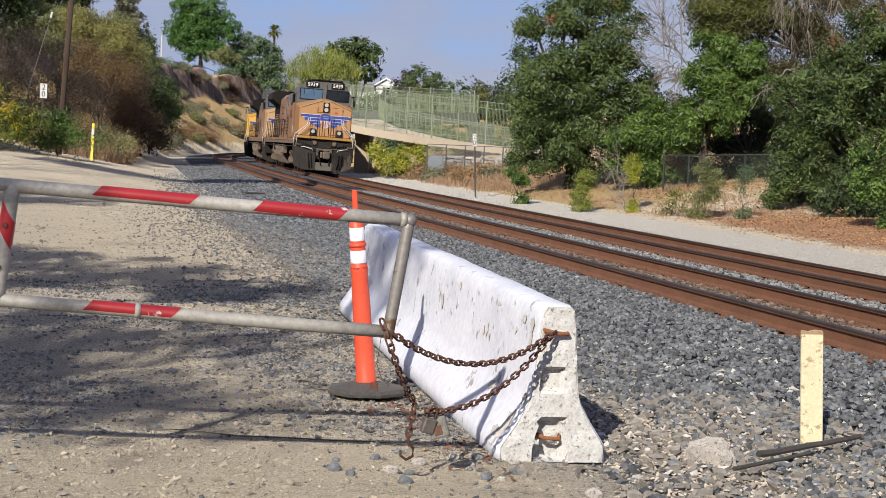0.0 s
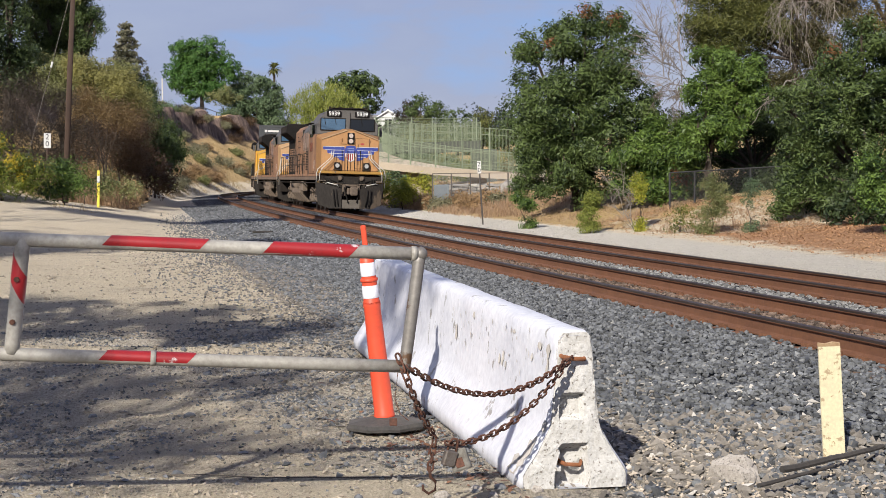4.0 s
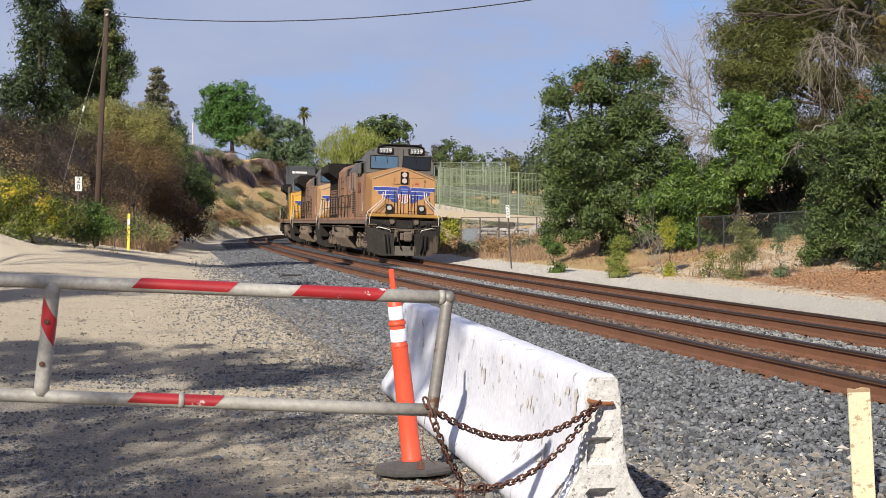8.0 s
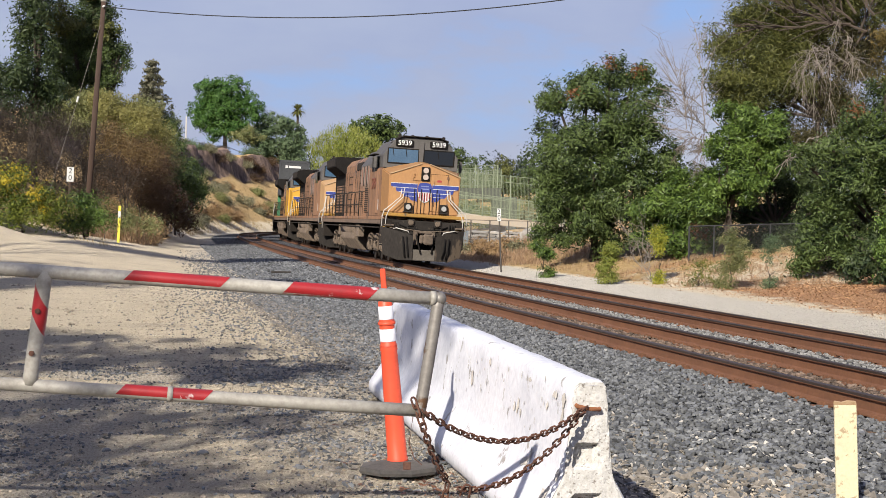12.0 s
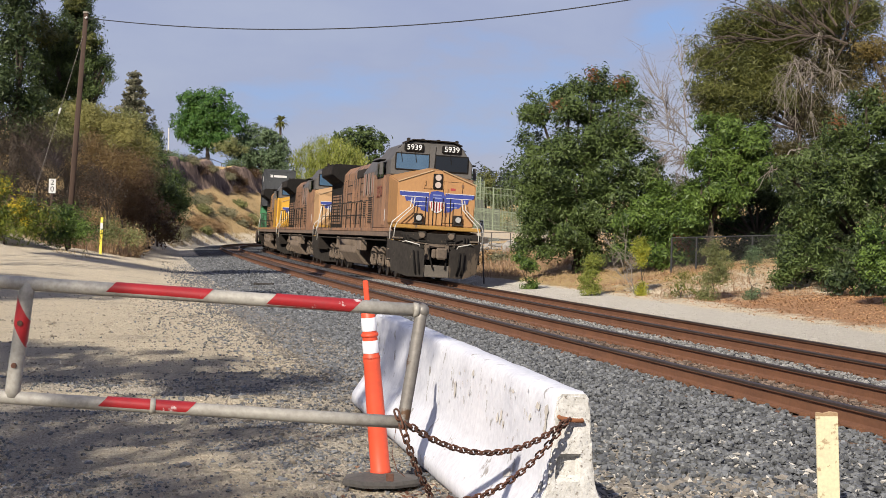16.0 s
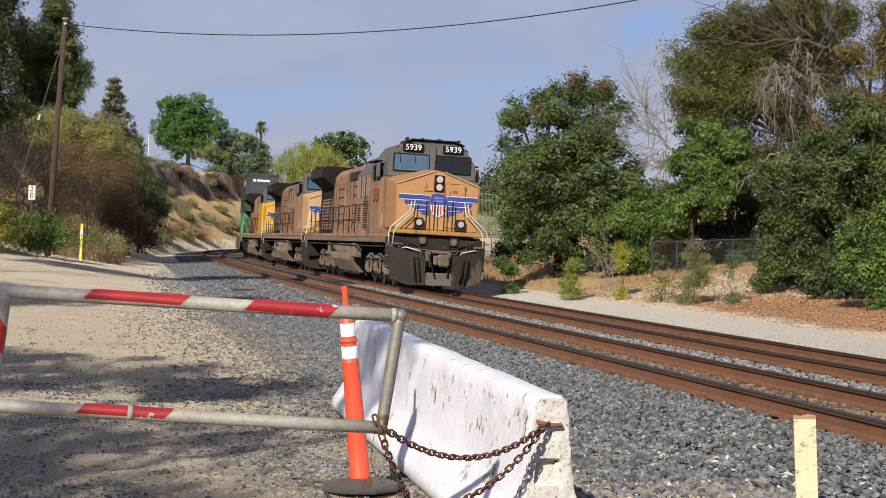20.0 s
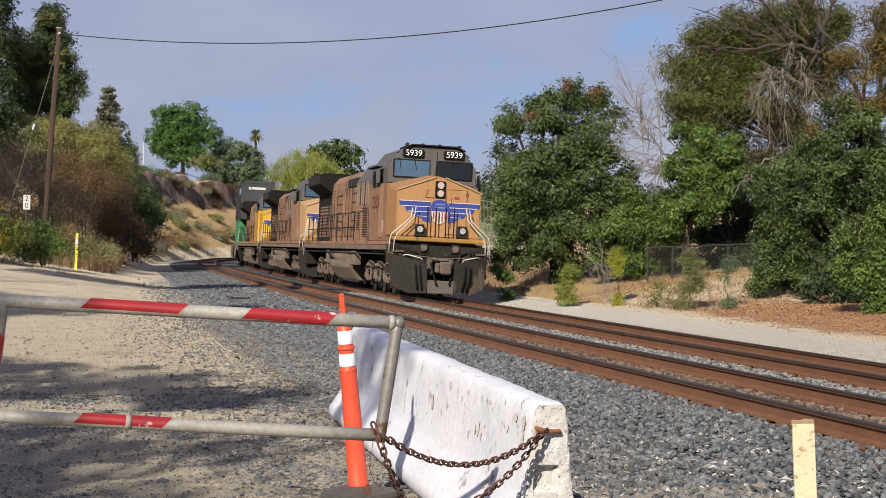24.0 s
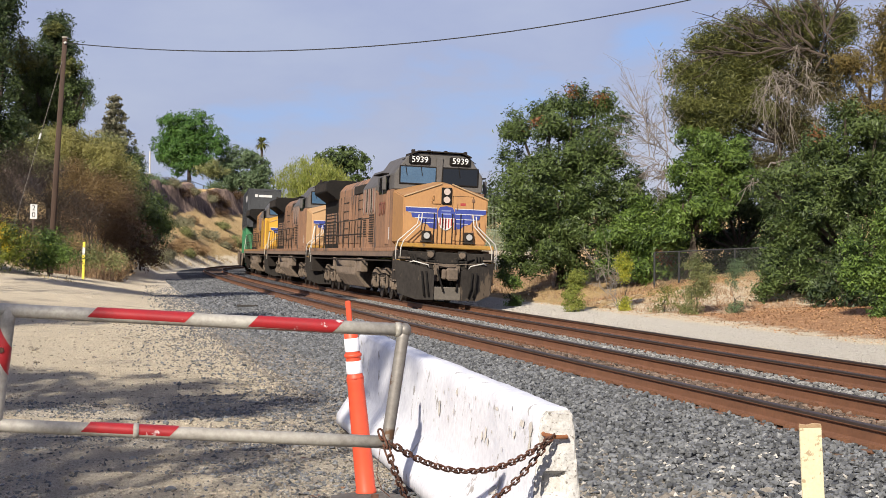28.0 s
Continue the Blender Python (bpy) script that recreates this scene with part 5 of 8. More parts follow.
    for x in (-0.85, -0.2, 0.35, 0.85):
        part("brow_bolt", boxed(x - 0.05, x + 0.05, -1.5, -1.3, 4.74, 4.86, bevel=0.015), M_DARK, cab)
    part("centre_post", prism(bmesh.new(), [(-0.075, 3.70), (0.075, 3.70), (0.11, 4.62), (-0.11, 4.62)], -1.32, -1.235, "y", 0.015), M_GREY, cab)
    bm = bmesh.new()
    tube(bm, [(-1.2, -1.36, 4.50), (-0.7, -1.36, 4.79), (0.7, -1.36, 4.79), (1.2, -1.36, 4.50)], 0.015, 6)
    part("roof_gutter", bm, M_BLACK, cab)
    # hood behind the cab
    hood = part("hood", prism(bmesh.new(), [(-0.98, 1.68), (0.98, 1.68), (0.98, 4.05), (0.72, 4.35), (-0.72, 4.35), (-0.98, 4.05)], -17.2, -4.36, "y", 0.02), side_mat, t, "grimy long hood")
    part("blower_box", prism(bmesh.new(), [(-1.48, 1.68), (1.48, 1.68), (1.48, 3.75), (1.1, 4.35), (-1.1, 4.35), (-1.48, 3.75)], -7.3, -4.40, "y", 0.02), side_mat, t)
    part("hood_top", prism(bmesh.new(), [(-1.49, 3.62), (1.49, 3.62), (1.49, 3.77), (1.11, 4.37), (-1.11, 4.37), (-1.49, 3.77)], -7.32, -4.39, "y", 0.02), M_GREY, t, "grey hood shoulder")
    for s in (-1, 1):
        stripes(t, "blower_grille", side_mat, s * 1.49, -5.6, -4.6, 1.85, 2.85, 12, s)
        stripes(t, "blower_grille", side_mat, s * 1.49, -6.9, -6.2, 2.1, 2.7, 7, s)
        for k in range(11):
            y = -4.62 - k * 0.235
            part("faded_stripe", prism(bmesh.new(), [(y, 2.86 + 0.10 * (k % 3)), (y - 0.15, 2.84 + 0.08 * (k % 2)), (y - 0.19, 3.72), (y - 0.03, 3.74)], s * 1.488 - 0.006, s * 1.488 + 0.008, "x"), (M_STREAK, M_FLAGRED, M_STREAK, M_DARK)[k % 4], t, "weather-faded painted stripe")
        for k in range(12):
            y = -7.6 - k * 0.78
            if k in (3, 4, 8, 9):
                stripes(t, "engine_door", side_mat, s * 0.988, y - 0.72, y, 1.9, 3.75, 5, s)
            else:
                d = part("engine_door", boxed(s * 0.988 - 0.012, s * 0.988 + 0.014, y - 0.72, y, 1.9, 3.75, bevel=0.008), side_mat, t)
                part("door_seam", boxed(s * 0.99 - 0.012, s * 0.99 + 0.016, y + 0.005, y + 0.05, 1.88, 3.78), M_BLACK, d)
                part("latch", boxed(s * 1.0 - 0.02, s * 1.0 + 0.02, y - 0.66, y - 0.6, 2.7, 2.8), M_DARK, d)
        for k in range(7):
            y = -7.45 - k * 0.34
            part("streak_panel", boxed(s * 1.004 - 0.006, s * 1.004 + 0.006, y - 0.26, y, 2.0 + 0.25 * (k % 3), 3.7, bevel=0.003), M_STREAK if k % 2 else M_DARK, t, "weather-streaked panel")
        part("intake", boxed(s * 0.99 - 0.03, s * 0.99 + 0.03, -12.5, -8.0, 3.78, 4.1, bevel=0.01), M_DARK, t)
    part("exhaust", boxed(-0.4, 0.4, -11.5, -10.2, 4.33, 4.62, bevel=0.05), M_BLACK, t, "sooty exhaust stack")
    # radiator with flared wings
    ro = [(-0.98, 1.68), (0.98, 1.68), (0.98, 3.72), (1.52, 4.06), (1.52, 4.46), (1.35, 4.54), (-1.35, 4.54), (-1.52, 4.46), (-1.52, 4.06), (-0.98, 3.72)]
    part("radiator", prism(bmesh.new(), ro, -21.0, -16.9, "y", 0.02), M_BLACK, t, "black flared radiator section")
    for s in (-1, 1):
        part("radiator_grille", boxed(s * 1.525 - 0.01, s * 1.525 + 0.01, -20.7, -17.2, 4.1, 4.42, bevel=0.005), M_DARK, t)
        stripes(t, "radiator_door", side_mat, s * 0.988, -20.4, -17.4, 1.9, 3.2, 9, s)
    # front handrails, white over the steps
    for s in (-1, 1):
        for k, dx in enumerate((0.0, 0.17)):
            bm = bmesh.new()
            tube(bm, [(s * (0.80 + dx * 0.6), 0.30, 2.80 - dx * 0.3), (s * (0.84 + dx * 0.6), 0.32, 2.45), (s * (1.36 + dx), 0.34, 1.92), (s * (1.44 + dx * 0.9), 0.34, 1.70), (s * (1.46 + dx * 0.7), 0.32, 1.12)], 0.018, 8)
            part("handrail", bm, M_RAILW, t, "white painted handrail", True)
        bm = bmesh.new()
        for x in (0.16, 0.42):
            tube(bm, [(s * x, 0.30, 1.86), (s * x, 0.30, 2.80)], 0.02, 6)
        part("handrail_post", bm, M_BLACK, t)
        st = part("step_well", boxed(min(s * 1.2, s * 1.52), max(s * 1.2, s * 1.52), -0.65, 0.30, 0.62, 1.62, bevel=0.02), M_DARK, t)
        for z in (0.66, 0.98, 1.3):
            part("tread", boxed(min(s * 1.18, s * 1.56), max(s * 1.18, s * 1.56), -0.2, 0.34, z, z + 0.035), M_STRIPE if z > 1.2 else M_GRIME, st)
        # walkway rail along the hood
        for y in [-4.8 - 1.42 * k for k in range(12)]:
            bm = bmesh.new()
            tube(bm, [(s * 1.47, y, 1.62), (s * 1.47, y, 2.68)], 0.02, 6)
            part("stanchion", bm, M_DARK, t)
        bm = bmesh.new()
        tube(bm, [(s * 1.47, -4.6, 2.72), (s * 1.47, -20.8, 2.72)], 0.022, 6)
        tube(bm, [(s * 1.47, -4.6, 2.20), (s * 1.47, -20.8, 2.20)], 0.014, 6)
        part("walkway_rail", bm, M_DARK, t)
        for k, dx in enumerate((0.0, 0.2)):
            bm = bmesh.new()
            tube(bm, [(s * 1.44, -20.9 - dx, 2.70), (s * 1.5, -21.5 - dx * 0.5, 1.9), (s * 1.5, -21.55 - dx * 0.5, 1.1)], 0.022, 8)
            part("handrail", bm, M_RAILW, t, "white painted handrail", True)
        # plough halves
        bm = bmesh.new()
        loft(bm, [[(s * 0.42, 0.92, 0.14), (s * 0.42, 0.92, 1.05), (s * 0.42, 0.88, 1.05), (s * 0.42, 0.88, 0.14)],
                  [(s * 0.95, 0.80, 0.13), (s * 0.95, 0.78, 1.18), (s * 0.95, 0.74, 1.18), (s * 0.95, 0.76, 0.13)],
                  [(s * 1.45, 0.50, 0.30), (s * 1.58, 0.42, 1.34), (s * 1.58, 0.38, 1.34), (s * 1.45, 0.46, 0.30)]])
        bmesh.ops.translate(bm, vec=(0.06, 0, 0), verts=bm.verts[:])
        pl = part("plough", bm, M_PLOUGH, t, "dirty steel snow plough")
        bm = bmesh.new()
        for x in (0.72, 0.86):
            tube(bm, [(s * x, 0.88, 1.0), (s * (x - 0.04), 0.95, 0.55), (s * (x - 0.10), 0.92, 0.24)], 0.028, 7)
        part("air_hose", bm, M_BLACK, pl, "", True)
        bm = bmesh.new()
        tube(bm, [(s * 0.62, 0.80, 1.10), (s * 0.66, 0.84, 1.20), (s * 1.1, 0.74, 1.30), (s * 1.2, 0.66, 1.26)], 0.018, 6)
        part("cut_lever", bm, M_RAILW, pl, "", True)
    part("pilot_plate", boxed(-1.45, 1.45, -0.1, 0.28, 0.75, 1.6, bevel=0.02), M_PILOT, t, "dusty dark pilot plate")
    for x in (-0.62, -0.30, 0.30, 0.62):
        part("pilot_rib", boxed(x - 0.025, x + 0.025, 0.28, 0.42, 0.55, 1.36, bevel=0.008), M_PLOUGH, t)
    for s in (-1, 1):
        part("coupler_guide", boxed(s * 0.33 - 0.06, s * 0.33 + 0.06, 0.28, 0.62, 0.70, 1.22, bevel=0.02), M_GRIME, t)
        part("corner_step", boxed(min(s * 1.15, s * 1.5), max(s * 1.15, s * 1.5), 0.28, 0.46, 1.36, 1.42, bevel=0.008), M_GRIME, t)
        for k in range(3):
            bm = bmesh.new()
            tube(bm, [(s * (0.98 + k * 0.1), 0.30, 1.50), (s * (0.94 + k * 0.1), 0.44, 1.34), (s * (0.92 + k * 0.11), 0.48, 1.12), (s * (0.96 + k * 0.09), 0.44, 0.95)], 0.022, 6)
            part("air_hose", bm, M_BLACK, t, "", True)
    part("striker", boxed(-0.34, 0.34, 0.28, 0.50, 1.12, 1.24, bevel=0.02), M_GRIME, t, "dusty coupler striker")
    bm = bmesh.new()
    tube(bm, [(-1.3, 0.46, 1.30), (-0.5, 0.62, 1.25), (0.0, 0.66, 1.22), (0.5, 0.62, 1.25), (1.3, 0.46, 1.30)], 0.016, 6)
    part("uncoupling_lever", bm, M_GRIME, t, "", True)
    part("plough_centre", boxed(-0.46, 0.46, 0.78, 0.86, 0.14, 0.54, bevel=0.02), surface("dust-grey plough centre", (0.15, 0.13, 0.105), (0.09, 0.078, 0.065), 0.9, grain=14, stain=2), t, "dust-grey plough centre")
    bm = bmesh.new()
    box(bm, -0.13, 0.13, 0.2, 0.85, 0.80, 1.05, bevel=0.03)
    box(bm, -0.24, 0.10, 0.80, 1.10, 0.74, 1.12, bevel=0.05)
    box(bm, 0.12, 0.24, 0.85, 1.02, 0.78, 1.08, bevel=0.03)
    part("coupler", bm, surface("dusty brown coupler", (0.22, 0.165, 0.12), (0.11, 0.085, 0.065), 0.9, 0.1, grain=14, stain=3), t, "rusty knuckle coupler")
    bm = bmesh.new()
    tube(bm, [(0.9, 0.30, 1.42), (0.5, 0.42, 1.30), (0.0, 0.40, 1.24), (-0.5, 0.42, 1.30), (-0.9, 0.30, 1.42)], 0.025, 6)
    tube(bm, [(0.35, 0.35, 1.4), (0.3, 0.75, 0.9), (0.18, 0.95, 0.4)], 0.03, 7)
    tube(bm, [(-0.35, 0.35, 1.4), (-0.32, 0.75, 0.9), (-0.22, 0.95, 0.42)], 0.03, 7)
    part("air_hose", bm, M_BLACK, t, "", True)
    bm = bmesh.new()
    box(bm, -0.13, 0.13, -22.2, -21.5, 0.80, 1.05, bevel=0.03)
    box(bm, -1.45, 1.45, -21.65, -21.4, 0.7, 1.5, bevel=0.02)
    part("rear_pilot", bm, M_DARK, t)
    # tank, reservoirs and pipes under the platform
    part("fuel_tank", prism(bmesh.new(), [(-1.48, 1.30), (-1.48, 0.75), (-1.1, 0.28), (1.1, 0.28), (1.48, 0.75), (1.48, 1.30)], -13.4, -8.4, "y", 0.03), M_GRIME, t, "grime-caked fuel tank")
    for s in (-1, 1):
        bm = bmesh.new()
        tube(bm, [(s * 1.28, -13.2, 1.12), (s * 1.28, -8.7, 1.12)], 0.24, 14)
        part("air_reservoir", bm, M_GRIME, t, "", True)
        for y in (-14.2, -7.9, -7.4):
            part("junction_box", boxed(s * 1.36 - 0.12, s * 1.36 + 0.12, y - 0.25, y + 0.25, 0.85, 1.34, bevel=0.02), M_GRIME, t)
        bm = bmesh.new()
        tube(bm, [(s * 1.5, -20.5, 1.28), (s * 1.5, -1.0, 1.28)], 0.025, 6)
        part("pipe", bm, M_DARK, t)
    wheels += truck(t, -4.6)
    wheels += truck(t, -17.3)
    part("underframe", boxed(-0.7, 0.7, -20.8, -1.0, 0.75, 1.36, bevel=0.02), M_BLACK, t)
    return t, wheels


TRAIN_S = [(0, 62.85), (1, 60.65), (2, 58.55), (3, 56.42), (3.5, 55.35), (5.5, 51.50), (6.5, 49.60), (8, 46.95), (9, 45.05), (10, 43.25), (11, 41.60), (12, 40.10), (12.5, 39.40), (14.5, 36.40), (15.5, 35.05), (17, 33.35), (18, 32.45), (19, 31.70), (20, 31.10), (21, 30.67), (21.5, 30.53), (22.5, 30.33), (23.5, 30.25), (28, 30.25)]


def nose_s(time):
    """How far along the line the leading nose stands, smoothed over a second."""
    ts, ss = np.array(TRAIN_S, float).T
    w = np.linspace(-0.8, 0.8, 17)
    u = np.interp(time + w, ts, ss)
    low, high = time + w < 0, time + w > 28
    u = np.where(low, 62.75 - 2.25 * (time + w), u)
    u = np.where(high, 30.25, u)
    return float(u.mean())


def vehicle_pose(s, near, far):
    """Pose of a vehicle whose front is at s, resting on pivots near and far behind it."""
    x0, y0, _ = on_track(s + near, FAR)
    x1, y1, _ = on_track(s + far, FAR)
    d = Vector((x0 - x1, y0 - y1, 0)).normalized()
    z = rail_z(FAR)
    side = Vector((d.y, -d.x, 0.037)).normalized()
    up = side.cross(d)
    m = Matrix((side, d, up)).transposed().to_4x4()
    return Matrix.Translation(Vector((x0, y0, z)) + d * near + side * (0.03 + 0.06 * float(smooth01(np.array(s), 36, 52)))) @ m


CONSIST = []      # vehicle, offset behind the leading nose, pivots, wheelsets
v, w = locomotive("leading locomotive in sun-faded yellow with grey cab top", M_YEL, M_SIDE, "5939")
CONSIST.append((v, 0.0, 4.6, 17.3, w))
v, w = locomotive("second locomotive, pale dusty yellow with grey cab top", surface("pale dusty yellow", (0.50, 0.31, 0.15), (0.42, 0.25, 0.12), 0.65, grain=14, stain=1.4, spread=0.02), M_SIDE, "")
CONSIST.append((v, 22.5, 4.6, 17.3, w))
v, w = locomotive("third locomotive, brighter yellow and grimy", M_YEL2, surface("grimy orange hood", (0.36, 0.18, 0.06), (0.20, 0.11, 0.05), 0.75, grain=10, stain=1.2, spread=0.06), "", old=True)
CONSIST.append((v, 45.0, 4.6, 17.3, w))


def corrugated(x, y0, y1, z0, z1, depth, pitch, side):
    bm = bmesh.new()
    n = int((y1 - y0) / pitch)
    prev = None
    for i in range(n * 4 + 1):
        y = y0 + (y1 - y0) * i / (n * 4)
        d = depth if (i % 4) in (1, 2) else 0.0
        a, b = bm.verts.new((x - side * d, y, z0)), bm.verts.new((x - side * d, y, z1))
        if prev:
            bm.faces.new((prev[0], a, b, prev[1]))
        prev = (a, b)
    return bm


def container(label, mat, length, y0, z0, parts_of, marks):
    """A ribbed freight container; its near end is at y0."""
    t = part("container", boxed(-1.18, 1.18, y0 - length + 0.05, y0 - 0.05, z0 + 0.05, z0 + 2.86), mat, parts_of, label)
    h = 2.9
    for s in (-1, 1):
        part("side_panel", corrugated(s * 1.219, y0 - length + 0.15, y0 - 0.15, z0 + 0.15, z0 + h - 0.12, 0.036, 0.28, s), mat, t)
        for z in (0.0, h - 0.14):
            part("side_rail", boxed(s * 1.2 - 0.03, s * 1.2 + 0.03, y0 - length, y0, z0 + z, z0 + z + 0.14), mat, t)
        for y in (y0 - 0.16, y0 - length):
            part("corner_post", boxed(s * 1.15 - 0.08, s * 1.15 + 0.08, y, y + 0.16, z0, z0 + h), mat, t)
    part("end_rail", boxed(-1.15, 1.15, y0 - 0.12, y0, z0, z0 + 0.16), mat, t)
    part("end_rail", boxed(-1.15, 1.15, y0 - 0.12, y0, z0 + h - 0.16, z0 + h), mat, t)
    for k in range(8):
        x = -1.0 + k * 0.285
        part("end_rib", boxed(x - 0.05, x + 0.05, y0 - 0.06, y0 - 0.02, z0 + 0.16, z0 + h - 0.16), mat, t)
    if marks:
        part("name_bar", boxed(-0.55, 0.45, y0 - 0.015, y0 - 0.006, z0 + h - 0.62, z0 + h - 0.45), M_EMBW, t, "unreadable white lettering bar")
        part("name_bar", boxed(0.52, 0.72, y0 - 0.015, y0 - 0.006, z0 + h - 0.64, z0 + h - 0.43), M_EMBW, t)
        part("name_bar", boxed(1.222, 1.228, y0 - 6.5, y0 - 2.5, z0 + h - 0.9, z0 + h - 0.45), M_EMBW, t)
    return t


def well_car(label, low, high, marks):
    t = thing("container_car", label, "rail car", group="double-stack cars")
    for s in (-1, 1):
        part("side_sill", prism(bmesh.new(), [(-20.6, 1.15), (-18.2, 0.45), (-4.2, 0.45), (-1.8, 1.15), (-1.8, 1.45), (-20.6, 1.45)], s * 1.42 - 0.05, s * 1.42 + 0.05, "x", 0.01), M_GRIME, t)
        for k in range(9):
            y = -5.2 - k * 1.5
            part("sill_rib", boxed(s * 1.49 - 0.03, s * 1.49 + 0.03, y - 0.05, y + 0.05, 0.5, 1.4), M_GRIME, t)
    part("end_deck", boxed(-1.45, 1.45, -3.6, -0.4, 1.05, 1.3, bevel=0.02), M_DARK, t)
    part("end_deck", boxed(-1.45, 1.45, -22.0, -18.8, 1.05, 1.3, bevel=0.02), M_DARK, t)
    part("well_floor", boxed(-1.3, 1.3, -18.3, -4.2, 0.4, 0.5), M_DARK, t)
    bm = bmesh.new()
    tube(bm, [(1.3, -0.5, 1.3), (1.3, -0.5, 2.2), (0.6, -0.5, 2.2), (0.6, -0.5, 1.3)], 0.03, 6)
    part("end_rail", bm, M_GRIME, t)
    part("coupler", boxed(-0.13, 0.13, -0.6, 0.25, 0.8, 1.05, bevel=0.03), M_DARK, t)
    container("lower ribbed container", low, 12.19, -5.1, 0.5, t, False)
    container("upper ribbed container", high, 16.15, -3.1, 3.42, t, marks)
    ws = truck(t, -2.0, 1.78, 2, M_DARK) + truck(t, -20.4, 1.78, 2, M_DARK)
    return t, ws


M_GREEN_C = surface("faded green container", (0.05, 0.22, 0.09), (0.035, 0.16, 0.07), 0.6, grain=8, stain=0.8, spread=0.02)
M_BLACK_C = surface("black container", (0.025, 0.027, 0.03), (0.045, 0.047, 0.05), 0.5, grain=8, stain=0.8, spread=0.02)
M_DGREEN_C = surface("dark green container", (0.03, 0.07, 0.045), (0.022, 0.05, 0.035), 0.6, grain=8, stain=0.8, spread=0.02)
v, w = well_car("well car with a green and a black container stacked", M_GREEN_C, M_BLACK_C, True)
CONSIST.append((v, 67.6, 2.0, 20.4, w))
v, w = well_car("well car with two dark green containers stacked", M_DGREEN_C, M_DGREEN_C, False)
CONSIST.append((v, 90.2, 2.0, 20.4, w))
v, w = well_car("last visible well car with dark stacked containers", M_DGREEN_C, M_BLACK_C, False)
CONSIST.append((v, 112.8, 2.0, 20.4, w))


# ---- plants ----
L_OAK = leafy("oak leaves", (0.015, 0.031, 0.010), (0.138, 0.19, 0.053), thin=0.08)
L_BRIGHT = leafy("bright green leaves", (0.022, 0.052, 0.012), (0.18, 0.27, 0.052), thin=0.10)
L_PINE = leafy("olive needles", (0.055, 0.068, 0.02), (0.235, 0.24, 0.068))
# darker, browner copy of the needles with shade put into the colour
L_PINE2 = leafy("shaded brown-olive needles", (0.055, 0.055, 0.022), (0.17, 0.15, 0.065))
L_ORANGE = leafy("rusty olive needles", (0.09, 0.08, 0.022), (0.27, 0.195, 0.06))
# conifers' own dark green; under the oaks it also puts shade into the colour
L_DARK = leafy("dark conifer and shaded oak leaves", (0.022, 0.042, 0.017), (0.10, 0.135, 0.05))
L_BROWN = leafy("dry brown twigs and leaves", (0.046, 0.035, 0.026), (0.105, 0.079, 0.054), vary=0.2)
L_RED = leafy("reddish brown brush", (0.075, 0.05, 0.032), (0.22, 0.135, 0.072), vary=0.2)
L_TAWNY = leafy("orange-brown dry brush", (0.13, 0.085, 0.04), (0.37, 0.25, 0.105), vary=0.2)
L_WBRUSH = leafy("dusty olive brush", (0.11, 0.13, 0.045), (0.38, 0.385, 0.15), vary=0.3)
L_WILLOW = leafy("yellow-green willow leaves", (0.15, 0.20, 0.03), (0.40, 0.42, 0.09))
L_ROUND = leafy("fresh green leaves", (0.035, 0.10, 0.02), (0.135, 0.26, 0.055))
L_GREY = leafy("grey-green leaves", (0.085, 0.135, 0.065), (0.24, 0.32, 0.16), vary=0.35)
L_FENNEL = leafy("yellow blossom and stems", (0.05, 0.085, 0.018), (0.25, 0.28, 0.04))
L_MUSTARD = leafy("yellow-green mustard", (0.20, 0.25, 0.03), (0.62, 0.58, 0.07))
L_SAGE = leafy("dusty sage leaves", (0.17, 0.165, 0.09), (0.40, 0.37, 0.22), vary=0.3)
L_WEED = leafy("tawny dry weeds", (0.26, 0.16, 0.075), (0.58, 0.39, 0.20), vary=0.3)
L_BLOOM = leafy("yellow blossom", (0.50, 0.38, 0.02), (0.72, 0.56, 0.05))
L_RUSTY = leafy("leaves of a second colour, dead or sunlit", (0.22, 0.09, 0.04), (0.34, 0.15, 0.06))
# greyed leaf colour that holds the haze of distance
L_FAR = leafy("hazy far leaves", (0.035, 0.05, 0.04), (0.10, 0.12, 0.085))
M_BARK = surface("grey-brown bark", (0.10, 0.075, 0.055), (0.05, 0.038, 0.03), 0.95, grain=16, stain=3, bump=0.02, stretch=(1, 1, 0.3))
M_TWIG = surface("bare grey twigs", (0.30, 0.26, 0.22), (0.18, 0.15, 0.125), 0.9, grain=20, stain=3)
EYE = np.array([0, 0, 1.6])


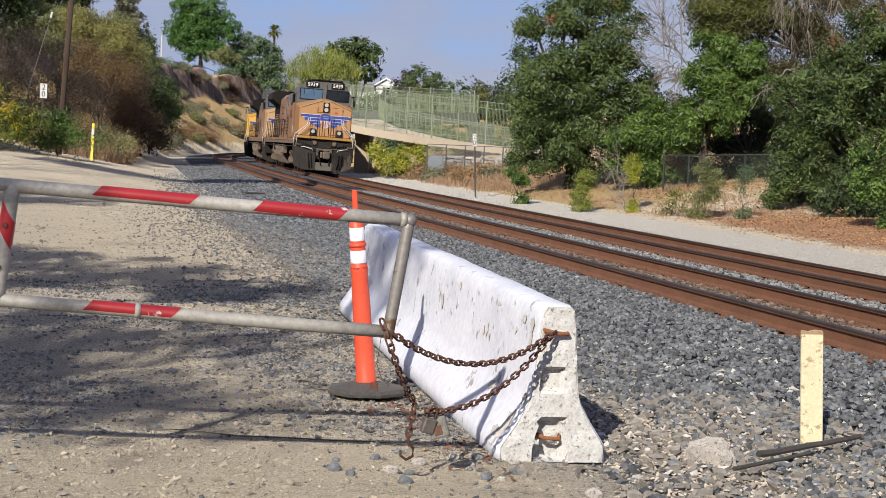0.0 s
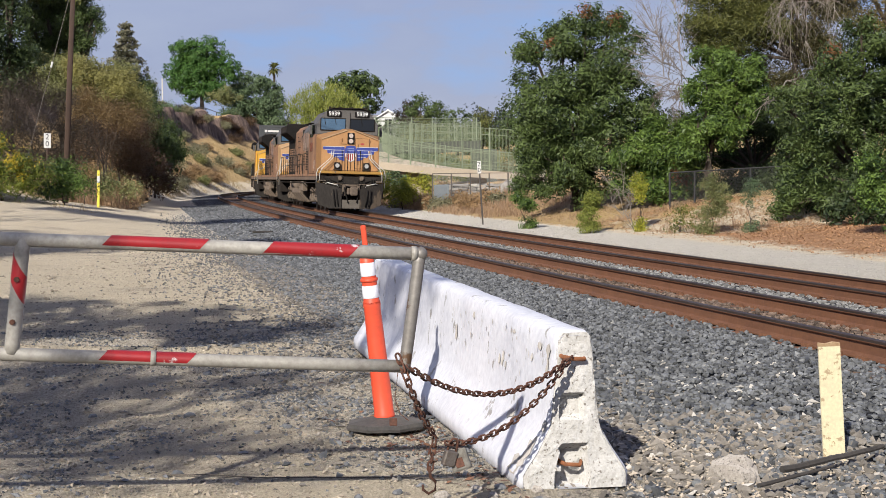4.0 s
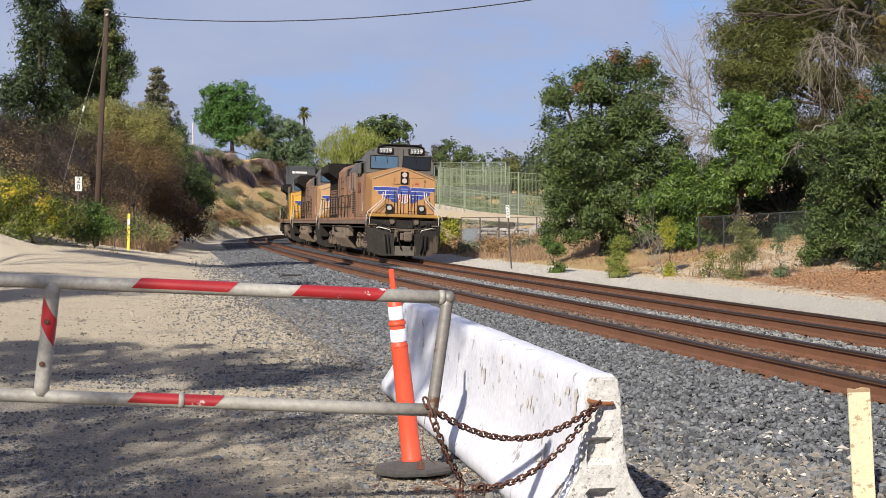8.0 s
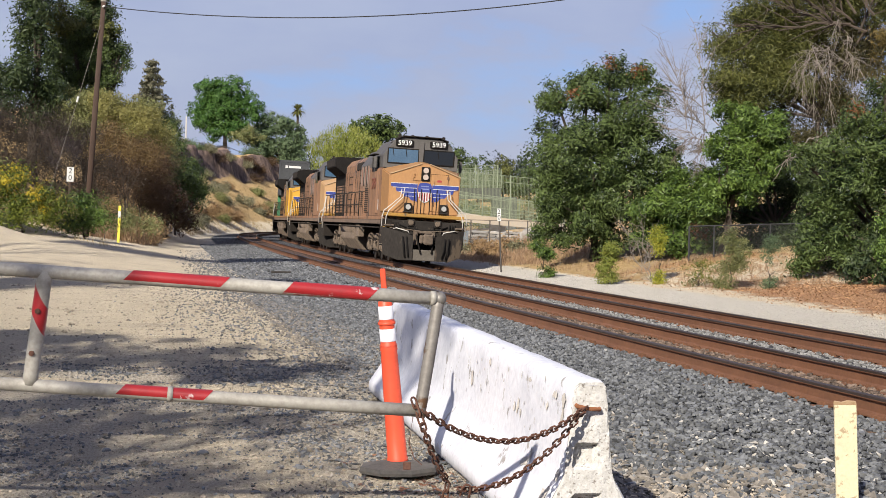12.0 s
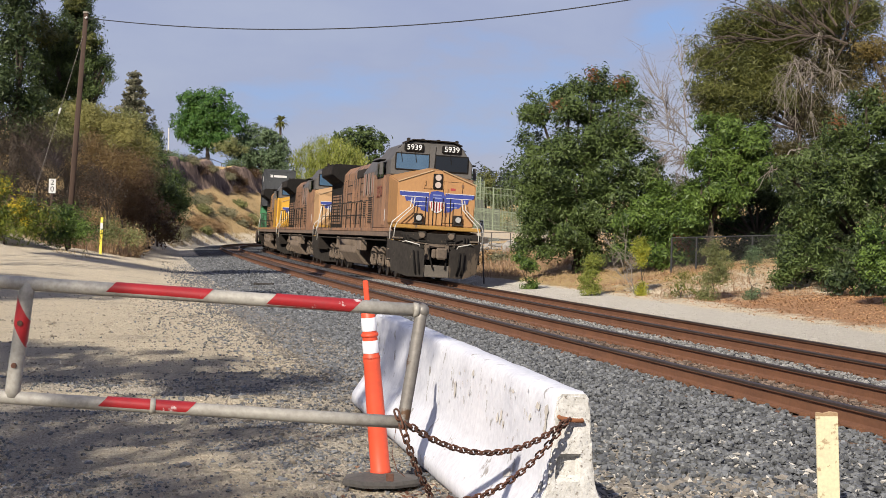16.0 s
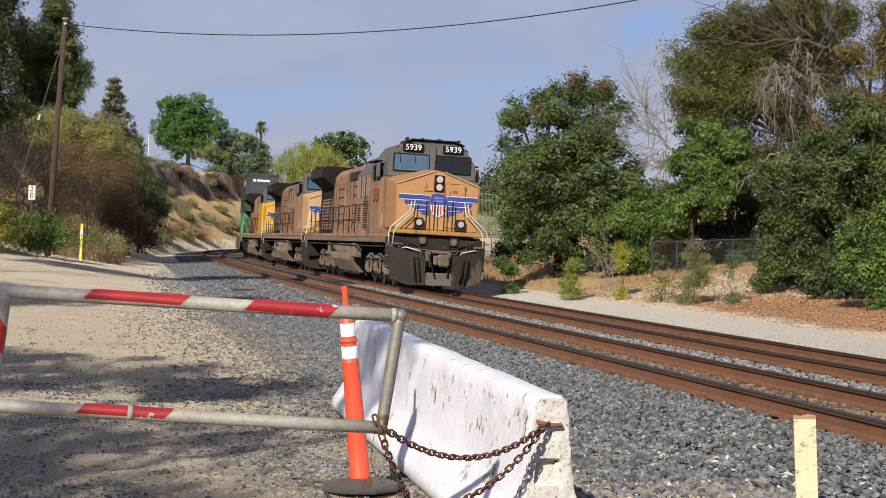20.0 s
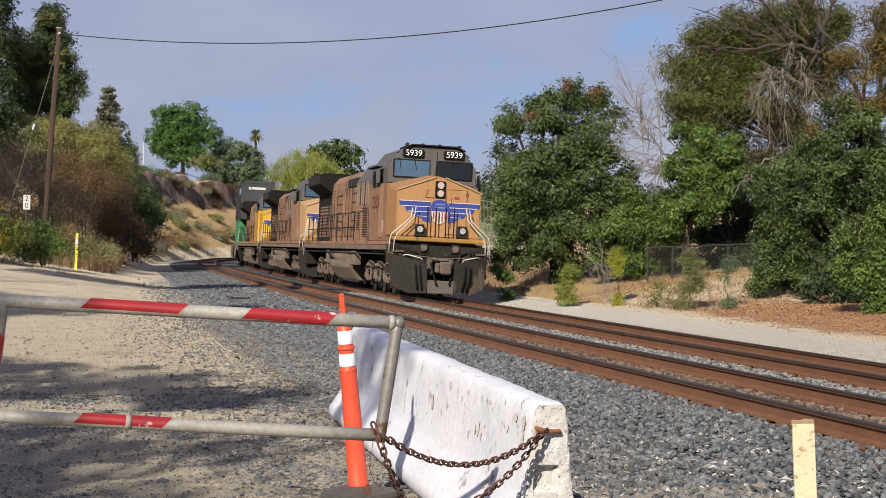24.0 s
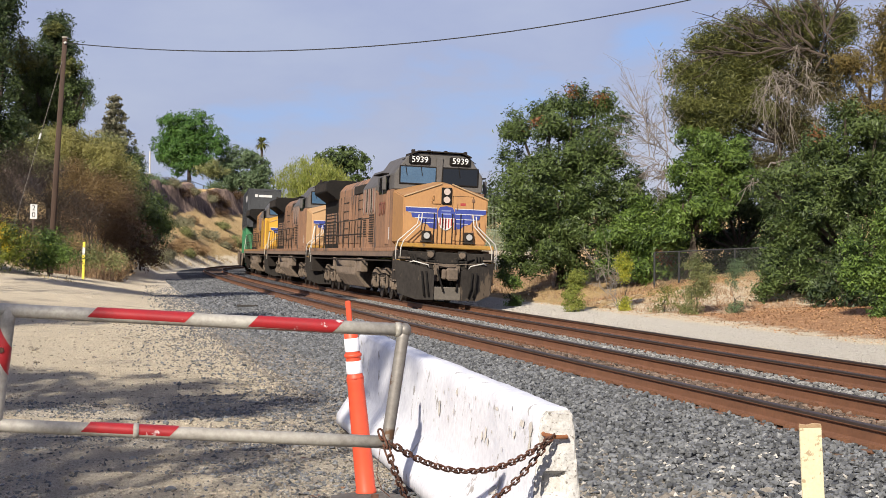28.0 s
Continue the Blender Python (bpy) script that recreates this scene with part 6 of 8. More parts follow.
def leaf_cloud(blobs, count, size, seed, droop=0.0, inner=0.34, clump=7, spread=0.2, flat=1.0, gap=5.6, slim=0.55):
    """Many small leaves in sprigs over the lumpy shells of some ellipsoids."""
    rng = np.random.default_rng(seed)
    B = np.array(blobs, float)
    far = B[:, 1].mean() > 40
    area = B[:, 3] * B[:, 4]
    per = np.maximum(1, (count / clump * area / area.sum())).astype(int)
    pts, outs = [], []
    for (x, y, z, rx, rz), k in zip(B, per):
        lobes = max(6, int(12 + 4 * rx))
        c = rng.normal(size=(lobes, 3))
        c /= np.linalg.norm(c, axis=1)[:, None]
        cr = rng.uniform(0.22, 0.42, lobes)
        which = rng.integers(0, lobes, k)
        d = rng.normal(size=(k, 3)) + c[which] * 0.9 + np.array([0, 0, 0.25])
        d /= np.linalg.norm(d, axis=1)[:, None]
        r = cr[which] * (1 - np.abs(rng.normal(0, 0.13, k)))
        q = c[which] * (0.98 - cr[which])[:, None] + d * r[:, None]
        ins = rng.random(k) < inner
        q = np.where(ins[:, None], q * rng.uniform(0.35, 0.8, (k, 1)), q)
        q /= np.maximum(1.0, np.linalg.norm(q, axis=1) / 0.97)[:, None]
        pts.append(np.array([x, y, z]) + q * np.array([rx, rx * flat, rz]))
        outs.append(d)
    P0, D = np.concatenate(pts), np.concatenate(outs)
    # gaps between the sprays of leaves
    hole = np.sin(P0[:, 0] * gap + seed) + np.sin(P0[:, 1] * gap * 0.9 + 2.1 * np.sin(P0[:, 2] * gap * 0.6)) + np.sin(P0[:, 2] * gap * 1.15 + 1.9 * np.sin(P0[:, 0] * gap * 0.7))
    if B[:, 3].max() > 0.8:
        P0, D = P0[hole > -0.7], D[hole > -0.7]
    P = np.repeat(P0, clump, 0) + rng.normal(0, spread, (len(P0) * clump, 3)) * np.array([1, 1, 0.8])
    P[:, 2] -= droop * rng.random(len(P))
    D = np.repeat(D, clump, 0)
    n = len(P)
    nor = D * 1.0 + rng.normal(0, 0.45, (n, 3)) + np.array([0, 0, 0.3])
    nor /= np.linalg.norm(nor, axis=1)[:, None]
    t = np.cross(nor, rng.normal(size=(n, 3)))
    t /= np.maximum(np.linalg.norm(t, axis=1)[:, None], 1e-6)
    if droop:
        t = t * 0.5 + np.array([0, 0, -1.0])
        t /= np.linalg.norm(t, axis=1)[:, None]
    b = np.cross(nor, t)
    s = size * rng.uniform(0.6, 1.3, n)[:, None] * (1.3 if far else 1.0)
    wid = slim if not droop else 0.28
    bend = nor * s * 0.12
    V = np.stack([P - t * s * 0.6, P + b * s * wid * 0.6 + bend, P + t * s * 0.6, P - b * s * wid * 0.6 + bend], 1).reshape(-1, 3)
    if far:
        V = V.reshape(-1, 4, 3)[:, :3].reshape(-1, 3)
        return V, np.arange(n * 3).reshape(-1, 3)
    return V, np.arange(n * 4).reshape(-1, 4)


def grow(name, label, cat, blobs, count, size, leaf, seed, f=1.0, stem=0.16, group="", droop=0.0, extra=None, spread=0.2, inner=0.34, limbs=True, root=None, bark=None, slim=0.55, up=0.35):
    """A tree or bush: root flare, tapered trunk and limbs to each mass of leaves, and the leaves."""
    B = [tuple(np.append(EYE + (np.array(b[:3]) - EYE) * f, np.array(b[3:]) * f)) for b in blobs]
    cx = float(np.mean([b[0] for b in B])) if root is None else root[0]
    cy = float(np.mean([b[1] for b in B])) if root is None else root[1]
    base = gz(cx, cy)
    t = thing(name, label, cat, Matrix.Translation((cx, cy, base)), group)
    off = Vector((-cx, -cy, -base))
    rng = random.Random(seed)
    low = min(b[2] for b in B)
    fork = Vector((cx, cy, max(base + 0.3, min(base + up * (max(b[2] for b in B) - base), low + 0.5 + 5 * max(0.0, up - 0.35)))))
    bm = bmesh.new()
    pts = [Vector((cx, cy, base - 0.2)), Vector((cx, cy, base + 0.15)), Vector((cx, cy, base)).lerp(fork, 0.6) + Vector((rng.uniform(-.1, .1), 0, 0)), fork]
    bmv = [p + off for p in pts]
    tube(bm, bmv, stem * 1.5, 9, stem * 0.75)
    part("trunk", bm, bark or M_BARK, t, smooth=True)
    if limbs:
        for b in B:
            e = Vector(b[:3])
            mid = fork.lerp(e, 0.5) + Vector((rng.uniform(-.2, .2), rng.uniform(-.2, .2), rng.uniform(0, 0.3)))
            bm = bmesh.new()
            tube(bm, [fork + off, mid + off, e + off, e + off + Vector((0, 0, b[4] * 0.5))], stem * 0.55, 6, stem * 0.1)
            part("limb", bm, bark or M_BARK, t, smooth=True)
    V, F = leaf_cloud(B, count, size, seed, droop, inner, 7, spread, slim=slim)
    V = V + np.array(off)
    part("crown", mesh_from("crown", V, F, leaf), leaf, t)
    for mat, bl, n, sz in (extra or ()):
        B2 = [tuple(np.append(EYE + (np.array(b[:3]) - EYE) * f, np.array(b[3:]) * f)) for b in bl]
        V, F = leaf_cloud(B2, n, sz, seed + 7, 0, 0.1, 7, 0.12)
        # besides dead leaves, olive ones that carry a sunlit top in their colour
        _pn = "blossom" if mat is L_BLOOM else "dead_leaves"
        part(_pn, mesh_from(_pn, V + np.array(off), F, mat), mat, t, "yellow blossom" if mat is L_BLOOM else "leaves of a second colour, dead or sunlit")
    return t


def twigs(name, label, root, ends, count, seed, mat=M_TWIG, thick=0.02, droop=0.0, arch=0.0):
    """A bare crown of forking twigs that spring from root towards ends."""
    t = thing(name, label, "branch", Matrix.Translation(root))
    rng = random.Random(seed)
    root = Vector(root)
    for e in ends:
        e = Vector(e)
        bm = bmesh.new()
        side = [0.0]
        p0 = (e - root) * rng.uniform(0.0, 0.35) + Vector((rng.uniform(-.7, .7), rng.uniform(-.5, .5), rng.uniform(-.5, .5))) * min(1.0, (e - root).length / 3)
        p1 = e - root
        n = 6
        main = [p0.lerp(p1, i / n) + Vector((0, 0, arch * 4 * (i / n) * (1 - i / n))) + Vector((rng.uniform(-.12, .12), rng.uniform(-.12, .12), rng.uniform(-.1, .1))) * (i > 0) - Vector((0, 0, droop * (i / n) ** 2)) for i in range(n + 1)]
        tube(bm, main, thick, 5, thick * 0.3, cap=False)
        for k in range(count):
            i = rng.randrange(1, n)
            a = main[i]
            dirn = (main[i + 1] - main[i]).normalized()
            w = Vector((rng.uniform(-1, 1), rng.uniform(-1, 1), rng.uniform(-.9, .9) - droop)) * 0.75 + dirn
            ln = rng.uniform(0.35, 1.1) * (p1.length / 3)
            b = a + w.normalized() * ln
            c = b + (w + Vector((rng.uniform(-.6, .6), rng.uniform(-.6, .6), rng.uniform(-.6, .4) - droop))).normalized() * ln * 0.6
            tube(bm, [a, b, c], thick * 0.45, 4, thick * 0.15, cap=False)
            for _ in range(2):
                q = b + Vector((rng.uniform(-1, 1), rng.uniform(-1, 1), rng.uniform(-1, .6) - droop)) * ln * 0.45
                tube(bm, [b, q], thick * 0.25, 3, thick * 0.1, cap=False)
        part("branch", bm, mat, t)
    return t


# beyond the tracks, on the bank
grow("oak_tree", "dense dark green oak with a few rusty leaves", "tree", [(5.0, 58, 7.2, 0.93, 0.85), (5.8, 58, 6.9, 1.08, 0.93), (3.0, 58, 6.3, 0.93, 0.74), (4.1, 58, 6.2, 1.39, 1.08), (5.9, 57.4, 5.7, 1.38, 1.22), (2.8, 58, 4.3, 0.96, 1.31), (4.3, 57.4, 4.2, 1.68, 1.45), (6.1, 57, 4.2, 1.44, 1.29), (2.7, 58, 2.5, 0.9, 1.16), (4.1, 57.4, 2.2, 1.45, 1.15), (5.8, 57, 2.8, 1.67, 1.29), (3.2, 58, 1.4, 0.96, 0.74), (5.0, 58, 1.1, 1.08, 0.74), (7.1, 58, 3.7, 1.01, 1.01), (6.8, 58, 6.4, 0.46, 0.56), (4.6, 59.6, 5.0, 2.0, 2.2), (4.6, 59.4, 2.6, 2.2, 1.9)],
     115000, 0.112, L_OAK, 11, spread=0.13, root=(4.6, 58.6), extra=[(L_RUSTY, [(3.55, 57.1, 6.35, 0.28, 0.14), (5.0, 57.2, 7.55, 0.26, 0.22), (5.9, 57.1, 7.25, 0.22, 0.2)], 260, 0.10)])
grow("oak_tree", "smaller green oak leaning beside the big one", "tree", [(6.5, 55.5, 2.3, 0.92, 0.89), (7.4, 55.5, 2.2, 0.86, 0.81), (6.3, 55.5, 1.4, 0.67, 0.59), (7.9, 55.5, 3.1, 0.71, 0.71), (7.1, 55.5, 3.0, 0.81, 0.67), (7.2, 56.4, 2.2, 1.1, 1.0), (7.9, 55.2, 1.8, 0.6, 0.7), (7.1, 55.2, 1.2, 0.75, 0.6), (8.2, 55.4, 1.2, 0.4, 0.6)], 40000, 0.11, L_BRIGHT, 12, spread=0.12, extra=[(L_RUSTY, [(8.0, 54.9, 1.6, 0.25, 0.35)], 200, 0.1)])
grow("green_tree", "bright green leafy tree behind the fence", "tree", [(8.9, 53.5, 5.4, 0.88, 0.6), (9.9, 53.5, 5.0, 0.88, 0.71), (8.7, 53.5, 4.4, 0.74, 0.68), (9.8, 53.5, 4.1, 1.0, 0.68), (8.4, 53.5, 3.2, 0.86, 0.71), (9.4, 53.5, 3.0, 0.78, 0.54), (10.4, 53.5, 4.5, 0.57, 0.57), (8.0, 53.5, 2.2, 0.64, 0.57), (9.3, 54.3, 4.2, 1.2, 1.3), (8.7, 54.4, 2.9, 0.8, 0.7)], 50000, 0.108, L_BRIGHT, 13, spread=0.12, root=(8.9, 54.2))
grow("pine_tree", "tall thin-crowned olive pine above the oaks", "tree", [(8.6, 56, 8.1, 0.57, 0.48), (8.4, 56, 8.6, 0.33, 0.33), (9.5, 56, 9.3, 0.57, 0.57), (9.0, 56, 7.1, 0.87, 0.69), (10.1, 56, 7.6, 0.99, 0.84), (10.2, 56, 6.5, 0.87, 0.54), (11.3, 56.5, 8.1, 0.87, 0.93), (10.8, 56, 9.7, 0.69, 0.54), (12.3, 56.8, 9.0, 0.93, 0.72), (12.0, 56, 10.2, 0.75, 0.45), (14.4, 56, 9.7, 0.75, 0.75), (9.6, 56.3, 8.4, 0.9, 0.8), (10.3, 56.4, 8.7, 0.9, 0.9), (11.6, 56.6, 7.2, 0.9, 0.8), (11.4, 56.5, 9.0, 0.9, 0.8), (13.3, 56.6, 10.0, 0.9, 0.8), (9.3, 56.4, 6.2, 0.7, 0.6)], 92000, 0.125, L_PINE, 14, stem=0.11, spread=0.2, inner=0.3, slim=0.26, root=(12.6, 57.5), up=0.5)
# rear pine mass, shaded by its needle colour
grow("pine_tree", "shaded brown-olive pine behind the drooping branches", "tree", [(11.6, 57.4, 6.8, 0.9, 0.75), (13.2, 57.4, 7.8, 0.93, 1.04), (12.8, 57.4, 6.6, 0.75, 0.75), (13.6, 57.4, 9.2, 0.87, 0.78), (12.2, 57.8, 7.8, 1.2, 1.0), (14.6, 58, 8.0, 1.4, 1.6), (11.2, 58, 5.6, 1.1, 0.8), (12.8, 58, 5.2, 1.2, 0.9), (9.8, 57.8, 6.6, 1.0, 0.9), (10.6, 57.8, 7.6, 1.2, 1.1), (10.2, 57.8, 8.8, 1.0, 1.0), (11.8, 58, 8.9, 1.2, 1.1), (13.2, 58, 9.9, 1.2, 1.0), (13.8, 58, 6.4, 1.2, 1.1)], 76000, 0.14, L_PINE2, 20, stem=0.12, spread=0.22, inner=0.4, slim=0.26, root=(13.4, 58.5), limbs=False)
grow("pine_tree", "pine with rusty brown needles at the bank", "tree", [(13.9, 50, 7.5, 0.73, 0.83), (14.2, 50, 8.8, 0.67, 1.0), (13.2, 50, 6.4, 0.64, 0.51), (13.1, 50, 7.7, 0.56, 0.64), (14.7, 50, 7.3, 0.67, 1.07), (14.5, 50, 6.4, 0.67, 0.53), (15.5, 50.0, 8.5, 1.3, 1.5)], 32000, 0.11, L_ORANGE, 15, spread=0.15, slim=0.3, up=0.6)
grow("oak_tree", "broad dark oak whose boughs reach the ground", "tree", [(12.0, 46, 5.5, 0.86, 0.67), (12.9, 46, 5.0, 0.8, 0.92), (11.2, 46, 4.8, 0.74, 0.59), (10.5, 46, 4.0, 0.86, 0.56), (9.7, 46, 3.6, 0.59, 0.44), (11.7, 46, 3.8, 1.04, 0.71), (12.8, 46, 3.6, 0.86, 0.92), (10.9, 46, 2.8, 0.92, 0.67), (10.1, 46, 2.1, 0.76, 0.67), (9.9, 46, 1.2, 0.52, 0.64), (10.9, 46, 1.5, 0.92, 0.74), (12.1, 46, 2.7, 0.95, 0.65), (13.3, 46, 2.3, 0.6, 0.86), (13.8, 46, 4.1, 0.98, 1.47), (13.9, 46, 2.2, 0.74, 0.98), (12.0, 47.2, 3.4, 1.8, 1.8), (12.6, 47.4, 4.6, 1.4, 1.3), (10.1, 45.6, 0.75, 0.5, 0.5), (10.8, 45.4, 0.8, 0.55, 0.45), (9.7, 45.8, 0.6, 0.4, 0.4), (14.8, 46.5, 4.5, 1.6, 2.2)], 96000, 0.098, L_OAK, 16, spread=0.11, root=(12.9, 48.4), extra=[(L_RUSTY, [(11.0, 45.3, 5.1, 0.2, 0.24)], 70, 0.09)])
# dark leaves added to fill the hollow, its deep shade put into their colour
grow("bush", "dark leaf filler standing in for shade under the oak", "bush", [(11.6, 47.4, 1.0, 0.9, 0.9), (12.5, 47.0, 1.1, 0.9, 1.0), (13.4, 46.6, 1.0, 0.9, 0.9), (12.0, 46.6, 0.6, 0.7, 0.5), (10.8, 47.6, 1.2, 0.9, 0.9), (12.4, 44.6, 0.6, 0.6, 0.5), (13.2, 44.2, 0.8, 0.7, 0.7), (11.2, 43.2, 0.55, 0.5, 0.45), (11.8, 42.6, 0.6, 0.5, 0.5), (10.9, 44.0, 0.55, 0.35, 0.35), (11.3, 43.6, 1.0, 0.6, 0.4)], 28000, 0.11, L_DARK, 18, stem=0.05, spread=0.12)
# dark mass added to block the bright ground beyond the fence
grow("bush", "added dark leaf mass beyond the fence", "bush", [(8.6, 62, 2.0, 1.2, 1.3), (10.2, 62, 2.1, 1.3, 1.4), (11.8, 61.5, 2.2, 1.3, 1.4), (13.4, 61, 2.3, 1.3, 1.4), (15.0, 60.5, 2.4, 1.3, 1.4), (12.6, 62, 3.6, 1.6, 1.2)], 26000, 0.13, L_DARK, 29, stem=0.06, spread=0.15)
grow("oak_tree", "low green oak boughs over the leaf litter", "tree", [(11.7, 41.5, 1.1, 0.72, 0.55), (11.3, 41.5, 1.7, 0.61, 0.44), (12.0, 41.5, 0.6, 0.55, 0.5), (12.2, 41.5, 1.5, 0.55, 0.66), (12.6, 41.6, 2.4, 0.9, 0.8), (12.9, 41.8, 1.0, 0.8, 0.8), (11.7, 41.5, 0.3, 0.48, 0.4), (11.3, 41.5, 0.75, 0.5, 0.38), (11.1, 41.5, 1.15, 0.38, 0.38), (12.0, 41.5, 0.0, 0.4, 0.3), (12.6, 41.5, 0.1, 0.5, 0.4)], 30000, 0.075, L_BRIGHT, 17, f=0.89, spread=0.1, root=(11.3, 37.6))
# shaded void above the fence, darkened by leaf colour as well
grow("oak_tree", "oak coloured dark for deep shade behind the fence", "tree", [(11.0, 58, 3.6, 0.93, 0.77), (12.0, 58, 3.3, 0.93, 0.93), (11.5, 59, 2.2, 0.87, 0.6), (12.6, 57, 3.3, 0.76, 0.91), (10.2, 59, 2.4, 0.9, 0.7), (13.6, 57, 2.6, 1.0, 1.3), (10.4, 58.5, 4.4, 1.0, 0.7), (9.1, 58.8, 2.5, 0.9, 0.7), (12.4, 58, 2.0, 0.8, 0.7), (9.6, 58.8, 3.3, 1.0, 0.8), (10.0, 56.4, 1.2, 0.7, 0.45), (10.8, 56.2, 1.4, 0.7, 0.6), (11.8, 56, 1.5, 0.7, 0.7)], 40000, 0.11, L_DARK, 19, stem=0.12, spread=0.15)
twigs("dead_branches", "bare grey branches between the oak crowns", (8.4, 55.5, 4.4), [(6.5, 55.5, 7.9), (6.8, 55.8, 7.0), (7.9, 55.5, 8.6), (6.3, 55.5, 6.1), (6.6, 55.5, 5.2), (7.2, 55.2, 7.4), (7.4, 55.2, 6.4), (7.0, 55, 4.8), (7.4, 54.9, 4.3), (7.8, 55.0, 5.6)], 20, 21, thick=0.022)
twigs("dry_brush", "grey-brown dead twigs hanging beside the oak", (8.0, 55.0, 4.9), [(7.0, 54.8, 4.2), (7.6, 54.7, 3.7), (7.2, 54.7, 4.6), (8.1, 54.8, 4.0), (7.8, 54.6, 4.4)], 22, 26, mat=surface("grey-brown dead twigs", (0.22, 0.175, 0.145), (0.12, 0.095, 0.08), 0.9), thick=0.016, droop=0.3)
twigs("dead_branches", "drooping pale dead branches in the pine", (12.2, 54.0, 8.4), [(11.4, 53, 5.4), (11.0, 53, 5.9), (12.0, 52.8, 5.5), (11.9, 52.6, 6.9)], 20, 22, thick=0.014, droop=0.4, arch=0.8)
twigs("dead_branches", "thin pale dead branches spreading from the pine", (12.9, 54.2, 8.0), [(10.5, 53.2, 7.3), (10.8, 53, 6.7), (12.9, 52.8, 5.8), (13.1, 53, 6.6), (12.4, 52.8, 7.6)], 20, 27, thick=0.013, droop=0.3, arch=0.5)
twigs("dead_branches", "bare dark limbs at the pine's top", (13.5, 55.0, 8.6), [(11.0, 55, 11.0), (12.0, 54.6, 11.6), (14.6, 54.8, 12.0), (10.0, 54.5, 9.6), (12.8, 54.6, 11.2), (9.4, 54.8, 8.6), (11.2, 54.8, 9.9)], 16, 23, mat=M_BARK, thick=0.05)
twigs("dead_branches", "crooked grey bough low in the green tree", (10.8, 51.0, 4.6), [(9.8, 50.4, 3.5), (10.2, 50.4, 4.0), (11.2, 50.2, 4.4)], 7, 24, thick=0.026)

for _b, _n, _l, _lab, _sz in (([(4.2, 47.0, 0.75, 0.32, 0.36), (4.1, 47.0, 0.4, 0.3, 0.22)], 3600, L_WILLOW, "small bright green bush at the path edge", 0.055), ([(2.2, 52.0, 0.8, 0.42, 0.32), (2.5, 52.0, 0.6, 0.3, 0.22)], 2600, L_BRIGHT, "low green bush in the dry grass", 0.06),
                              ([(5.5, 46.0, 1.35, 0.26, 0.3), (5.55, 46.0, 1.0, 0.16, 0.2)], 3000, L_MUSTARD, "thin shrub with yellow flower heads", 0.05), ([(7.2, 43.0, 1.3, 0.42, 0.32), (7.3, 43.0, 0.8, 0.5, 0.4), (7.0, 43.0, 0.5, 0.3, 0.28)], 3600, L_WBRUSH, "dusty grey-green sapling by the fence", 0.055),
                              ([(8.2, 43.0, 1.0, 0.3, 0.5)], 1400, L_GREY, "soft grey-green weed on the bank", 0.05), ([(6.4, 44.0, 0.5, 0.5, 0.2)], 800, L_FENNEL, "low yellowish weeds in the litter", 0.05)):
    _b = _b + [(_b[-1][0], _b[-1][1], gz(_b[-1][0], _b[-1][1]) + 0.16, _b[-1][3] * 1.05, 0.24)]
    grow("bush", _lab, "bush", _b, int(_n * 1.3), _sz, _l, int(_b[0][0] * 100), stem=0.02, spread=0.07, group="bushes on the bank")
twigs("dry_brush", "tangle of dry grey brush under the oak", (5.2, 47.5, gz(5.2, 47.5)), [(4.7, 47.4, 1.6), (5.1, 47.3, 1.75), (5.6, 47.4, 1.5), (5.4, 47.2, 1.2), (4.8, 47.2, 1.1)], 16, 25, thick=0.012)

# left hillside, nearest first
grow("fennel_bush", "tall yellow-flowering bush beside the dirt road", "bush", [(-17.9, 60.0, 2.6, 1.0, 0.8), (-17.0, 60.0, 2.0, 0.9, 0.8), (-18.4, 60.0, 1.7, 0.9, 0.9), (-16.2, 60.0, 1.8, 0.8, 0.7), (-17.3, 60.0, 1.4, 1.3, 0.5)], 15000, 0.10, L_FENNEL, 31, stem=0.04, extra=[(L_BLOOM, [(-17.9, 59.6, 2.9, 0.9, 0.6), (-17.0, 59.6, 2.3, 0.8, 0.6), (-18.6, 59.6, 2.4, 0.8, 0.6), (-16.3, 59.6, 2.1, 0.7, 0.5)], 2200, 0.085)])
grow("bush", "round dark green bush at the foot of the pole", "bush", [(-15.7, 62.0, 1.7, 0.8, 0.8), (-15.2, 62.0, 2.0, 0.6, 0.5), (-16.1, 62.0, 1.2, 0.9, 0.5), (-14.8, 62.0, 1.3, 0.7, 0.5)], 12000, 0.085, L_BRIGHT, 32, stem=0.04)
grow("bush", "yellow-green weeds beside the yellow marker", "bush", [(-15.4, 69.0, 1.3, 0.6, 0.5), (-14.4, 69.0, 1.2, 0.6, 0.4), (-18.6, 67.0, 1.7, 0.7, 0.6)], 4000, 0.08, L_WBRUSH, 33, stem=0.02)
grow("brush", "brown leafless brush on the hillside", "bush", [(-20.2, 74.0, 5.2, 1.9, 1.6), (-18.6, 74.0, 4.4, 1.9, 1.6), (-21.3, 74.0, 3.6, 1.9, 1.6), (-19.2, 74.0, 2.8, 1.9, 1.1), (-17.3, 74.0, 3.3, 1.5, 1.2), (-22.5, 74.0, 5.5, 2.0, 1.6)], 70000, 0.06, L_BROWN, 34, stem=0.06, inner=0.5, spread=0.3)
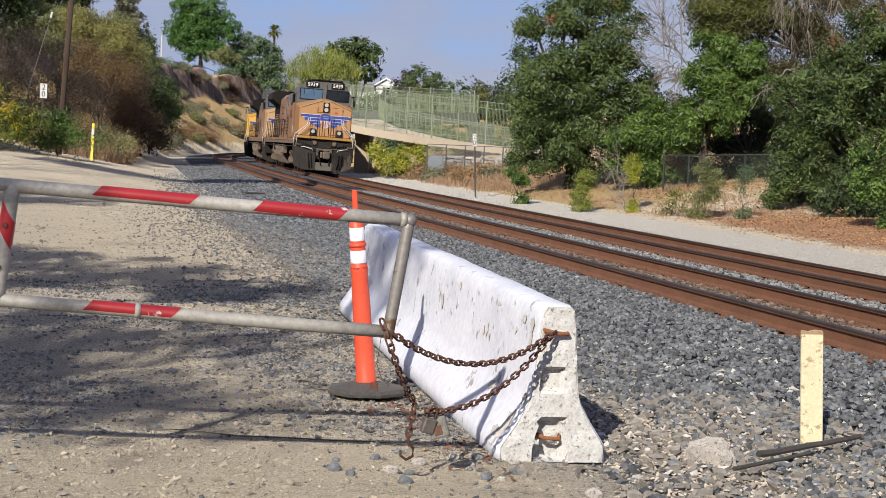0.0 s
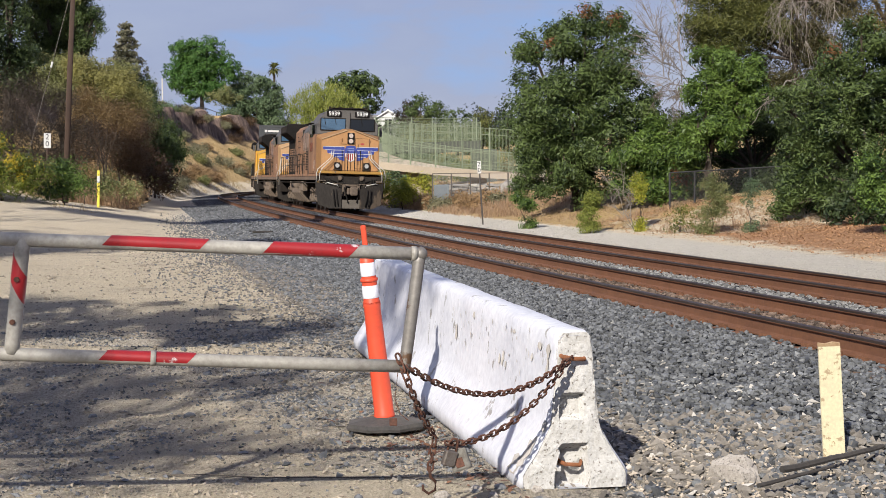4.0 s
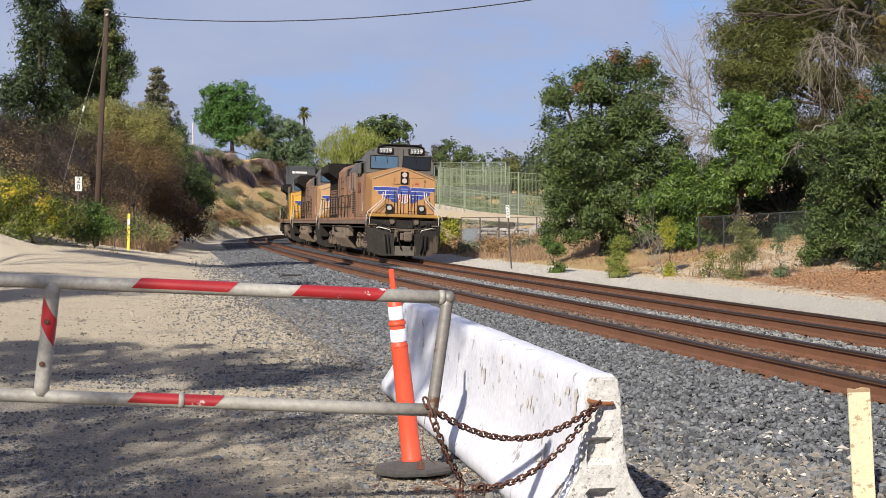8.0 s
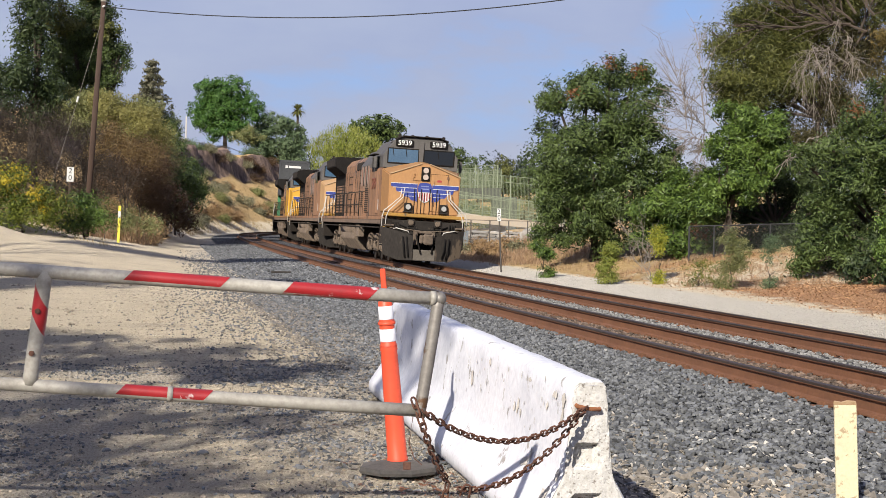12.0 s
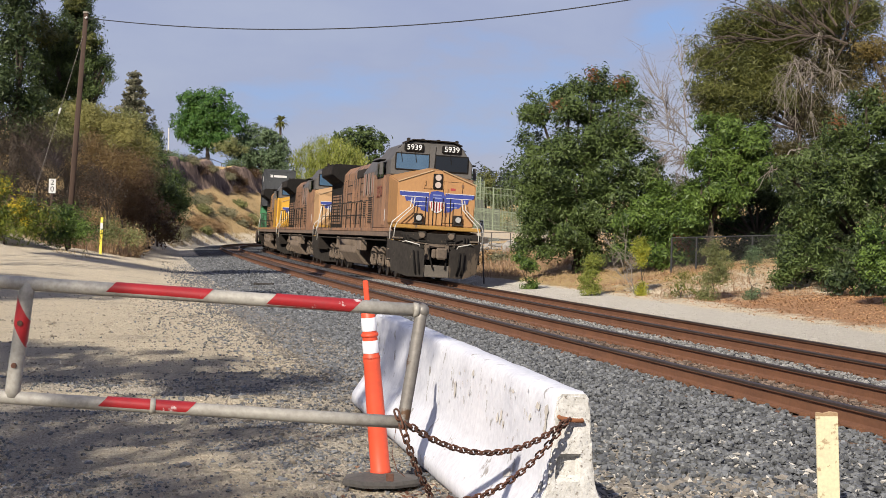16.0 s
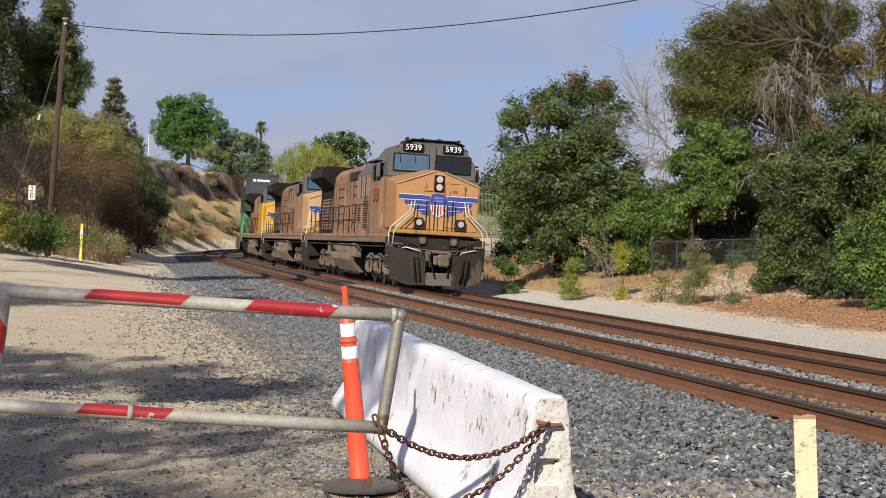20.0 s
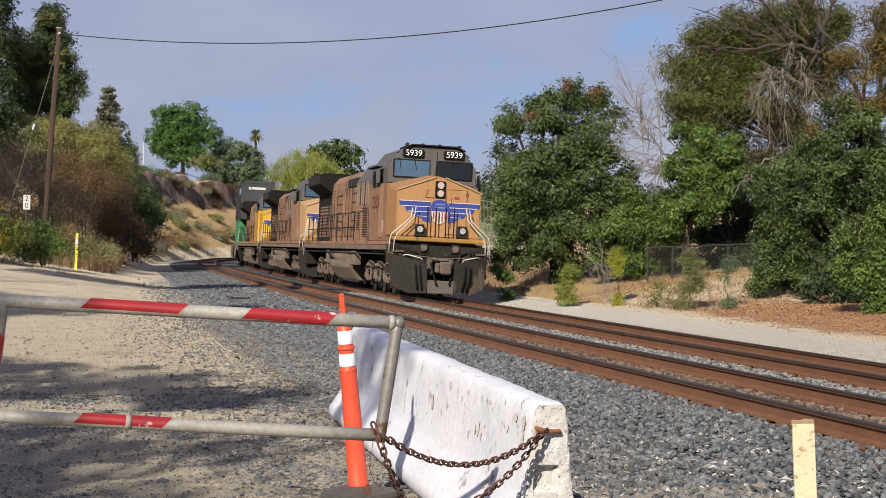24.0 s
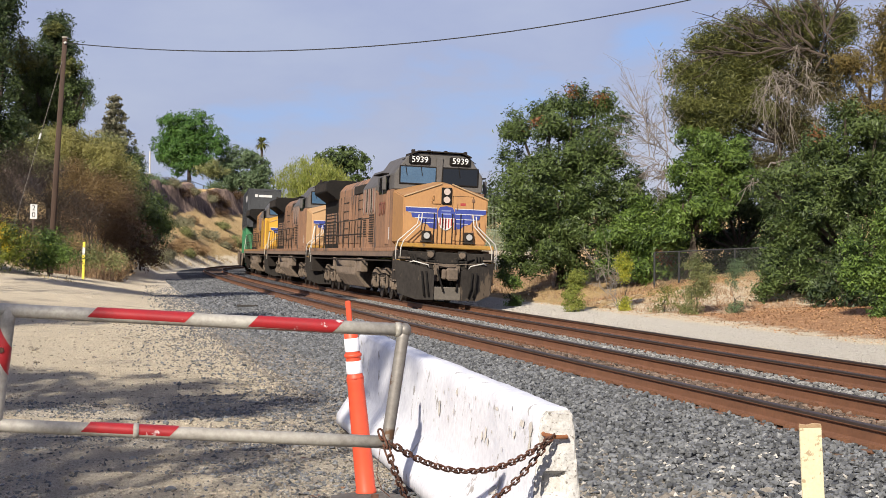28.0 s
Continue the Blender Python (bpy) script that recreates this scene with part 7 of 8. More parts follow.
grow("brush", "reddish brown brush behind the pole", "bush", [(-17.6, 82.0, 3.6, 1.6, 1.5), (-17.0, 82.0, 4.3, 1.4, 1.2), (-18.8, 82.0, 4.7, 1.4, 1.2), (-16.7, 82.0, 2.7, 1.2, 1.0)], 54000, 0.066, L_RED, 35, f=1.04, stem=0.06, inner=0.5, spread=0.3)
grow("brush", "tawny orange-brown brush above the reddish thicket", "bush", [(-17.5, 80, 5.0, 0.94, 0.67), (-18.5, 80, 5.8, 0.67, 0.67), (-19.0, 80, 5.0, 0.8, 0.8), (-16.5, 80, 4.7, 0.67, 0.6)], 18000, 0.075, L_TAWNY, 38, stem=0.05, inner=0.5, spread=0.3)
grow("willow_brush", "yellow-olive willow brush at the head of the slope", "bush", [(-19.7, 86, 7.2, 1.29, 1.01), (-18.4, 86, 6.6, 1.15, 1.01), (-17.5, 86, 5.6, 0.72, 0.72), (-20.5, 86, 7.7, 0.86, 0.72)], 22000, 0.1, leafy("yellow-olive brush", (0.15, 0.15, 0.045), (0.42, 0.38, 0.12), vary=0.25), 39, stem=0.06, spread=0.25)
grow("bush", "deep green brush in the gully below the cliff", "bush", [(-19.0, 100, 4.1, 1.34, 1.0), (-19.7, 100, 7.3, 0.67, 1.0), (-18.3, 100, 2.9, 0.84, 0.75), (-20.1, 100, 3.7, 0.84, 0.67), (-17.8, 100, 3.4, 0.67, 0.5), (-19.0, 100, 5.1, 0.67, 0.67), (-19.6, 100, 6.0, 0.7, 0.7)], 20000, 0.13, L_OAK, 40, stem=0.06)
grow("willow_brush", "pale olive willow brush on the slope", "bush", [(-20.3, 88.0, 7.2, 1.4, 1.4), (-18.7, 88.0, 6.8, 1.6, 1.4), (-17.9, 88.0, 5.9, 1.3, 1.3), (-21.2, 88.0, 7.8, 1.3, 1.1), (-19.4, 88, 5.2, 1.9, 1.4), (-21.7, 88.0, 6.7, 1.6, 1.4), (-22.4, 88.0, 7.7, 1.4, 1.3), (-17.6, 88.0, 4.7, 1.2, 1.2)], 56000, 0.12, L_WBRUSH, 36, f=1.04, stem=0.08)
grow("bush", "dark green brush at the foot of the cliff", "bush", [(-19.2, 98.0, 5.7, 1.2, 1.6), (-18.1, 98.0, 4.3, 1.2, 1.2), (-19.0, 98.0, 3.2, 1.4, 0.9), (-17.8, 98.0, 3.3, 0.9, 0.8), (-19.3, 98.0, 6.7, 0.9, 0.9)], 15000, 0.17, L_OAK, 37, f=1.32, stem=0.08)
_rng = random.Random(77)
for _name, _lab, _grp, _cnt, _s0, _s1, _o0, _o1, _r0, _r1, _mats in (
        ("dry_weeds", "tawny dry weeds at the foot of the bank", "weeds along the bank", 26, 56, 100, -10.8, -7.0, 0.5, 1.1, (L_WEED, L_WEED, L_BROWN, L_SAGE, L_RED)),
        ("dry_weeds", "tall tawny weeds before the brush", "weeds along the bank", 22, 60, 86, -9.6, -7.0, 0.8, 1.4, (L_WEED, L_SAGE, L_WEED, L_WBRUSH)),
        ("bush", "pale dusty brush on the dry slope", "brush on the dry slope", 44, 104, 176, -12.5, -4.9, 0.5, 1.2, (L_SAGE, L_WEED, L_SAGE, L_WEED, L_WBRUSH)),
        ("brush", "brown and olive brush high on the bank", "brush high on the bank", 14, 56, 90, -20.0, -14.5, 1.1, 1.9, (L_BROWN, L_WBRUSH, L_BROWN, L_RED)),
        ("dry_weeds", "rusty dry weeds before the ramp wall", "weeds before the ramp", 16, 50, 72, 8.0, 11.5, 0.25, 0.55, (L_WEED, L_WEED, L_WEED, L_SAGE)),
        ("bush", "dry scrub clinging to the cliff face", "scrub on the cliff face", 16, 138, 188, -14.6, -13.2, 0.5, 1.0, (L_BROWN, L_SAGE, L_RED)),
        ("bush", "low scrub along the cliff top", "scrub along the cliff top", 18, 150, 192, -18.0, -15.6, 0.7, 1.3, (L_WBRUSH, L_BROWN, L_PINE, L_GREY))):
    for _k in range(_cnt):
        _x, _y, _t = on_track(_rng.uniform(_s0, _s1), _rng.uniform(_o0, _o1))
        _r = _rng.uniform(_r0, _r1)
        _g = gz(_x, _y)
        grow(_name, _lab, "bush", [(_x, _y, _g + _r * 0.5, _r, _r * 0.7), (_x + _r * 0.7, _y, _g + _r * 0.35, _r * 0.7, _r * 0.5), (_x - _r * 0.6, _y, _g + _r * 0.3, _r * 0.7, _r * 0.45)], int(1500 + 1100 * _r), 0.13, _rng.choice(_mats), 200 + _k, stem=0.04, group=_grp)
for _k, (_x, _y, _z, _rx, _rz, _l) in enumerate(((-19.3, 100, 3.6, 1.7, 1.6, L_OAK), (-20.9, 104, 5.2, 1.6, 1.5, L_BROWN), (-22.6, 122, 4.4, 1.9, 1.3, L_OAK), (-25.4, 138, 5.2, 1.9, 1.3, L_WBRUSH), (-18.0, 92, 2.4, 1.4, 1.1, L_RED), (-19.6, 90, 4.6, 1.8, 1.5, L_RED))):
    grow("bush", "thick hillside scrub in brown and green", "bush", [(_x, _y, _z, _rx, _rz), (_x + 0.9, _y, _z - 0.9, _rx * 0.8, _rz * 0.8), (_x - 1.0, _y, _z - 0.7, _rx * 0.9, _rz * 0.8)], 6500, 0.15, _l, 300 + _k, stem=0.06, inner=0.4, group="hillside scrub")
# tall tree beside the road whose shade crosses the dirt
grow("shade_tree", "tall roadside tree that shades the dirt road", "tree", [(-20.0, 29.0, 15.5, 2.2, 1.0), (-17.6, 30.0, 16.0, 2.2, 0.9), (-15.6, 30.6, 16.4, 1.7, 0.7), (-22.2, 29.5, 16.0, 1.8, 1.0), (-13.9, 31.0, 16.6, 0.9, 0.5)], 9000, 0.34, L_OAK, 58, stem=0.2, root=(-19.5, 29.5))
# trees on the hilltop
# extra olive leaves paint the sunlit upper parts of the two dark crowns
grow("cypress_tree", "massive dark evergreen on the hilltop", "tree", [(-24.7, 95, 12.9, 1.63, 1.7), (-25.3, 95, 10.7, 1.39, 2.03), (-23.1, 95, 10.5, 1.57, 1.39), (-22.6, 95, 12.2, 1.15, 1.15), (-21.8, 95, 11.9, 0.74, 0.63), (-22.2, 95, 9.8, 1.02, 0.78), (-24.1, 95, 9.1, 1.29, 0.92), (-26.1, 95, 8.9, 1.02, 1.02), (-21.5, 95, 10.7, 0.52, 0.48), (-21.7, 95, 11.3, 0.44, 0.41), (-24.6, 96.5, 11.0, 2.2, 2.6), (-25.6, 96, 7.8, 2.0, 1.6)], 96000, 0.11, L_OAK, 51, stem=0.35, spread=0.15, extra=[(L_PINE, [(-24.8, 93.8, 13.4, 1.35, 1.2), (-22.4, 94.2, 12.7, 0.8, 0.7)], 3600, 0.2)])
grow("cypress_tree", "dark pointed evergreen rising behind the broad one", "tree", [(-23.8, 97, 15.6, 0.6, 0.57), (-23.7, 97, 14.8, 0.83, 0.68), (-23.5, 97, 13.8, 0.94, 0.76), (-23.9, 97, 16.0, 0.3, 0.38)], 12000, 0.13, L_DARK, 50, stem=0.25, spread=0.2, extra=[(L_PINE, [(-23.8, 96.3, 15.2, 0.5, 0.5)], 700, 0.18)])
grow("cypress_tree", "tall slim dark evergreen behind", "tree", [(-26.8, 110.0, 17.1, 0.9, 1.1), (-26.8, 110.0, 14.9, 1.6, 2.0), (-26.9, 110.0, 12.9, 2.0, 2.0)], 16000, 0.22, L_DARK, 52, stem=0.3, spread=0.3)
grow("cypress_tree", "dark evergreen at the hill's edge", "tree", [(-25.6, 90.0, 12.8, 1.3, 3.6), (-25.2, 90.0, 15.4, 1.0, 1.3), (-25.9, 90.0, 8.6, 2.0, 2.0)], 22000, 0.2, L_DARK, 53, stem=0.3, spread=0.3)
grow("round_tree", "full round fresh-green tree above the cliff", "tree", [(-25.3, 150.0, 13.0, 2.1, 2.1), (-23.4, 150.0, 13.6, 2.2, 1.6), (-21.8, 150.0, 11.9, 1.7, 1.7), (-24.8, 150.0, 11.1, 2.4, 1.7), (-25.9, 150.0, 11.6, 1.8, 1.6), (-23.2, 150.0, 10.9, 2.3, 1.6), (-24.6, 150.0, 9.9, 2.2, 1.1), (-22.8, 150.0, 9.8, 1.7, 1.0), (-24.0, 150.0, 12.4, 2.3, 1.9)], 34000, 0.3, L_ROUND, 54, f=1.40, stem=0.3)
grow("olive_tree", "grey-green spreading tree on the cliff", "tree", [(-20.6, 160.0, 10.9, 2.3, 1.6), (-18.9, 160.0, 10.0, 1.7, 1.7), (-22.1, 160.0, 10.0, 1.7, 1.4), (-18.0, 160.0, 8.9, 1.4, 1.4), (-19.8, 160.0, 8.7, 2.3, 1.4), (-21.3, 160.0, 8.8, 1.5, 1.2), (-18.4, 160.0, 7.4, 1.6, 1.2)], 26000, 0.3, L_GREY, 55, f=1.33, stem=0.25)
grow("willow_tree", "yellow-green weeping willow behind the train", "tree", [(-11.4, 140.0, 8.8, 2.8, 1.4), (-13.0, 140.0, 8.2, 2.0, 1.5), (-9.7, 140.0, 8.1, 1.8, 1.4), (-11.7, 140.0, 7.0, 3.0, 1.5), (-11.5, 140, 4.8, 3.0, 2.0)], 34000, 0.2, L_WILLOW, 56, stem=0.25, droop=0.55)
grow("dome_tree", "dark dome-shaped tree in the distance", "tree", [(-12.4, 200.0, 13.7, 3.6, 1.4), (-13.4, 200.0, 12.6, 2.9, 1.3), (-10.2, 200.0, 12.8, 1.8, 1.3), (-12.0, 200.0, 11.0, 3.4, 1.5)], 8000, 0.4, L_OAK, 57, stem=0.3)
grow("bush", "olive scrub between the hilltop trees", "bush", [(-21.3, 150.0, 9.6, 1.4, 1.0), (-22.5, 150.0, 9.4, 1.0, 0.8)], 2500, 0.26, L_WBRUSH, 58, f=1.37, stem=0.08)
grow("mustard_bush", "yellow-flowering mustard below the ramp", "bush", [(-3.7, 82.0, 1.1, 0.7, 0.5), (-3.0, 82.0, 0.8, 0.9, 0.6), (-2.3, 82.0, 1.0, 0.7, 0.5), (-1.5, 82.0, 1.2, 0.5, 0.4), (-2.7, 82.0, 0.5, 1.0, 0.4)], 7000, 0.11, L_MUSTARD, 59, stem=0.03)


_rng = random.Random(31)
for _k, (_x, _y, _top, _w, _l) in enumerate(((-5.4, 205, 11.6, 1.8, L_BROWN), (-4.0, 200, 12.3, 1.7, L_OAK), (-1.8, 205, 11.6, 1.8, L_OAK), (-9.6, 190, 8.6, 2.4, L_GREY), (-6.3, 185, 8.4, 2.2, L_OAK), (-3.2, 180, 8.6, 2.2, L_PINE), (0.6, 185, 9.6, 2.4, L_OAK), (3.6, 190, 9.8, 2.6, L_PINE), (6.6, 185, 9.4, 2.4, L_OAK), (9.6, 190, 10.4, 2.6, L_OAK), (-8.0, 170, 7.2, 2.0, L_OAK))):
    _g = gz(_x, _y)
    _h = _top - _g
    grow("far_tree", "rounded tree beyond the ramp", "tree", [(_x, _y, _top - _w * 0.6, _w * 0.7, _w * 0.6), (_x - _w * 0.5, _y, _top - _w * 1.3, _w * 0.8, _w * 0.7), (_x + _w * 0.6, _y, _top - _w * 1.4, _w * 0.8, _w * 0.7), (_x, _y, _g + _h * 0.3, _w * 1.1, _h * 0.3)], 5000, 0.26, _l, 400 + _k, stem=0.15, group="trees beyond the ramp")
for _k in range(26):
    _x, _y = _rng.uniform(-7, 14), _rng.uniform(118, 168)
    _r = _rng.uniform(1.0, 2.0)
    _g = gz(_x, _y)
    grow("bush", "olive scrub on the rise beyond the ramp", "bush", [(_x, _y, _g + _r * 0.5, _r, _r * 0.7), (_x + _r * 0.8, _y, _g + _r * 0.4, _r * 0.8, _r * 0.5)], 2600, 0.2, _rng.choice((L_SAGE, L_GREY, L_WBRUSH, L_PINE)), 440 + _k, stem=0.05, group="scrub beyond the ramp")


def redwood():
    x, y = -24.9 * 1.15, 120 * 1.15
    base = gz(x, y)
    t = thing("redwood_tree", "conical brown-green redwood on the hilltop", "tree", Matrix.Translation((x, y, base)))
    top = 1.6 + (13.55 - 1.6) * 1.15 - base
    bm = bmesh.new()
    tube(bm, [(0, 0, -0.2), (0, 0, top * 0.5), (0, 0, top)], 0.3, 8, 0.03)
    part("trunk", bm, M_BARK, t)
    rng = np.random.default_rng(60)
    k = 800
    u = rng.random(k) ** 0.8
    u = (np.floor(u * 13) + 0.35 * rng.random(k)) / 13
    z = top - 0.2 - u * min(top - 1, 7.5)
    a = np.floor(rng.uniform(0, 9, k)) * 0.7 + np.floor(u * 13) * 1.1 + rng.normal(0, 0.12, k)
    r = (0.15 + 3.9 * u) * rng.uniform(0.25, 1.05, k) * (0.75 + 0.25 * np.sin(a * 2.3 + np.floor(u * 13) * 2.0))
    bl = [(float(r[i] * math.cos(a[i])), float(r[i] * math.sin(a[i])), float(z[i] - r[i] * 0.15), 0.36, 0.14) for i in range(k)]
    V, F = leaf_cloud(bl, 14000, 0.24, 61, 0, 0.2, 7, 0.10)
    m = leafy("redwood needles", (0.10, 0.105, 0.065), (0.30, 0.28, 0.18))
    part("crown", mesh_from("crown", V, F, m), m, t)


redwood()


def palm():
    x, y, top = -28.3, 250.0, 19.0
    base = gz(x, y)
    t = thing("palm_tree", "tall fan palm far on the skyline", "tree", Matrix.Translation((x, y, base)))
    bm = bmesh.new()
    tube(bm, [(0, 0, -0.2), (0.1, 0, (top - base) * 0.5), (0, 0, top - base)], 0.3, 8, 0.2)
    part("trunk", bm, M_BARK, t)
    rng = random.Random(5)
    bm = bmesh.new()
    for k in range(70):
        a, e = rng.uniform(0, 6.28), rng.uniform(-0.9, 1.2)
        d = Vector((math.cos(a) * math.cos(e), math.sin(a) * math.cos(e), math.sin(e)))
        o = Vector((0, 0, top - base))
        s = Vector((-math.sin(a), math.cos(a), 0)) * 0.16
        ln = rng.uniform(1.2, 1.7)
        mid, end = o + d * ln * 0.6, o + d * ln + Vector((0, 0, -0.35))
        v = [bm.verts.new(p) for p in (o, mid + s, end, mid - s)]
        bm.faces.new(v)
    part("fronds", bm, L_PINE, t)


palm()


def far_woods():
    rng = np.random.default_rng(70)
    bl = []
    for i in range(190):
        x = rng.uniform(-40, 110)
        y = rng.uniform(280, 360)
        h = rng.uniform(7, 13)
        g = float(ground_z([x], [y])[0])
        w = rng.uniform(2.0, 4.5)
        for k in range(4):
            bl.append((x + rng.normal(0, w * 0.4), y, g + h * (0.35 + 0.16 * k), w * (1.1 - 0.22 * k), h * 0.2))
    V, F = leaf_cloud(bl, 110000, 0.62, 71, 0, 0.3, 7, 0.5)
    tagged(new("far_woods", mesh_from("far_woods", V, F, L_FAR)), "hazy grey-green wooded ridge on the skyline", "trees", kind="stuff")


far_woods()


def grass(name, label, k, s0, s1, o0, o1, lo, hi, cols, seed, power=1.0):
    """Dry standing blades in tufts."""
    rng = np.random.default_rng(seed)
    x0, y0, _ = scatter(k // 8, s0, s1, o0, o1, seed, power)
    keep = wavy(x0, y0, 0.9, seed) > -0.35
    x0, y0 = x0[keep], y0[keep]
    x = np.repeat(x0, 8) + rng.normal(0, 0.14, len(x0) * 8)
    y = np.repeat(y0, 8) + rng.normal(0, 0.14, len(x0) * 8)
    z = ground_z(x, y) - 0.02
    n = len(x)
    h = rng.uniform(lo, hi, n)
    a = rng.uniform(0, 2 * np.pi, n)
    lean = rng.uniform(0.05, 1.1, n)
    w = 0.006 + h * 0.008
    b = np.stack([x, y, z], 1)
    side = np.stack([np.cos(a), np.sin(a), np.zeros(n)], 1) * w[:, None]
    tip = b + np.stack([np.cos(a + 1.6) * lean * h, np.sin(a + 1.6) * lean * h, h], 1)
    mid = b + (tip - b) * 0.55 + np.stack([np.zeros(n), np.zeros(n), h * 0.12], 1)
    V = np.stack([b - side, b + side, mid + side * 0.7, mid - side * 0.7, tip], 1).reshape(-1, 3)
    i = np.arange(n)[:, None] * 5
    F = np.concatenate([i + np.array([[0, 1, 2]]), i + np.array([[0, 2, 3]]), i + np.array([[3, 2, 4]])], 0)
    tagged(new(name, mesh_from(name, V, F, cols)), label, "grass", kind="stuff")


L_STRAW = leafy("dry straw", (0.34, 0.23, 0.10), (0.62, 0.47, 0.25), thin=0.16)
L_STRAW2 = leafy("reddish dry grass", (0.30, 0.18, 0.10), (0.56, 0.38, 0.23), thin=0.16)
grass("dry_grass", "tan dry grass along the bank under the trees", 10000, 24, 62, 8.3, 12.5, 0.05, 0.22, L_STRAW2, 81)
grass("dry_grass", "reddish dry weeds before the ramp", 16000, 44, 78, 7.6, 12.5, 0.12, 0.42, L_STRAW2, 82)
grass("dry_grass", "straw-coloured grass on the hillside", 30000, 100, 182, -13.5, -4.3, 0.12, 0.36, L_STRAW, 83)
grass("dry_grass", "tall tawny weeds at the foot of the bank", 24000, 54, 102, -11.5, -6.4, 0.35, 1.0, L_STRAW2, 86)
grass("dry_grass", "sparse dry stalks at the road's edge", 300, 36, 60, -9.5, -7.8, 0.08, 0.2, L_STRAW, 84)


def leaf_litter():
    rng = np.random.default_rng(85)
    k = 20000
    s, o = rng.uniform(4, 34, k), 14 - 6.4 * rng.beta(1.0, 1.5, k)
    x, y, _ = on_track(s, o)
    z = ground_z(x, y) + 0.015
    a = rng.uniform(0, 6.28, k)
    t = np.stack([np.cos(a), np.sin(a), rng.uniform(-0.6, 0.6, k)], 1) * 0.03
    b = np.stack([-np.sin(a), np.cos(a), rng.uniform(-0.6, 0.6, k)], 1) * 0.017
    P = np.stack([x, y, z], 1)
    V = np.stack([P - t, P + b, P + t, P - b], 1).reshape(-1, 3)
    m = leafy("fallen leaves", (0.36, 0.16, 0.065), (0.80, 0.46, 0.22), thin=0.1)
    tagged(new("leaf_litter", mesh_from("leaf_litter", V, np.arange(k * 4).reshape(-1, 4), m)), "fallen brown leaves under the oaks", "leaves", kind="stuff")


leaf_litter()

# unseen trees behind the camera, placed so their crowns shade the dirt road
grow("shade_tree", "spreading tree behind the viewpoint, shading the road", "tree", [(-11.3, 2.9, 9.0, 1.3, 0.8), (-9.7, 2.8, 9.0, 1.2, 0.8), (-8.4, 1.2, 9.0, 1.1, 0.7), (-7.0, 0.3, 8.9, 0.9, 0.6), (-11.4, 0.9, 9.2, 1.2, 0.7), (-9.6, 0.6, 8.8, 0.8, 0.5)], 4300, 0.22, L_OAK, 91, stem=0.25, root=(-11.0, -1.0), inner=0.15)
grow("shade_tree", "tall tree on the bank beside the road", "tree", [(-17.5, 10.0, 12.5, 2.4, 1.6), (-15.2, 13.0, 11.0, 1.6, 1.2), (-18.5, 15.0, 13.0, 2.0, 1.4)], 5000, 0.24, L_OAK, 92, stem=0.25, inner=0.15)
grow("shade_tree", "tree on the bank that shades the ballast", "tree", [(-12.2, 20.0, 10.2, 1.8, 1.0), (-10.8, 22.5, 9.6, 1.4, 0.8), (-14.0, 19.0, 11.0, 1.6, 1.0)], 6000, 0.2, L_OAK, 93, stem=0.2, inner=0.2, root=(-13.5, 19.0))
# crown added to dim the near dirt and cover the gate pipe's shadow
grow("shade_tree", "unseen added crown that dapples the near dirt", "tree", [(-6.2, -5.3, 8.0, 1.1, 0.6), (-7.5, -5.0, 8.0, 1.2, 0.6), (-6.6, -3.3, 8.0, 1.1, 0.6), (-8.1, -3.0, 8.1, 1.2, 0.7), (-9.1, -1.3, 8.0, 1.1, 0.6), (-7.2, -1.3, 8.0, 1.0, 0.6), (-9.4, -4.6, 8.1, 1.2, 0.7), (-4.75, -1.7, 8.5, 0.7, 0.5), (-4.9, -0.5, 8.5, 0.8, 0.5)], 4300, 0.165, L_OAK, 94, stem=0.2, inner=0.1, root=(-10.4, -3.6))


# ---- poles, signs, wire, fence ----
M_POLE = surface("creosoted pole timber", (0.085, 0.052, 0.035), (0.045, 0.028, 0.02), 0.9, grain=14, stain=2, bump=0.01, stretch=(1, 1, 0.15))
M_SIGN = surface("white sign face", (0.62, 0.61, 0.58), (0.50, 0.49, 0.46), 0.6, grain=20, stain=3)
M_INK = surface("black sign figures", (0.02, 0.02, 0.02), (0.03, 0.03, 0.03), 0.6)
M_STEEL = surface("dull steel post", (0.13, 0.11, 0.095), (0.08, 0.07, 0.06), 0.6, 0.4, grain=20, stain=4)
M_CABLE = surface("black cable", (0.02, 0.02, 0.022), (0.03, 0.03, 0.03), 0.7)


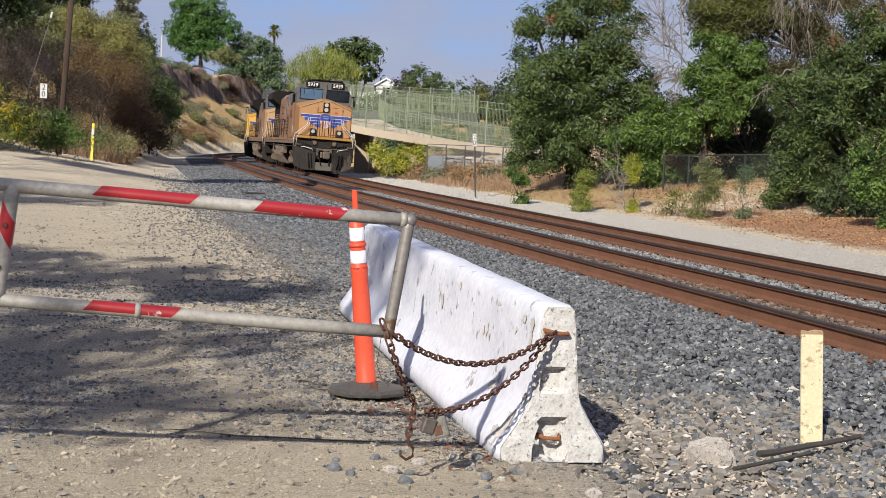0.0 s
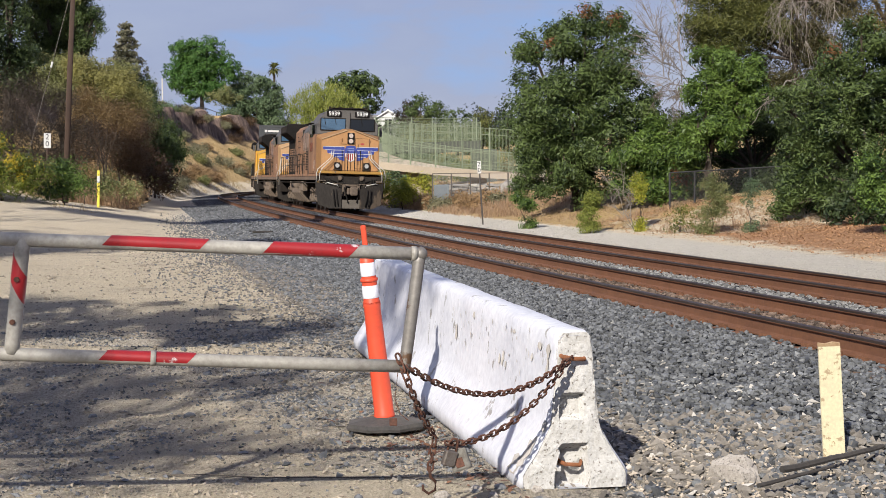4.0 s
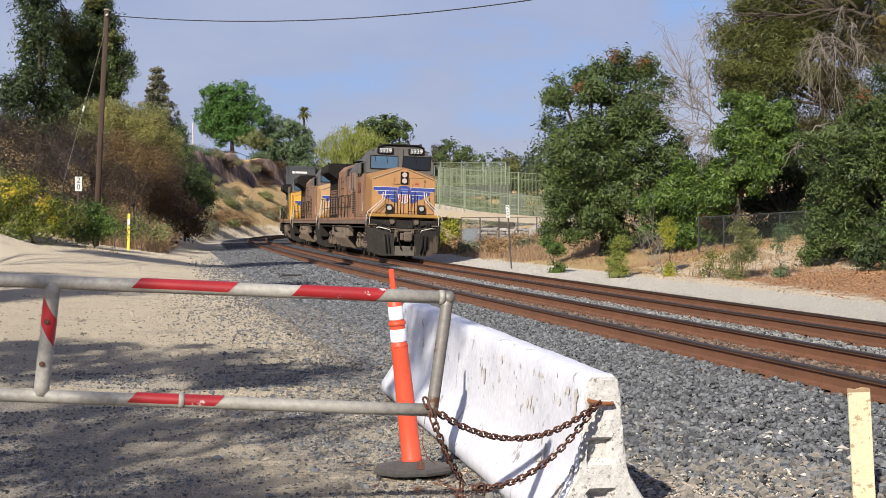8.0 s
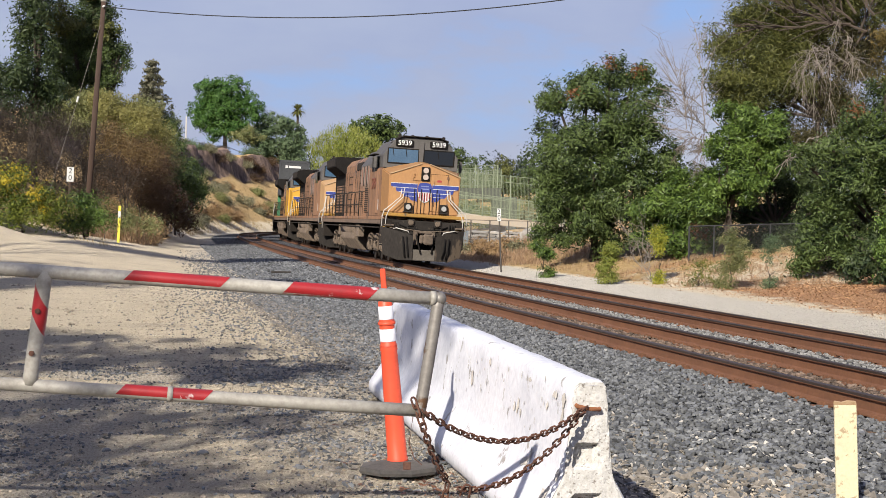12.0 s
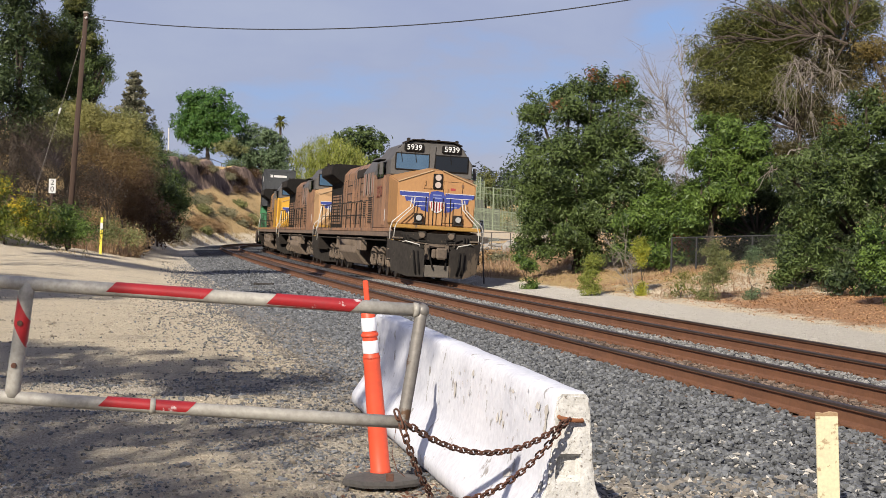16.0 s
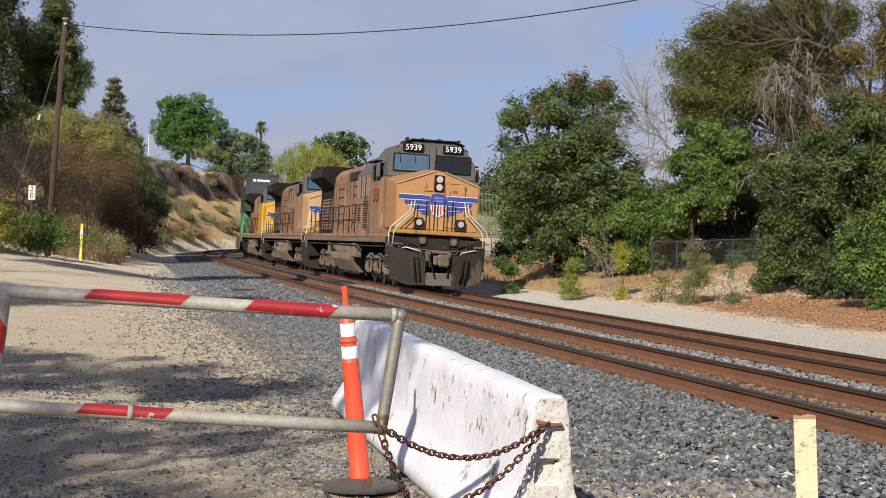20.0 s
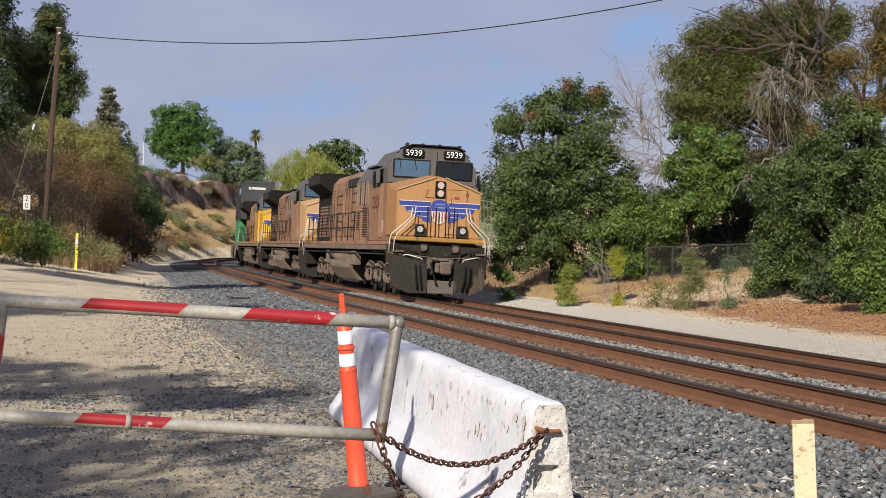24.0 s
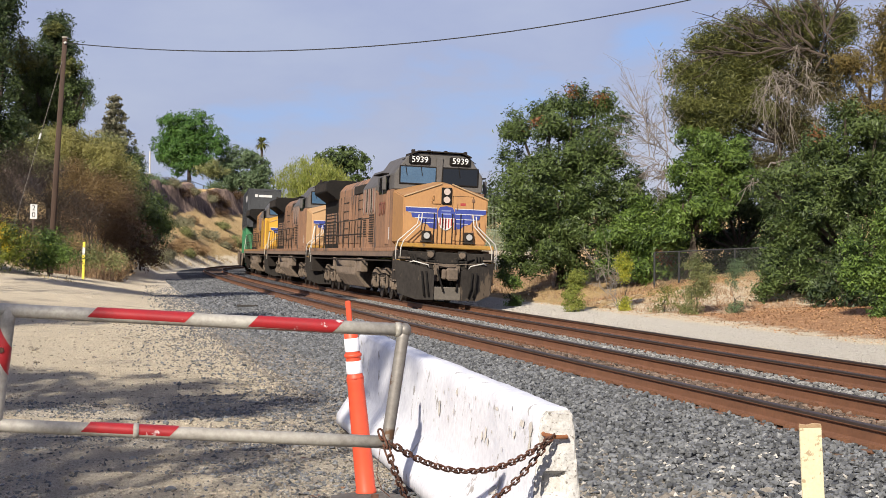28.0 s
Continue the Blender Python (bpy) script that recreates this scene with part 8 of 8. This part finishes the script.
def utility_pole():
    x, y = -16.42, 66.0
    b = gz(x, y)
    t = thing("utility_pole", "slightly leaning brown timber utility pole on the bank", "pole", Matrix.Translation((x, y, b)))
    bm = bmesh.new()
    tube(bm, [(0, 0, -0.5), (0.30, 0, (10.62 - b) * 0.5), (0.60, 0, 10.62 - b)], 0.135, 12, 0.10)
    part("shaft", bm, M_POLE, t, smooth=True)
    bm = bmesh.new()
    tube(bm, [(0.60, 0, 10.60 - b), (0.60, 0, 10.66 - b)], 0.125, 12)
    part("cap", bm, surface("weathered pole top", (0.42, 0.38, 0.32), (0.3, 0.27, 0.22), 0.9), t)
    bm = bmesh.new()
    tube(bm, [(0.59, -0.13, 10.36 - b), (0.68, -0.13, 10.42 - b)], 0.045, 8)
    part("insulator", bm, M_SIGN, t)
    part("pole_tag", boxed(-0.02, 0.12, -0.19, -0.18, 1.0, 1.25), M_SIGN, t)
    g = thing("guy_wire", "taut guy wire with insulators beside the pole", "cable")
    bm = bmesh.new()
    a, e = Vector((-15.92, 65.9, 9.6)), Vector((-17.9, 64.2, gz(-17.9, 64.2)))
    tube(bm, [a, e], 0.012, 5)
    part("strand", bm, M_STEEL, g)
    for u in (0.36, 0.82):
        p = a.lerp(e, u)
        bm = bmesh.new()
        tube(bm, [p, p + (e - a).normalized() * 0.25], 0.045, 8)
        part("insulator", bm, M_SIGN, g)


utility_pole()


def overhead_line():
    t = thing("overhead_wire", "single black overhead wire sagging across the sky", "cable")
    bm = bmesh.new()
    a, b = Vector((-15.82, 66.0, 0)), Vector((24.0, 47.0, 0))
    pts = []
    for i in range(49):
        u = i / 48
        p = a.lerp(b, u)
        pts.append((p.x, p.y, 10.40 - 6.0 * u + 9.9 * u * u))
    tube(bm, pts, 0.022, 6)
    part("wire", bm, M_CABLE, t)
    q = thing("utility_pole", "tall timber pole that carries the wire's far end", "pole", Matrix.Translation((24.0, 47.0, gz(24, 47))))
    bm = bmesh.new()
    tube(bm, [(0, 0, -0.5), (0, 0, 14.6 - gz(24, 47))], 0.19, 12, 0.13)
    part("shaft", bm, M_POLE, q, smooth=True)


overhead_line()


def speed_sign(label, x, y, foot, z0, z1, w, lean, post_mat, post_r, turn):
    """A narrow white plate with the figures 2 over 0 on a post."""
    t = thing("speed_sign", label, "sign", Matrix.Translation((x, y, foot)) @ pose(0, 0, 0, 0, lean, turn), group="speed signs")
    bm = bmesh.new()
    tube(bm, [(0, 0, -0.3), (0, 0, z1 - foot)], post_r, 8)
    part("post", bm, post_mat, t)
    h = z1 - z0
    pl = part("plate", boxed(-w / 2, w / 2, -post_r - 0.02, -post_r - 0.005, z0 - foot, z1 - foot, bevel=0.004), M_SIGN, t, "white plate")
    for d, u in (("2", 0.74), ("0", 0.27)):
        lettering(d, h * 0.52, M_INK, Matrix.Translation((0, -post_r - 0.022, z0 - foot + h * u)) @ Matrix.Rotation(radians(90), 4, "X"), pl, "figure")
    return t


speed_sign("narrow white speed sign on a thin steel post by the path", 1.10, 57.0, gz(1.1, 57.0), 1.70, 2.15, 0.135, -3.4, M_STEEL, 0.03, -4)
speed_sign("white speed sign on a brown post in the brush", -17.14, 66.0, gz(-17.14, 66), 2.95, 3.56, 0.29, 1.0, M_POLE, 0.06, 10)


def yellow_marker():
    x, y = -15.0, 66.0
    b = gz(x, y)
    t = thing("marker_post", "slim bright yellow utility marker on the dirt", "post", Matrix.Translation((x, y, b)) @ pose(0, 0, 0, 0, 1.5, 0))
    part("blade", boxed(-0.055, 0.055, -0.02, 0.02, -0.2, 1.98 - b, bevel=0.008), surface("bright yellow marker", (0.72, 0.58, 0.04), (0.62, 0.5, 0.05), 0.6), t)
    part("label_band", boxed(-0.056, 0.056, -0.023, -0.0205, 1.15 - b + 0.3, 1.5 - b + 0.25), M_SIGN, t)


yellow_marker()


def net_material(name, col, scale, amount):
    """Wire netting: thin crossing wires, open between."""
    m = bpy.data.materials.new(name)
    m.use_nodes = True
    n, l = m.node_tree.nodes, m.node_tree.links
    p = n["Principled BSDF"]
    p.inputs["Base Color"].default_value = (*col, 1)
    p.inputs["Roughness"].default_value = 0.6
    co = n.new("ShaderNodeTexCoord")
    mp = n.new("ShaderNodeMapping")
    mp.inputs["Rotation"].default_value = (0, radians(45), 0)
    mp.inputs["Scale"].default_value = (scale, scale, scale)
    l.new(co.outputs["Object"], mp.inputs["Vector"])
    ck = n.new("ShaderNodeTexBrick")
    ck.offset, ck.squash = 0.0, 1.0
    ck.inputs["Scale"].default_value = 1.0
    ck.inputs["Mortar Size"].default_value = amount
    ck.inputs["Brick Width"].default_value = 1.0
    ck.inputs["Row Height"].default_value = 1.0
    sw = n.new("ShaderNodeSeparateXYZ")
    cb = n.new("ShaderNodeCombineXYZ")
    l.new(mp.outputs["Vector"], sw.inputs[0])
    l.new(sw.outputs["X"], cb.inputs["X"])
    l.new(sw.outputs["Z"], cb.inputs["Y"])
    l.new(cb.outputs[0], ck.inputs["Vector"])
    l.new(ck.outputs["Fac"], p.inputs["Alpha"])
    return m


def bank_fence():
    t = thing("chain_link_fence", "low black chain-link fence on the bank", "fence")
    xs = [7.36, 8.17, 9.97, 11.8, 13.6]
    top = []
    for x in xs:
        y = 53.0 - (x - 7.36) * 0.25
        b = gz(x, y)
        bm = bmesh.new()
        tube(bm, [(x, y, b - 0.2), (x, y, 1.66 + (x - 7.36) * 0.05)], 0.035, 8)
        part("post", bm, M_CABLE, t)
        top.append((x, y, 1.66 + (x - 7.36) * 0.05))
    bm = bmesh.new()
    tube(bm, top, 0.025, 6)
    part("top_rail", bm, M_CABLE, t)
    net = net_material("black netting", (0.02, 0.02, 0.02), 16, 0.05)
    for a, b in zip(top, top[1:]):
        bm = bmesh.new()
        vs = [bm.verts.new(p) for p in ((a[0], a[1], gz(a[0], a[1])), (b[0], b[1], gz(b[0], b[1])), b, a)]
        bm.faces.new(vs)
        part("netting", bm, net, t, "black wire netting")


bank_fence()

# ---- ramp bridge ----
M_CONC = surface("pale beige concrete", (0.52, 0.44, 0.33), (0.42, 0.35, 0.27), 0.9, grain=10, stain=0.7, spread=0.02)
# darker grey-green with the shade of the upper span put into it
M_CONC_G = surface("grey-green concrete toned as shaded", (0.12, 0.125, 0.10), (0.085, 0.09, 0.075), 0.9, grain=8, stain=0.6, spread=0.02)
M_FENCE = surface("olive green fence steel", (0.27, 0.305, 0.20), (0.20, 0.235, 0.15), 0.7, 0.1, grain=20, stain=3)


def ramp_bridge():
    t = thing("ramp_bridge", "curving concrete footbridge ramp with tall olive fences", "bridge", kind="")
    cx, cy, a, b = 2.4, 98.5, 8.3, 8.6
    n = 44

    def at(i, off):
        th = radians(94 + (296 - 94) * i / n)
        x, y = cx + a * math.cos(th), cy + b * math.sin(th)
        nx, ny = math.cos(th) / a, math.sin(th) / b
        k = math.hypot(nx, ny)
        return x + nx / k * off, y + ny / k * off, float(np.interp(i, [0, 16, 26, 34, n], [4.0, 3.75, 2.75, 2.1, 1.55]))
    # slab in two spans of differing look; the upper one's shade is in its colour
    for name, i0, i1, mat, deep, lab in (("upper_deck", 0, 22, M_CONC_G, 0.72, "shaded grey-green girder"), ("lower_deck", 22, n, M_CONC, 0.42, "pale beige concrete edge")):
        bm = bmesh.new()
        rows = []
        for i in range(i0, i1 + 1):
            xo, yo, z = at(i, 1.6)
            xi, yi, _ = at(i, -1.6)
            rows.append([bm.verts.new(p) for p in ((xo, yo, z - deep), (xo, yo, z), (xi, yi, z), (xi, yi, z - deep))])
        for p, q in zip(rows, rows[1:]):
            for k in range(4):
                bm.faces.new((p[k], p[(k + 1) % 4], q[(k + 1) % 4], q[k]))
        bm.faces.new(rows[0][::-1])
        bm.faces.new(rows[-1])
        part(name, bm, mat, t, lab)
    def tall(i, side):
        return float(np.interp(i, [0, 14, 22, 30, n], [1.6, 1.8, 2.2, 2.4, 2.4])) if side > 0 else 1.2

    for side in (1.5, -1.5):
        for k, u in enumerate((0.12, 0.45, 0.85, 1.0)):
            bm = bmesh.new()
            tube(bm, [(x, y, z + tall(i, side) * u) for i, (x, y, z) in ((i, at(i, side)) for i in range(n + 1))], 0.018, 5)
            part("fence_rail", bm, M_FENCE, t)
        step = 2 if side > 0 else 1
        for i in range(0, n + 1, step):
            x, y, z = at(i, side)
            bm = bmesh.new()
            tube(bm, [(x, y, z - 0.3 * (side > 0)), (x, y, z + tall(i, side) + 0.05)], 0.04 if side > 0 else 0.022, 6)
            part("fence_post", bm, M_FENCE, t)
        bm = bmesh.new()
        for j in range(0, n * 10):
            x, y, z = at(j / 10, side)
            hgt = tall(j / 10, side)
            q = 0.007
            vs = [bm.verts.new(p) for p in ((x - q, y, z), (x + q, y, z), (x + q, y, z + hgt), (x - q, y, z + hgt))]
            bm.faces.new(vs)
            vs = [bm.verts.new(p) for p in ((x, y - q, z), (x, y + q, z), (x, y + q, z + hgt), (x, y - q, z + hgt))]
            bm.faces.new(vs)
        pk = part("picket_mesh", bm, M_FENCE, t, "thin olive fence bars")
        pk["kind"] = "stuff"
    for i in (14, 24, 31, 37):
        x, y, z = at(i, 0)
        g = gz(x, y)
        part("pier", boxed(x - 0.45, x + 0.45, y - 0.4, y + 0.4, g - 0.3, z - 0.4, bevel=0.03), M_CONC, t, "beige concrete pier")
    part("sign_board", boxed(-3.05, -2.35, 90.95, 91.0, 1.72, 2.08), M_SIGN, t)
    x, y, z = at(0, 0)
    part("abutment", boxed(x - 0.5, x + 1.2, y - 2.0, y + 2.0, gz(x, y) - 0.5, z - 0.6, bevel=0.03), M_CONC_G, t)
    x, y, z = at(n, 0)
    part("abutment", boxed(x - 1.0, x + 8.0, y - 2.4, y + 1.6, gz(x, y) - 0.5, z - 0.41, bevel=0.03), M_CONC, t)


ramp_bridge()


def stone_wall():
    t = thing("stone_wall", "pale rubble stone wall below the ramp", "wall")
    m = surface("pale wall stones", (0.48, 0.44, 0.385), (0.28, 0.255, 0.225), 0.9, grain=14, stain=2, spread=0.35)
    part("core", boxed(-0.5, 3.4, 80.35, 80.9, -0.3, 1.2), surface("dark mortar", (0.10, 0.09, 0.08), (0.07, 0.06, 0.055), 0.95), t)
    rng = random.Random(12)
    mes = []
    for k in range(6):
        bm = boxed(-0.19, 0.19, -0.12, 0.12, -0.065, 0.065, bevel=0.03)
        for v in bm.verts:
            v.co += Vector((rng.uniform(-.07, .07), rng.uniform(-.02, .02), rng.uniform(-.04, .04)))
        mes.append(finish("stone", bm, m))
    for r in range(8):
        x = -0.4 + rng.uniform(0, 0.2)
        while x < 3.4:
            part("stone", rng.choice(mes), m, t, m=pose(x, 80.30 + rng.uniform(-.03, .03), 0.02 + r * 0.155 + rng.uniform(-.015, .015), 0, rng.uniform(-4, 4), 180 * rng.randint(0, 1)))
            x += rng.uniform(0.38, 0.46)
    for k, (x, z, s) in enumerate(((2.9, 0.9, 0.5), (3.6, 0.8, 0.6), (4.3, 0.6, 0.5), (3.3, 0.4, 0.5), (4.9, 0.7, 0.5))):
        bm = bmesh.new()
        bmesh.ops.create_icosphere(bm, subdivisions=2, radius=s)
        for v in bm.verts:
            v.co *= 1 + 0.25 * noise.noise(v.co * 2 + Vector((k, 0, 0)))
        part("boulder", bm, m, t, "grey boulder", m=Matrix.Translation((x, 79.6, z)))
    c = thing("utility_cabinet", "blue-grey metal cabinet before the wall", "cabinet", Matrix.Translation((-0.55, 79.0, gz(-0.55, 79.0))))
    part("body", boxed(-0.38, 0.38, -0.3, 0.3, -0.05, 1.15, bevel=0.02), surface("blue-grey cabinet paint", (0.17, 0.20, 0.22), (0.13, 0.155, 0.17), 0.6), c)
    part("door", boxed(-0.33, 0.33, -0.32, -0.3, 0.08, 1.08, bevel=0.01), surface("blue-grey cabinet door", (0.19, 0.22, 0.24), (0.15, 0.17, 0.19), 0.6), c)
    f = thing("chain_link_fence", "grey chain-link fence in front of the wall", "fence")
    for k in range(7):
        x = -1.0 + k * 0.95
        bm = bmesh.new()
        tube(bm, [(x, 78.6, gz(x, 78.6) - 0.2), (x, 78.6, 1.75)], 0.03, 6)
        part("post", bm, M_STEEL, f)
    bm = bmesh.new()
    tube(bm, [(-1.0, 78.6, 1.75), (4.7, 78.6, 1.75)], 0.02, 6)
    part("top_rail", bm, M_STEEL, f)
    bm = bmesh.new()
    bm.faces.new([bm.verts.new(p) for p in ((-1.0, 78.6, 0.1), (4.7, 78.6, 0.1), (4.7, 78.6, 1.74), (-1.0, 78.6, 1.74))])
    part("netting", bm, net_material("grey netting", (0.3, 0.3, 0.3), 14, 0.05), f, "grey wire netting")


stone_wall()


def house():
    x, y = -9.1, 228.0
    g = gz(x, y)
    t = thing("house", "small white gabled house among far trees", "house", Matrix.Translation((x, y, g)))
    w = surface("white siding", (0.78, 0.77, 0.75), (0.68, 0.67, 0.65), 0.7, grain=4, stain=0.5)
    h = 10.0 - g
    bm = bmesh.new()
    prism(bm, [(-1.5, 0), (1.5, 0), (1.5, h), (0, h + 1.0), (-1.5, h)], -4, 4, "y")
    part("wall", bm, w, t)
    for s in (-1, 1):
        bm = bmesh.new()
        prism(bm, [(s * 1.9, h - 0.2), (0, h + 1.02), (0, h + 1.2), (s * 1.9, h - 0.02)], -4.3, 4.3, "y")
        part("roof", bm, surface("grey shingles", (0.22, 0.21, 0.20), (0.15, 0.145, 0.14), 0.9, grain=4), t, "grey shingled roof slope")
        bm = bmesh.new()
        prism(bm, [(s * 1.95, h - 0.23), (0, h + 1.0), (0, h + 1.25), (s * 1.95, h + 0.0)], -4.36, -4.3, "y")
        part("barge_board", bm, w, t)
    wi = part("window", boxed(-0.5, 0.5, -4.03, -4.0, h - 1.2, h - 0.2), M_GLASS, t)
    part("frame", boxed(-0.03, 0.03, -4.05, -4.03, h - 1.2, h - 0.2), w, wi)
    bm = bmesh.new()
    box(bm, -6.5, -1.5, -3, 4, 0, h - 0.6)
    part("wing", bm, w, t)
    bm = bmesh.new()
    prism(bm, [(-3.4, h - 0.7), (0.5, h + 0.6), (4.4, h - 0.7)], -6.9, -1.4, "x")
    part("wing_roof", bm, surface("grey shingles", (0.22, 0.21, 0.20)), t)


house()


def hilltop_rail():
    t = thing("hilltop_fence", "low pipe fence and pole on the cliff top", "fence")
    for k in range(7):
        x, y = -37.0 + k * 1.4, 200.0 + k * 2.2
        g = gz(x, y)
        bm = bmesh.new()
        tube(bm, [(x, y, g - 0.2), (x, y, g + 1.1)], 0.05, 6)
        part("post", bm, M_STEEL, t)
        if k:
            bm = bmesh.new()
            tube(bm, [last, (x, y, g + 1.1)], 0.04, 6)
            part("rail", bm, M_STEEL, t)
        last = (x, y, g + 1.1)
    p = thing("lamp_pole", "thin pale pole on the cliff top", "pole", Matrix.Translation((-36.4, 197.0, gz(-36.4, 197.0))))
    bm = bmesh.new()
    tube(bm, [(0, 0, -0.2), (0, 0, 5.0)], 0.09, 8)
    part("shaft", bm, M_RAILW, p)


hilltop_rail()


# ---- what moves: the train rolls in and comes to a stand ----
def motions():
    times = [0.0]
    last = nose_s(0.0)
    k = 0
    while k < 280:      # a row whenever the wheels have turned about seventy degrees
        k += 1
        s = nose_s(k / 10)
        if last - s > 0.5 or k in (200, 210, 215, 220, 225, 230, 235, 240, 280):
            times.append(k / 10)
            last = s
    for car, back, near, far, sets in CONSIST:
        walk(car, [(time, vehicle_pose(nose_s(time) + back, near, far)) for time in times])
        for ob, y in sets:
            walk(ob, [(time, pose(0, y, 0.52) @ Matrix.Rotation((nose_s(time) - 29.8) / 0.52, 4, "X")) for time in times])


motions()
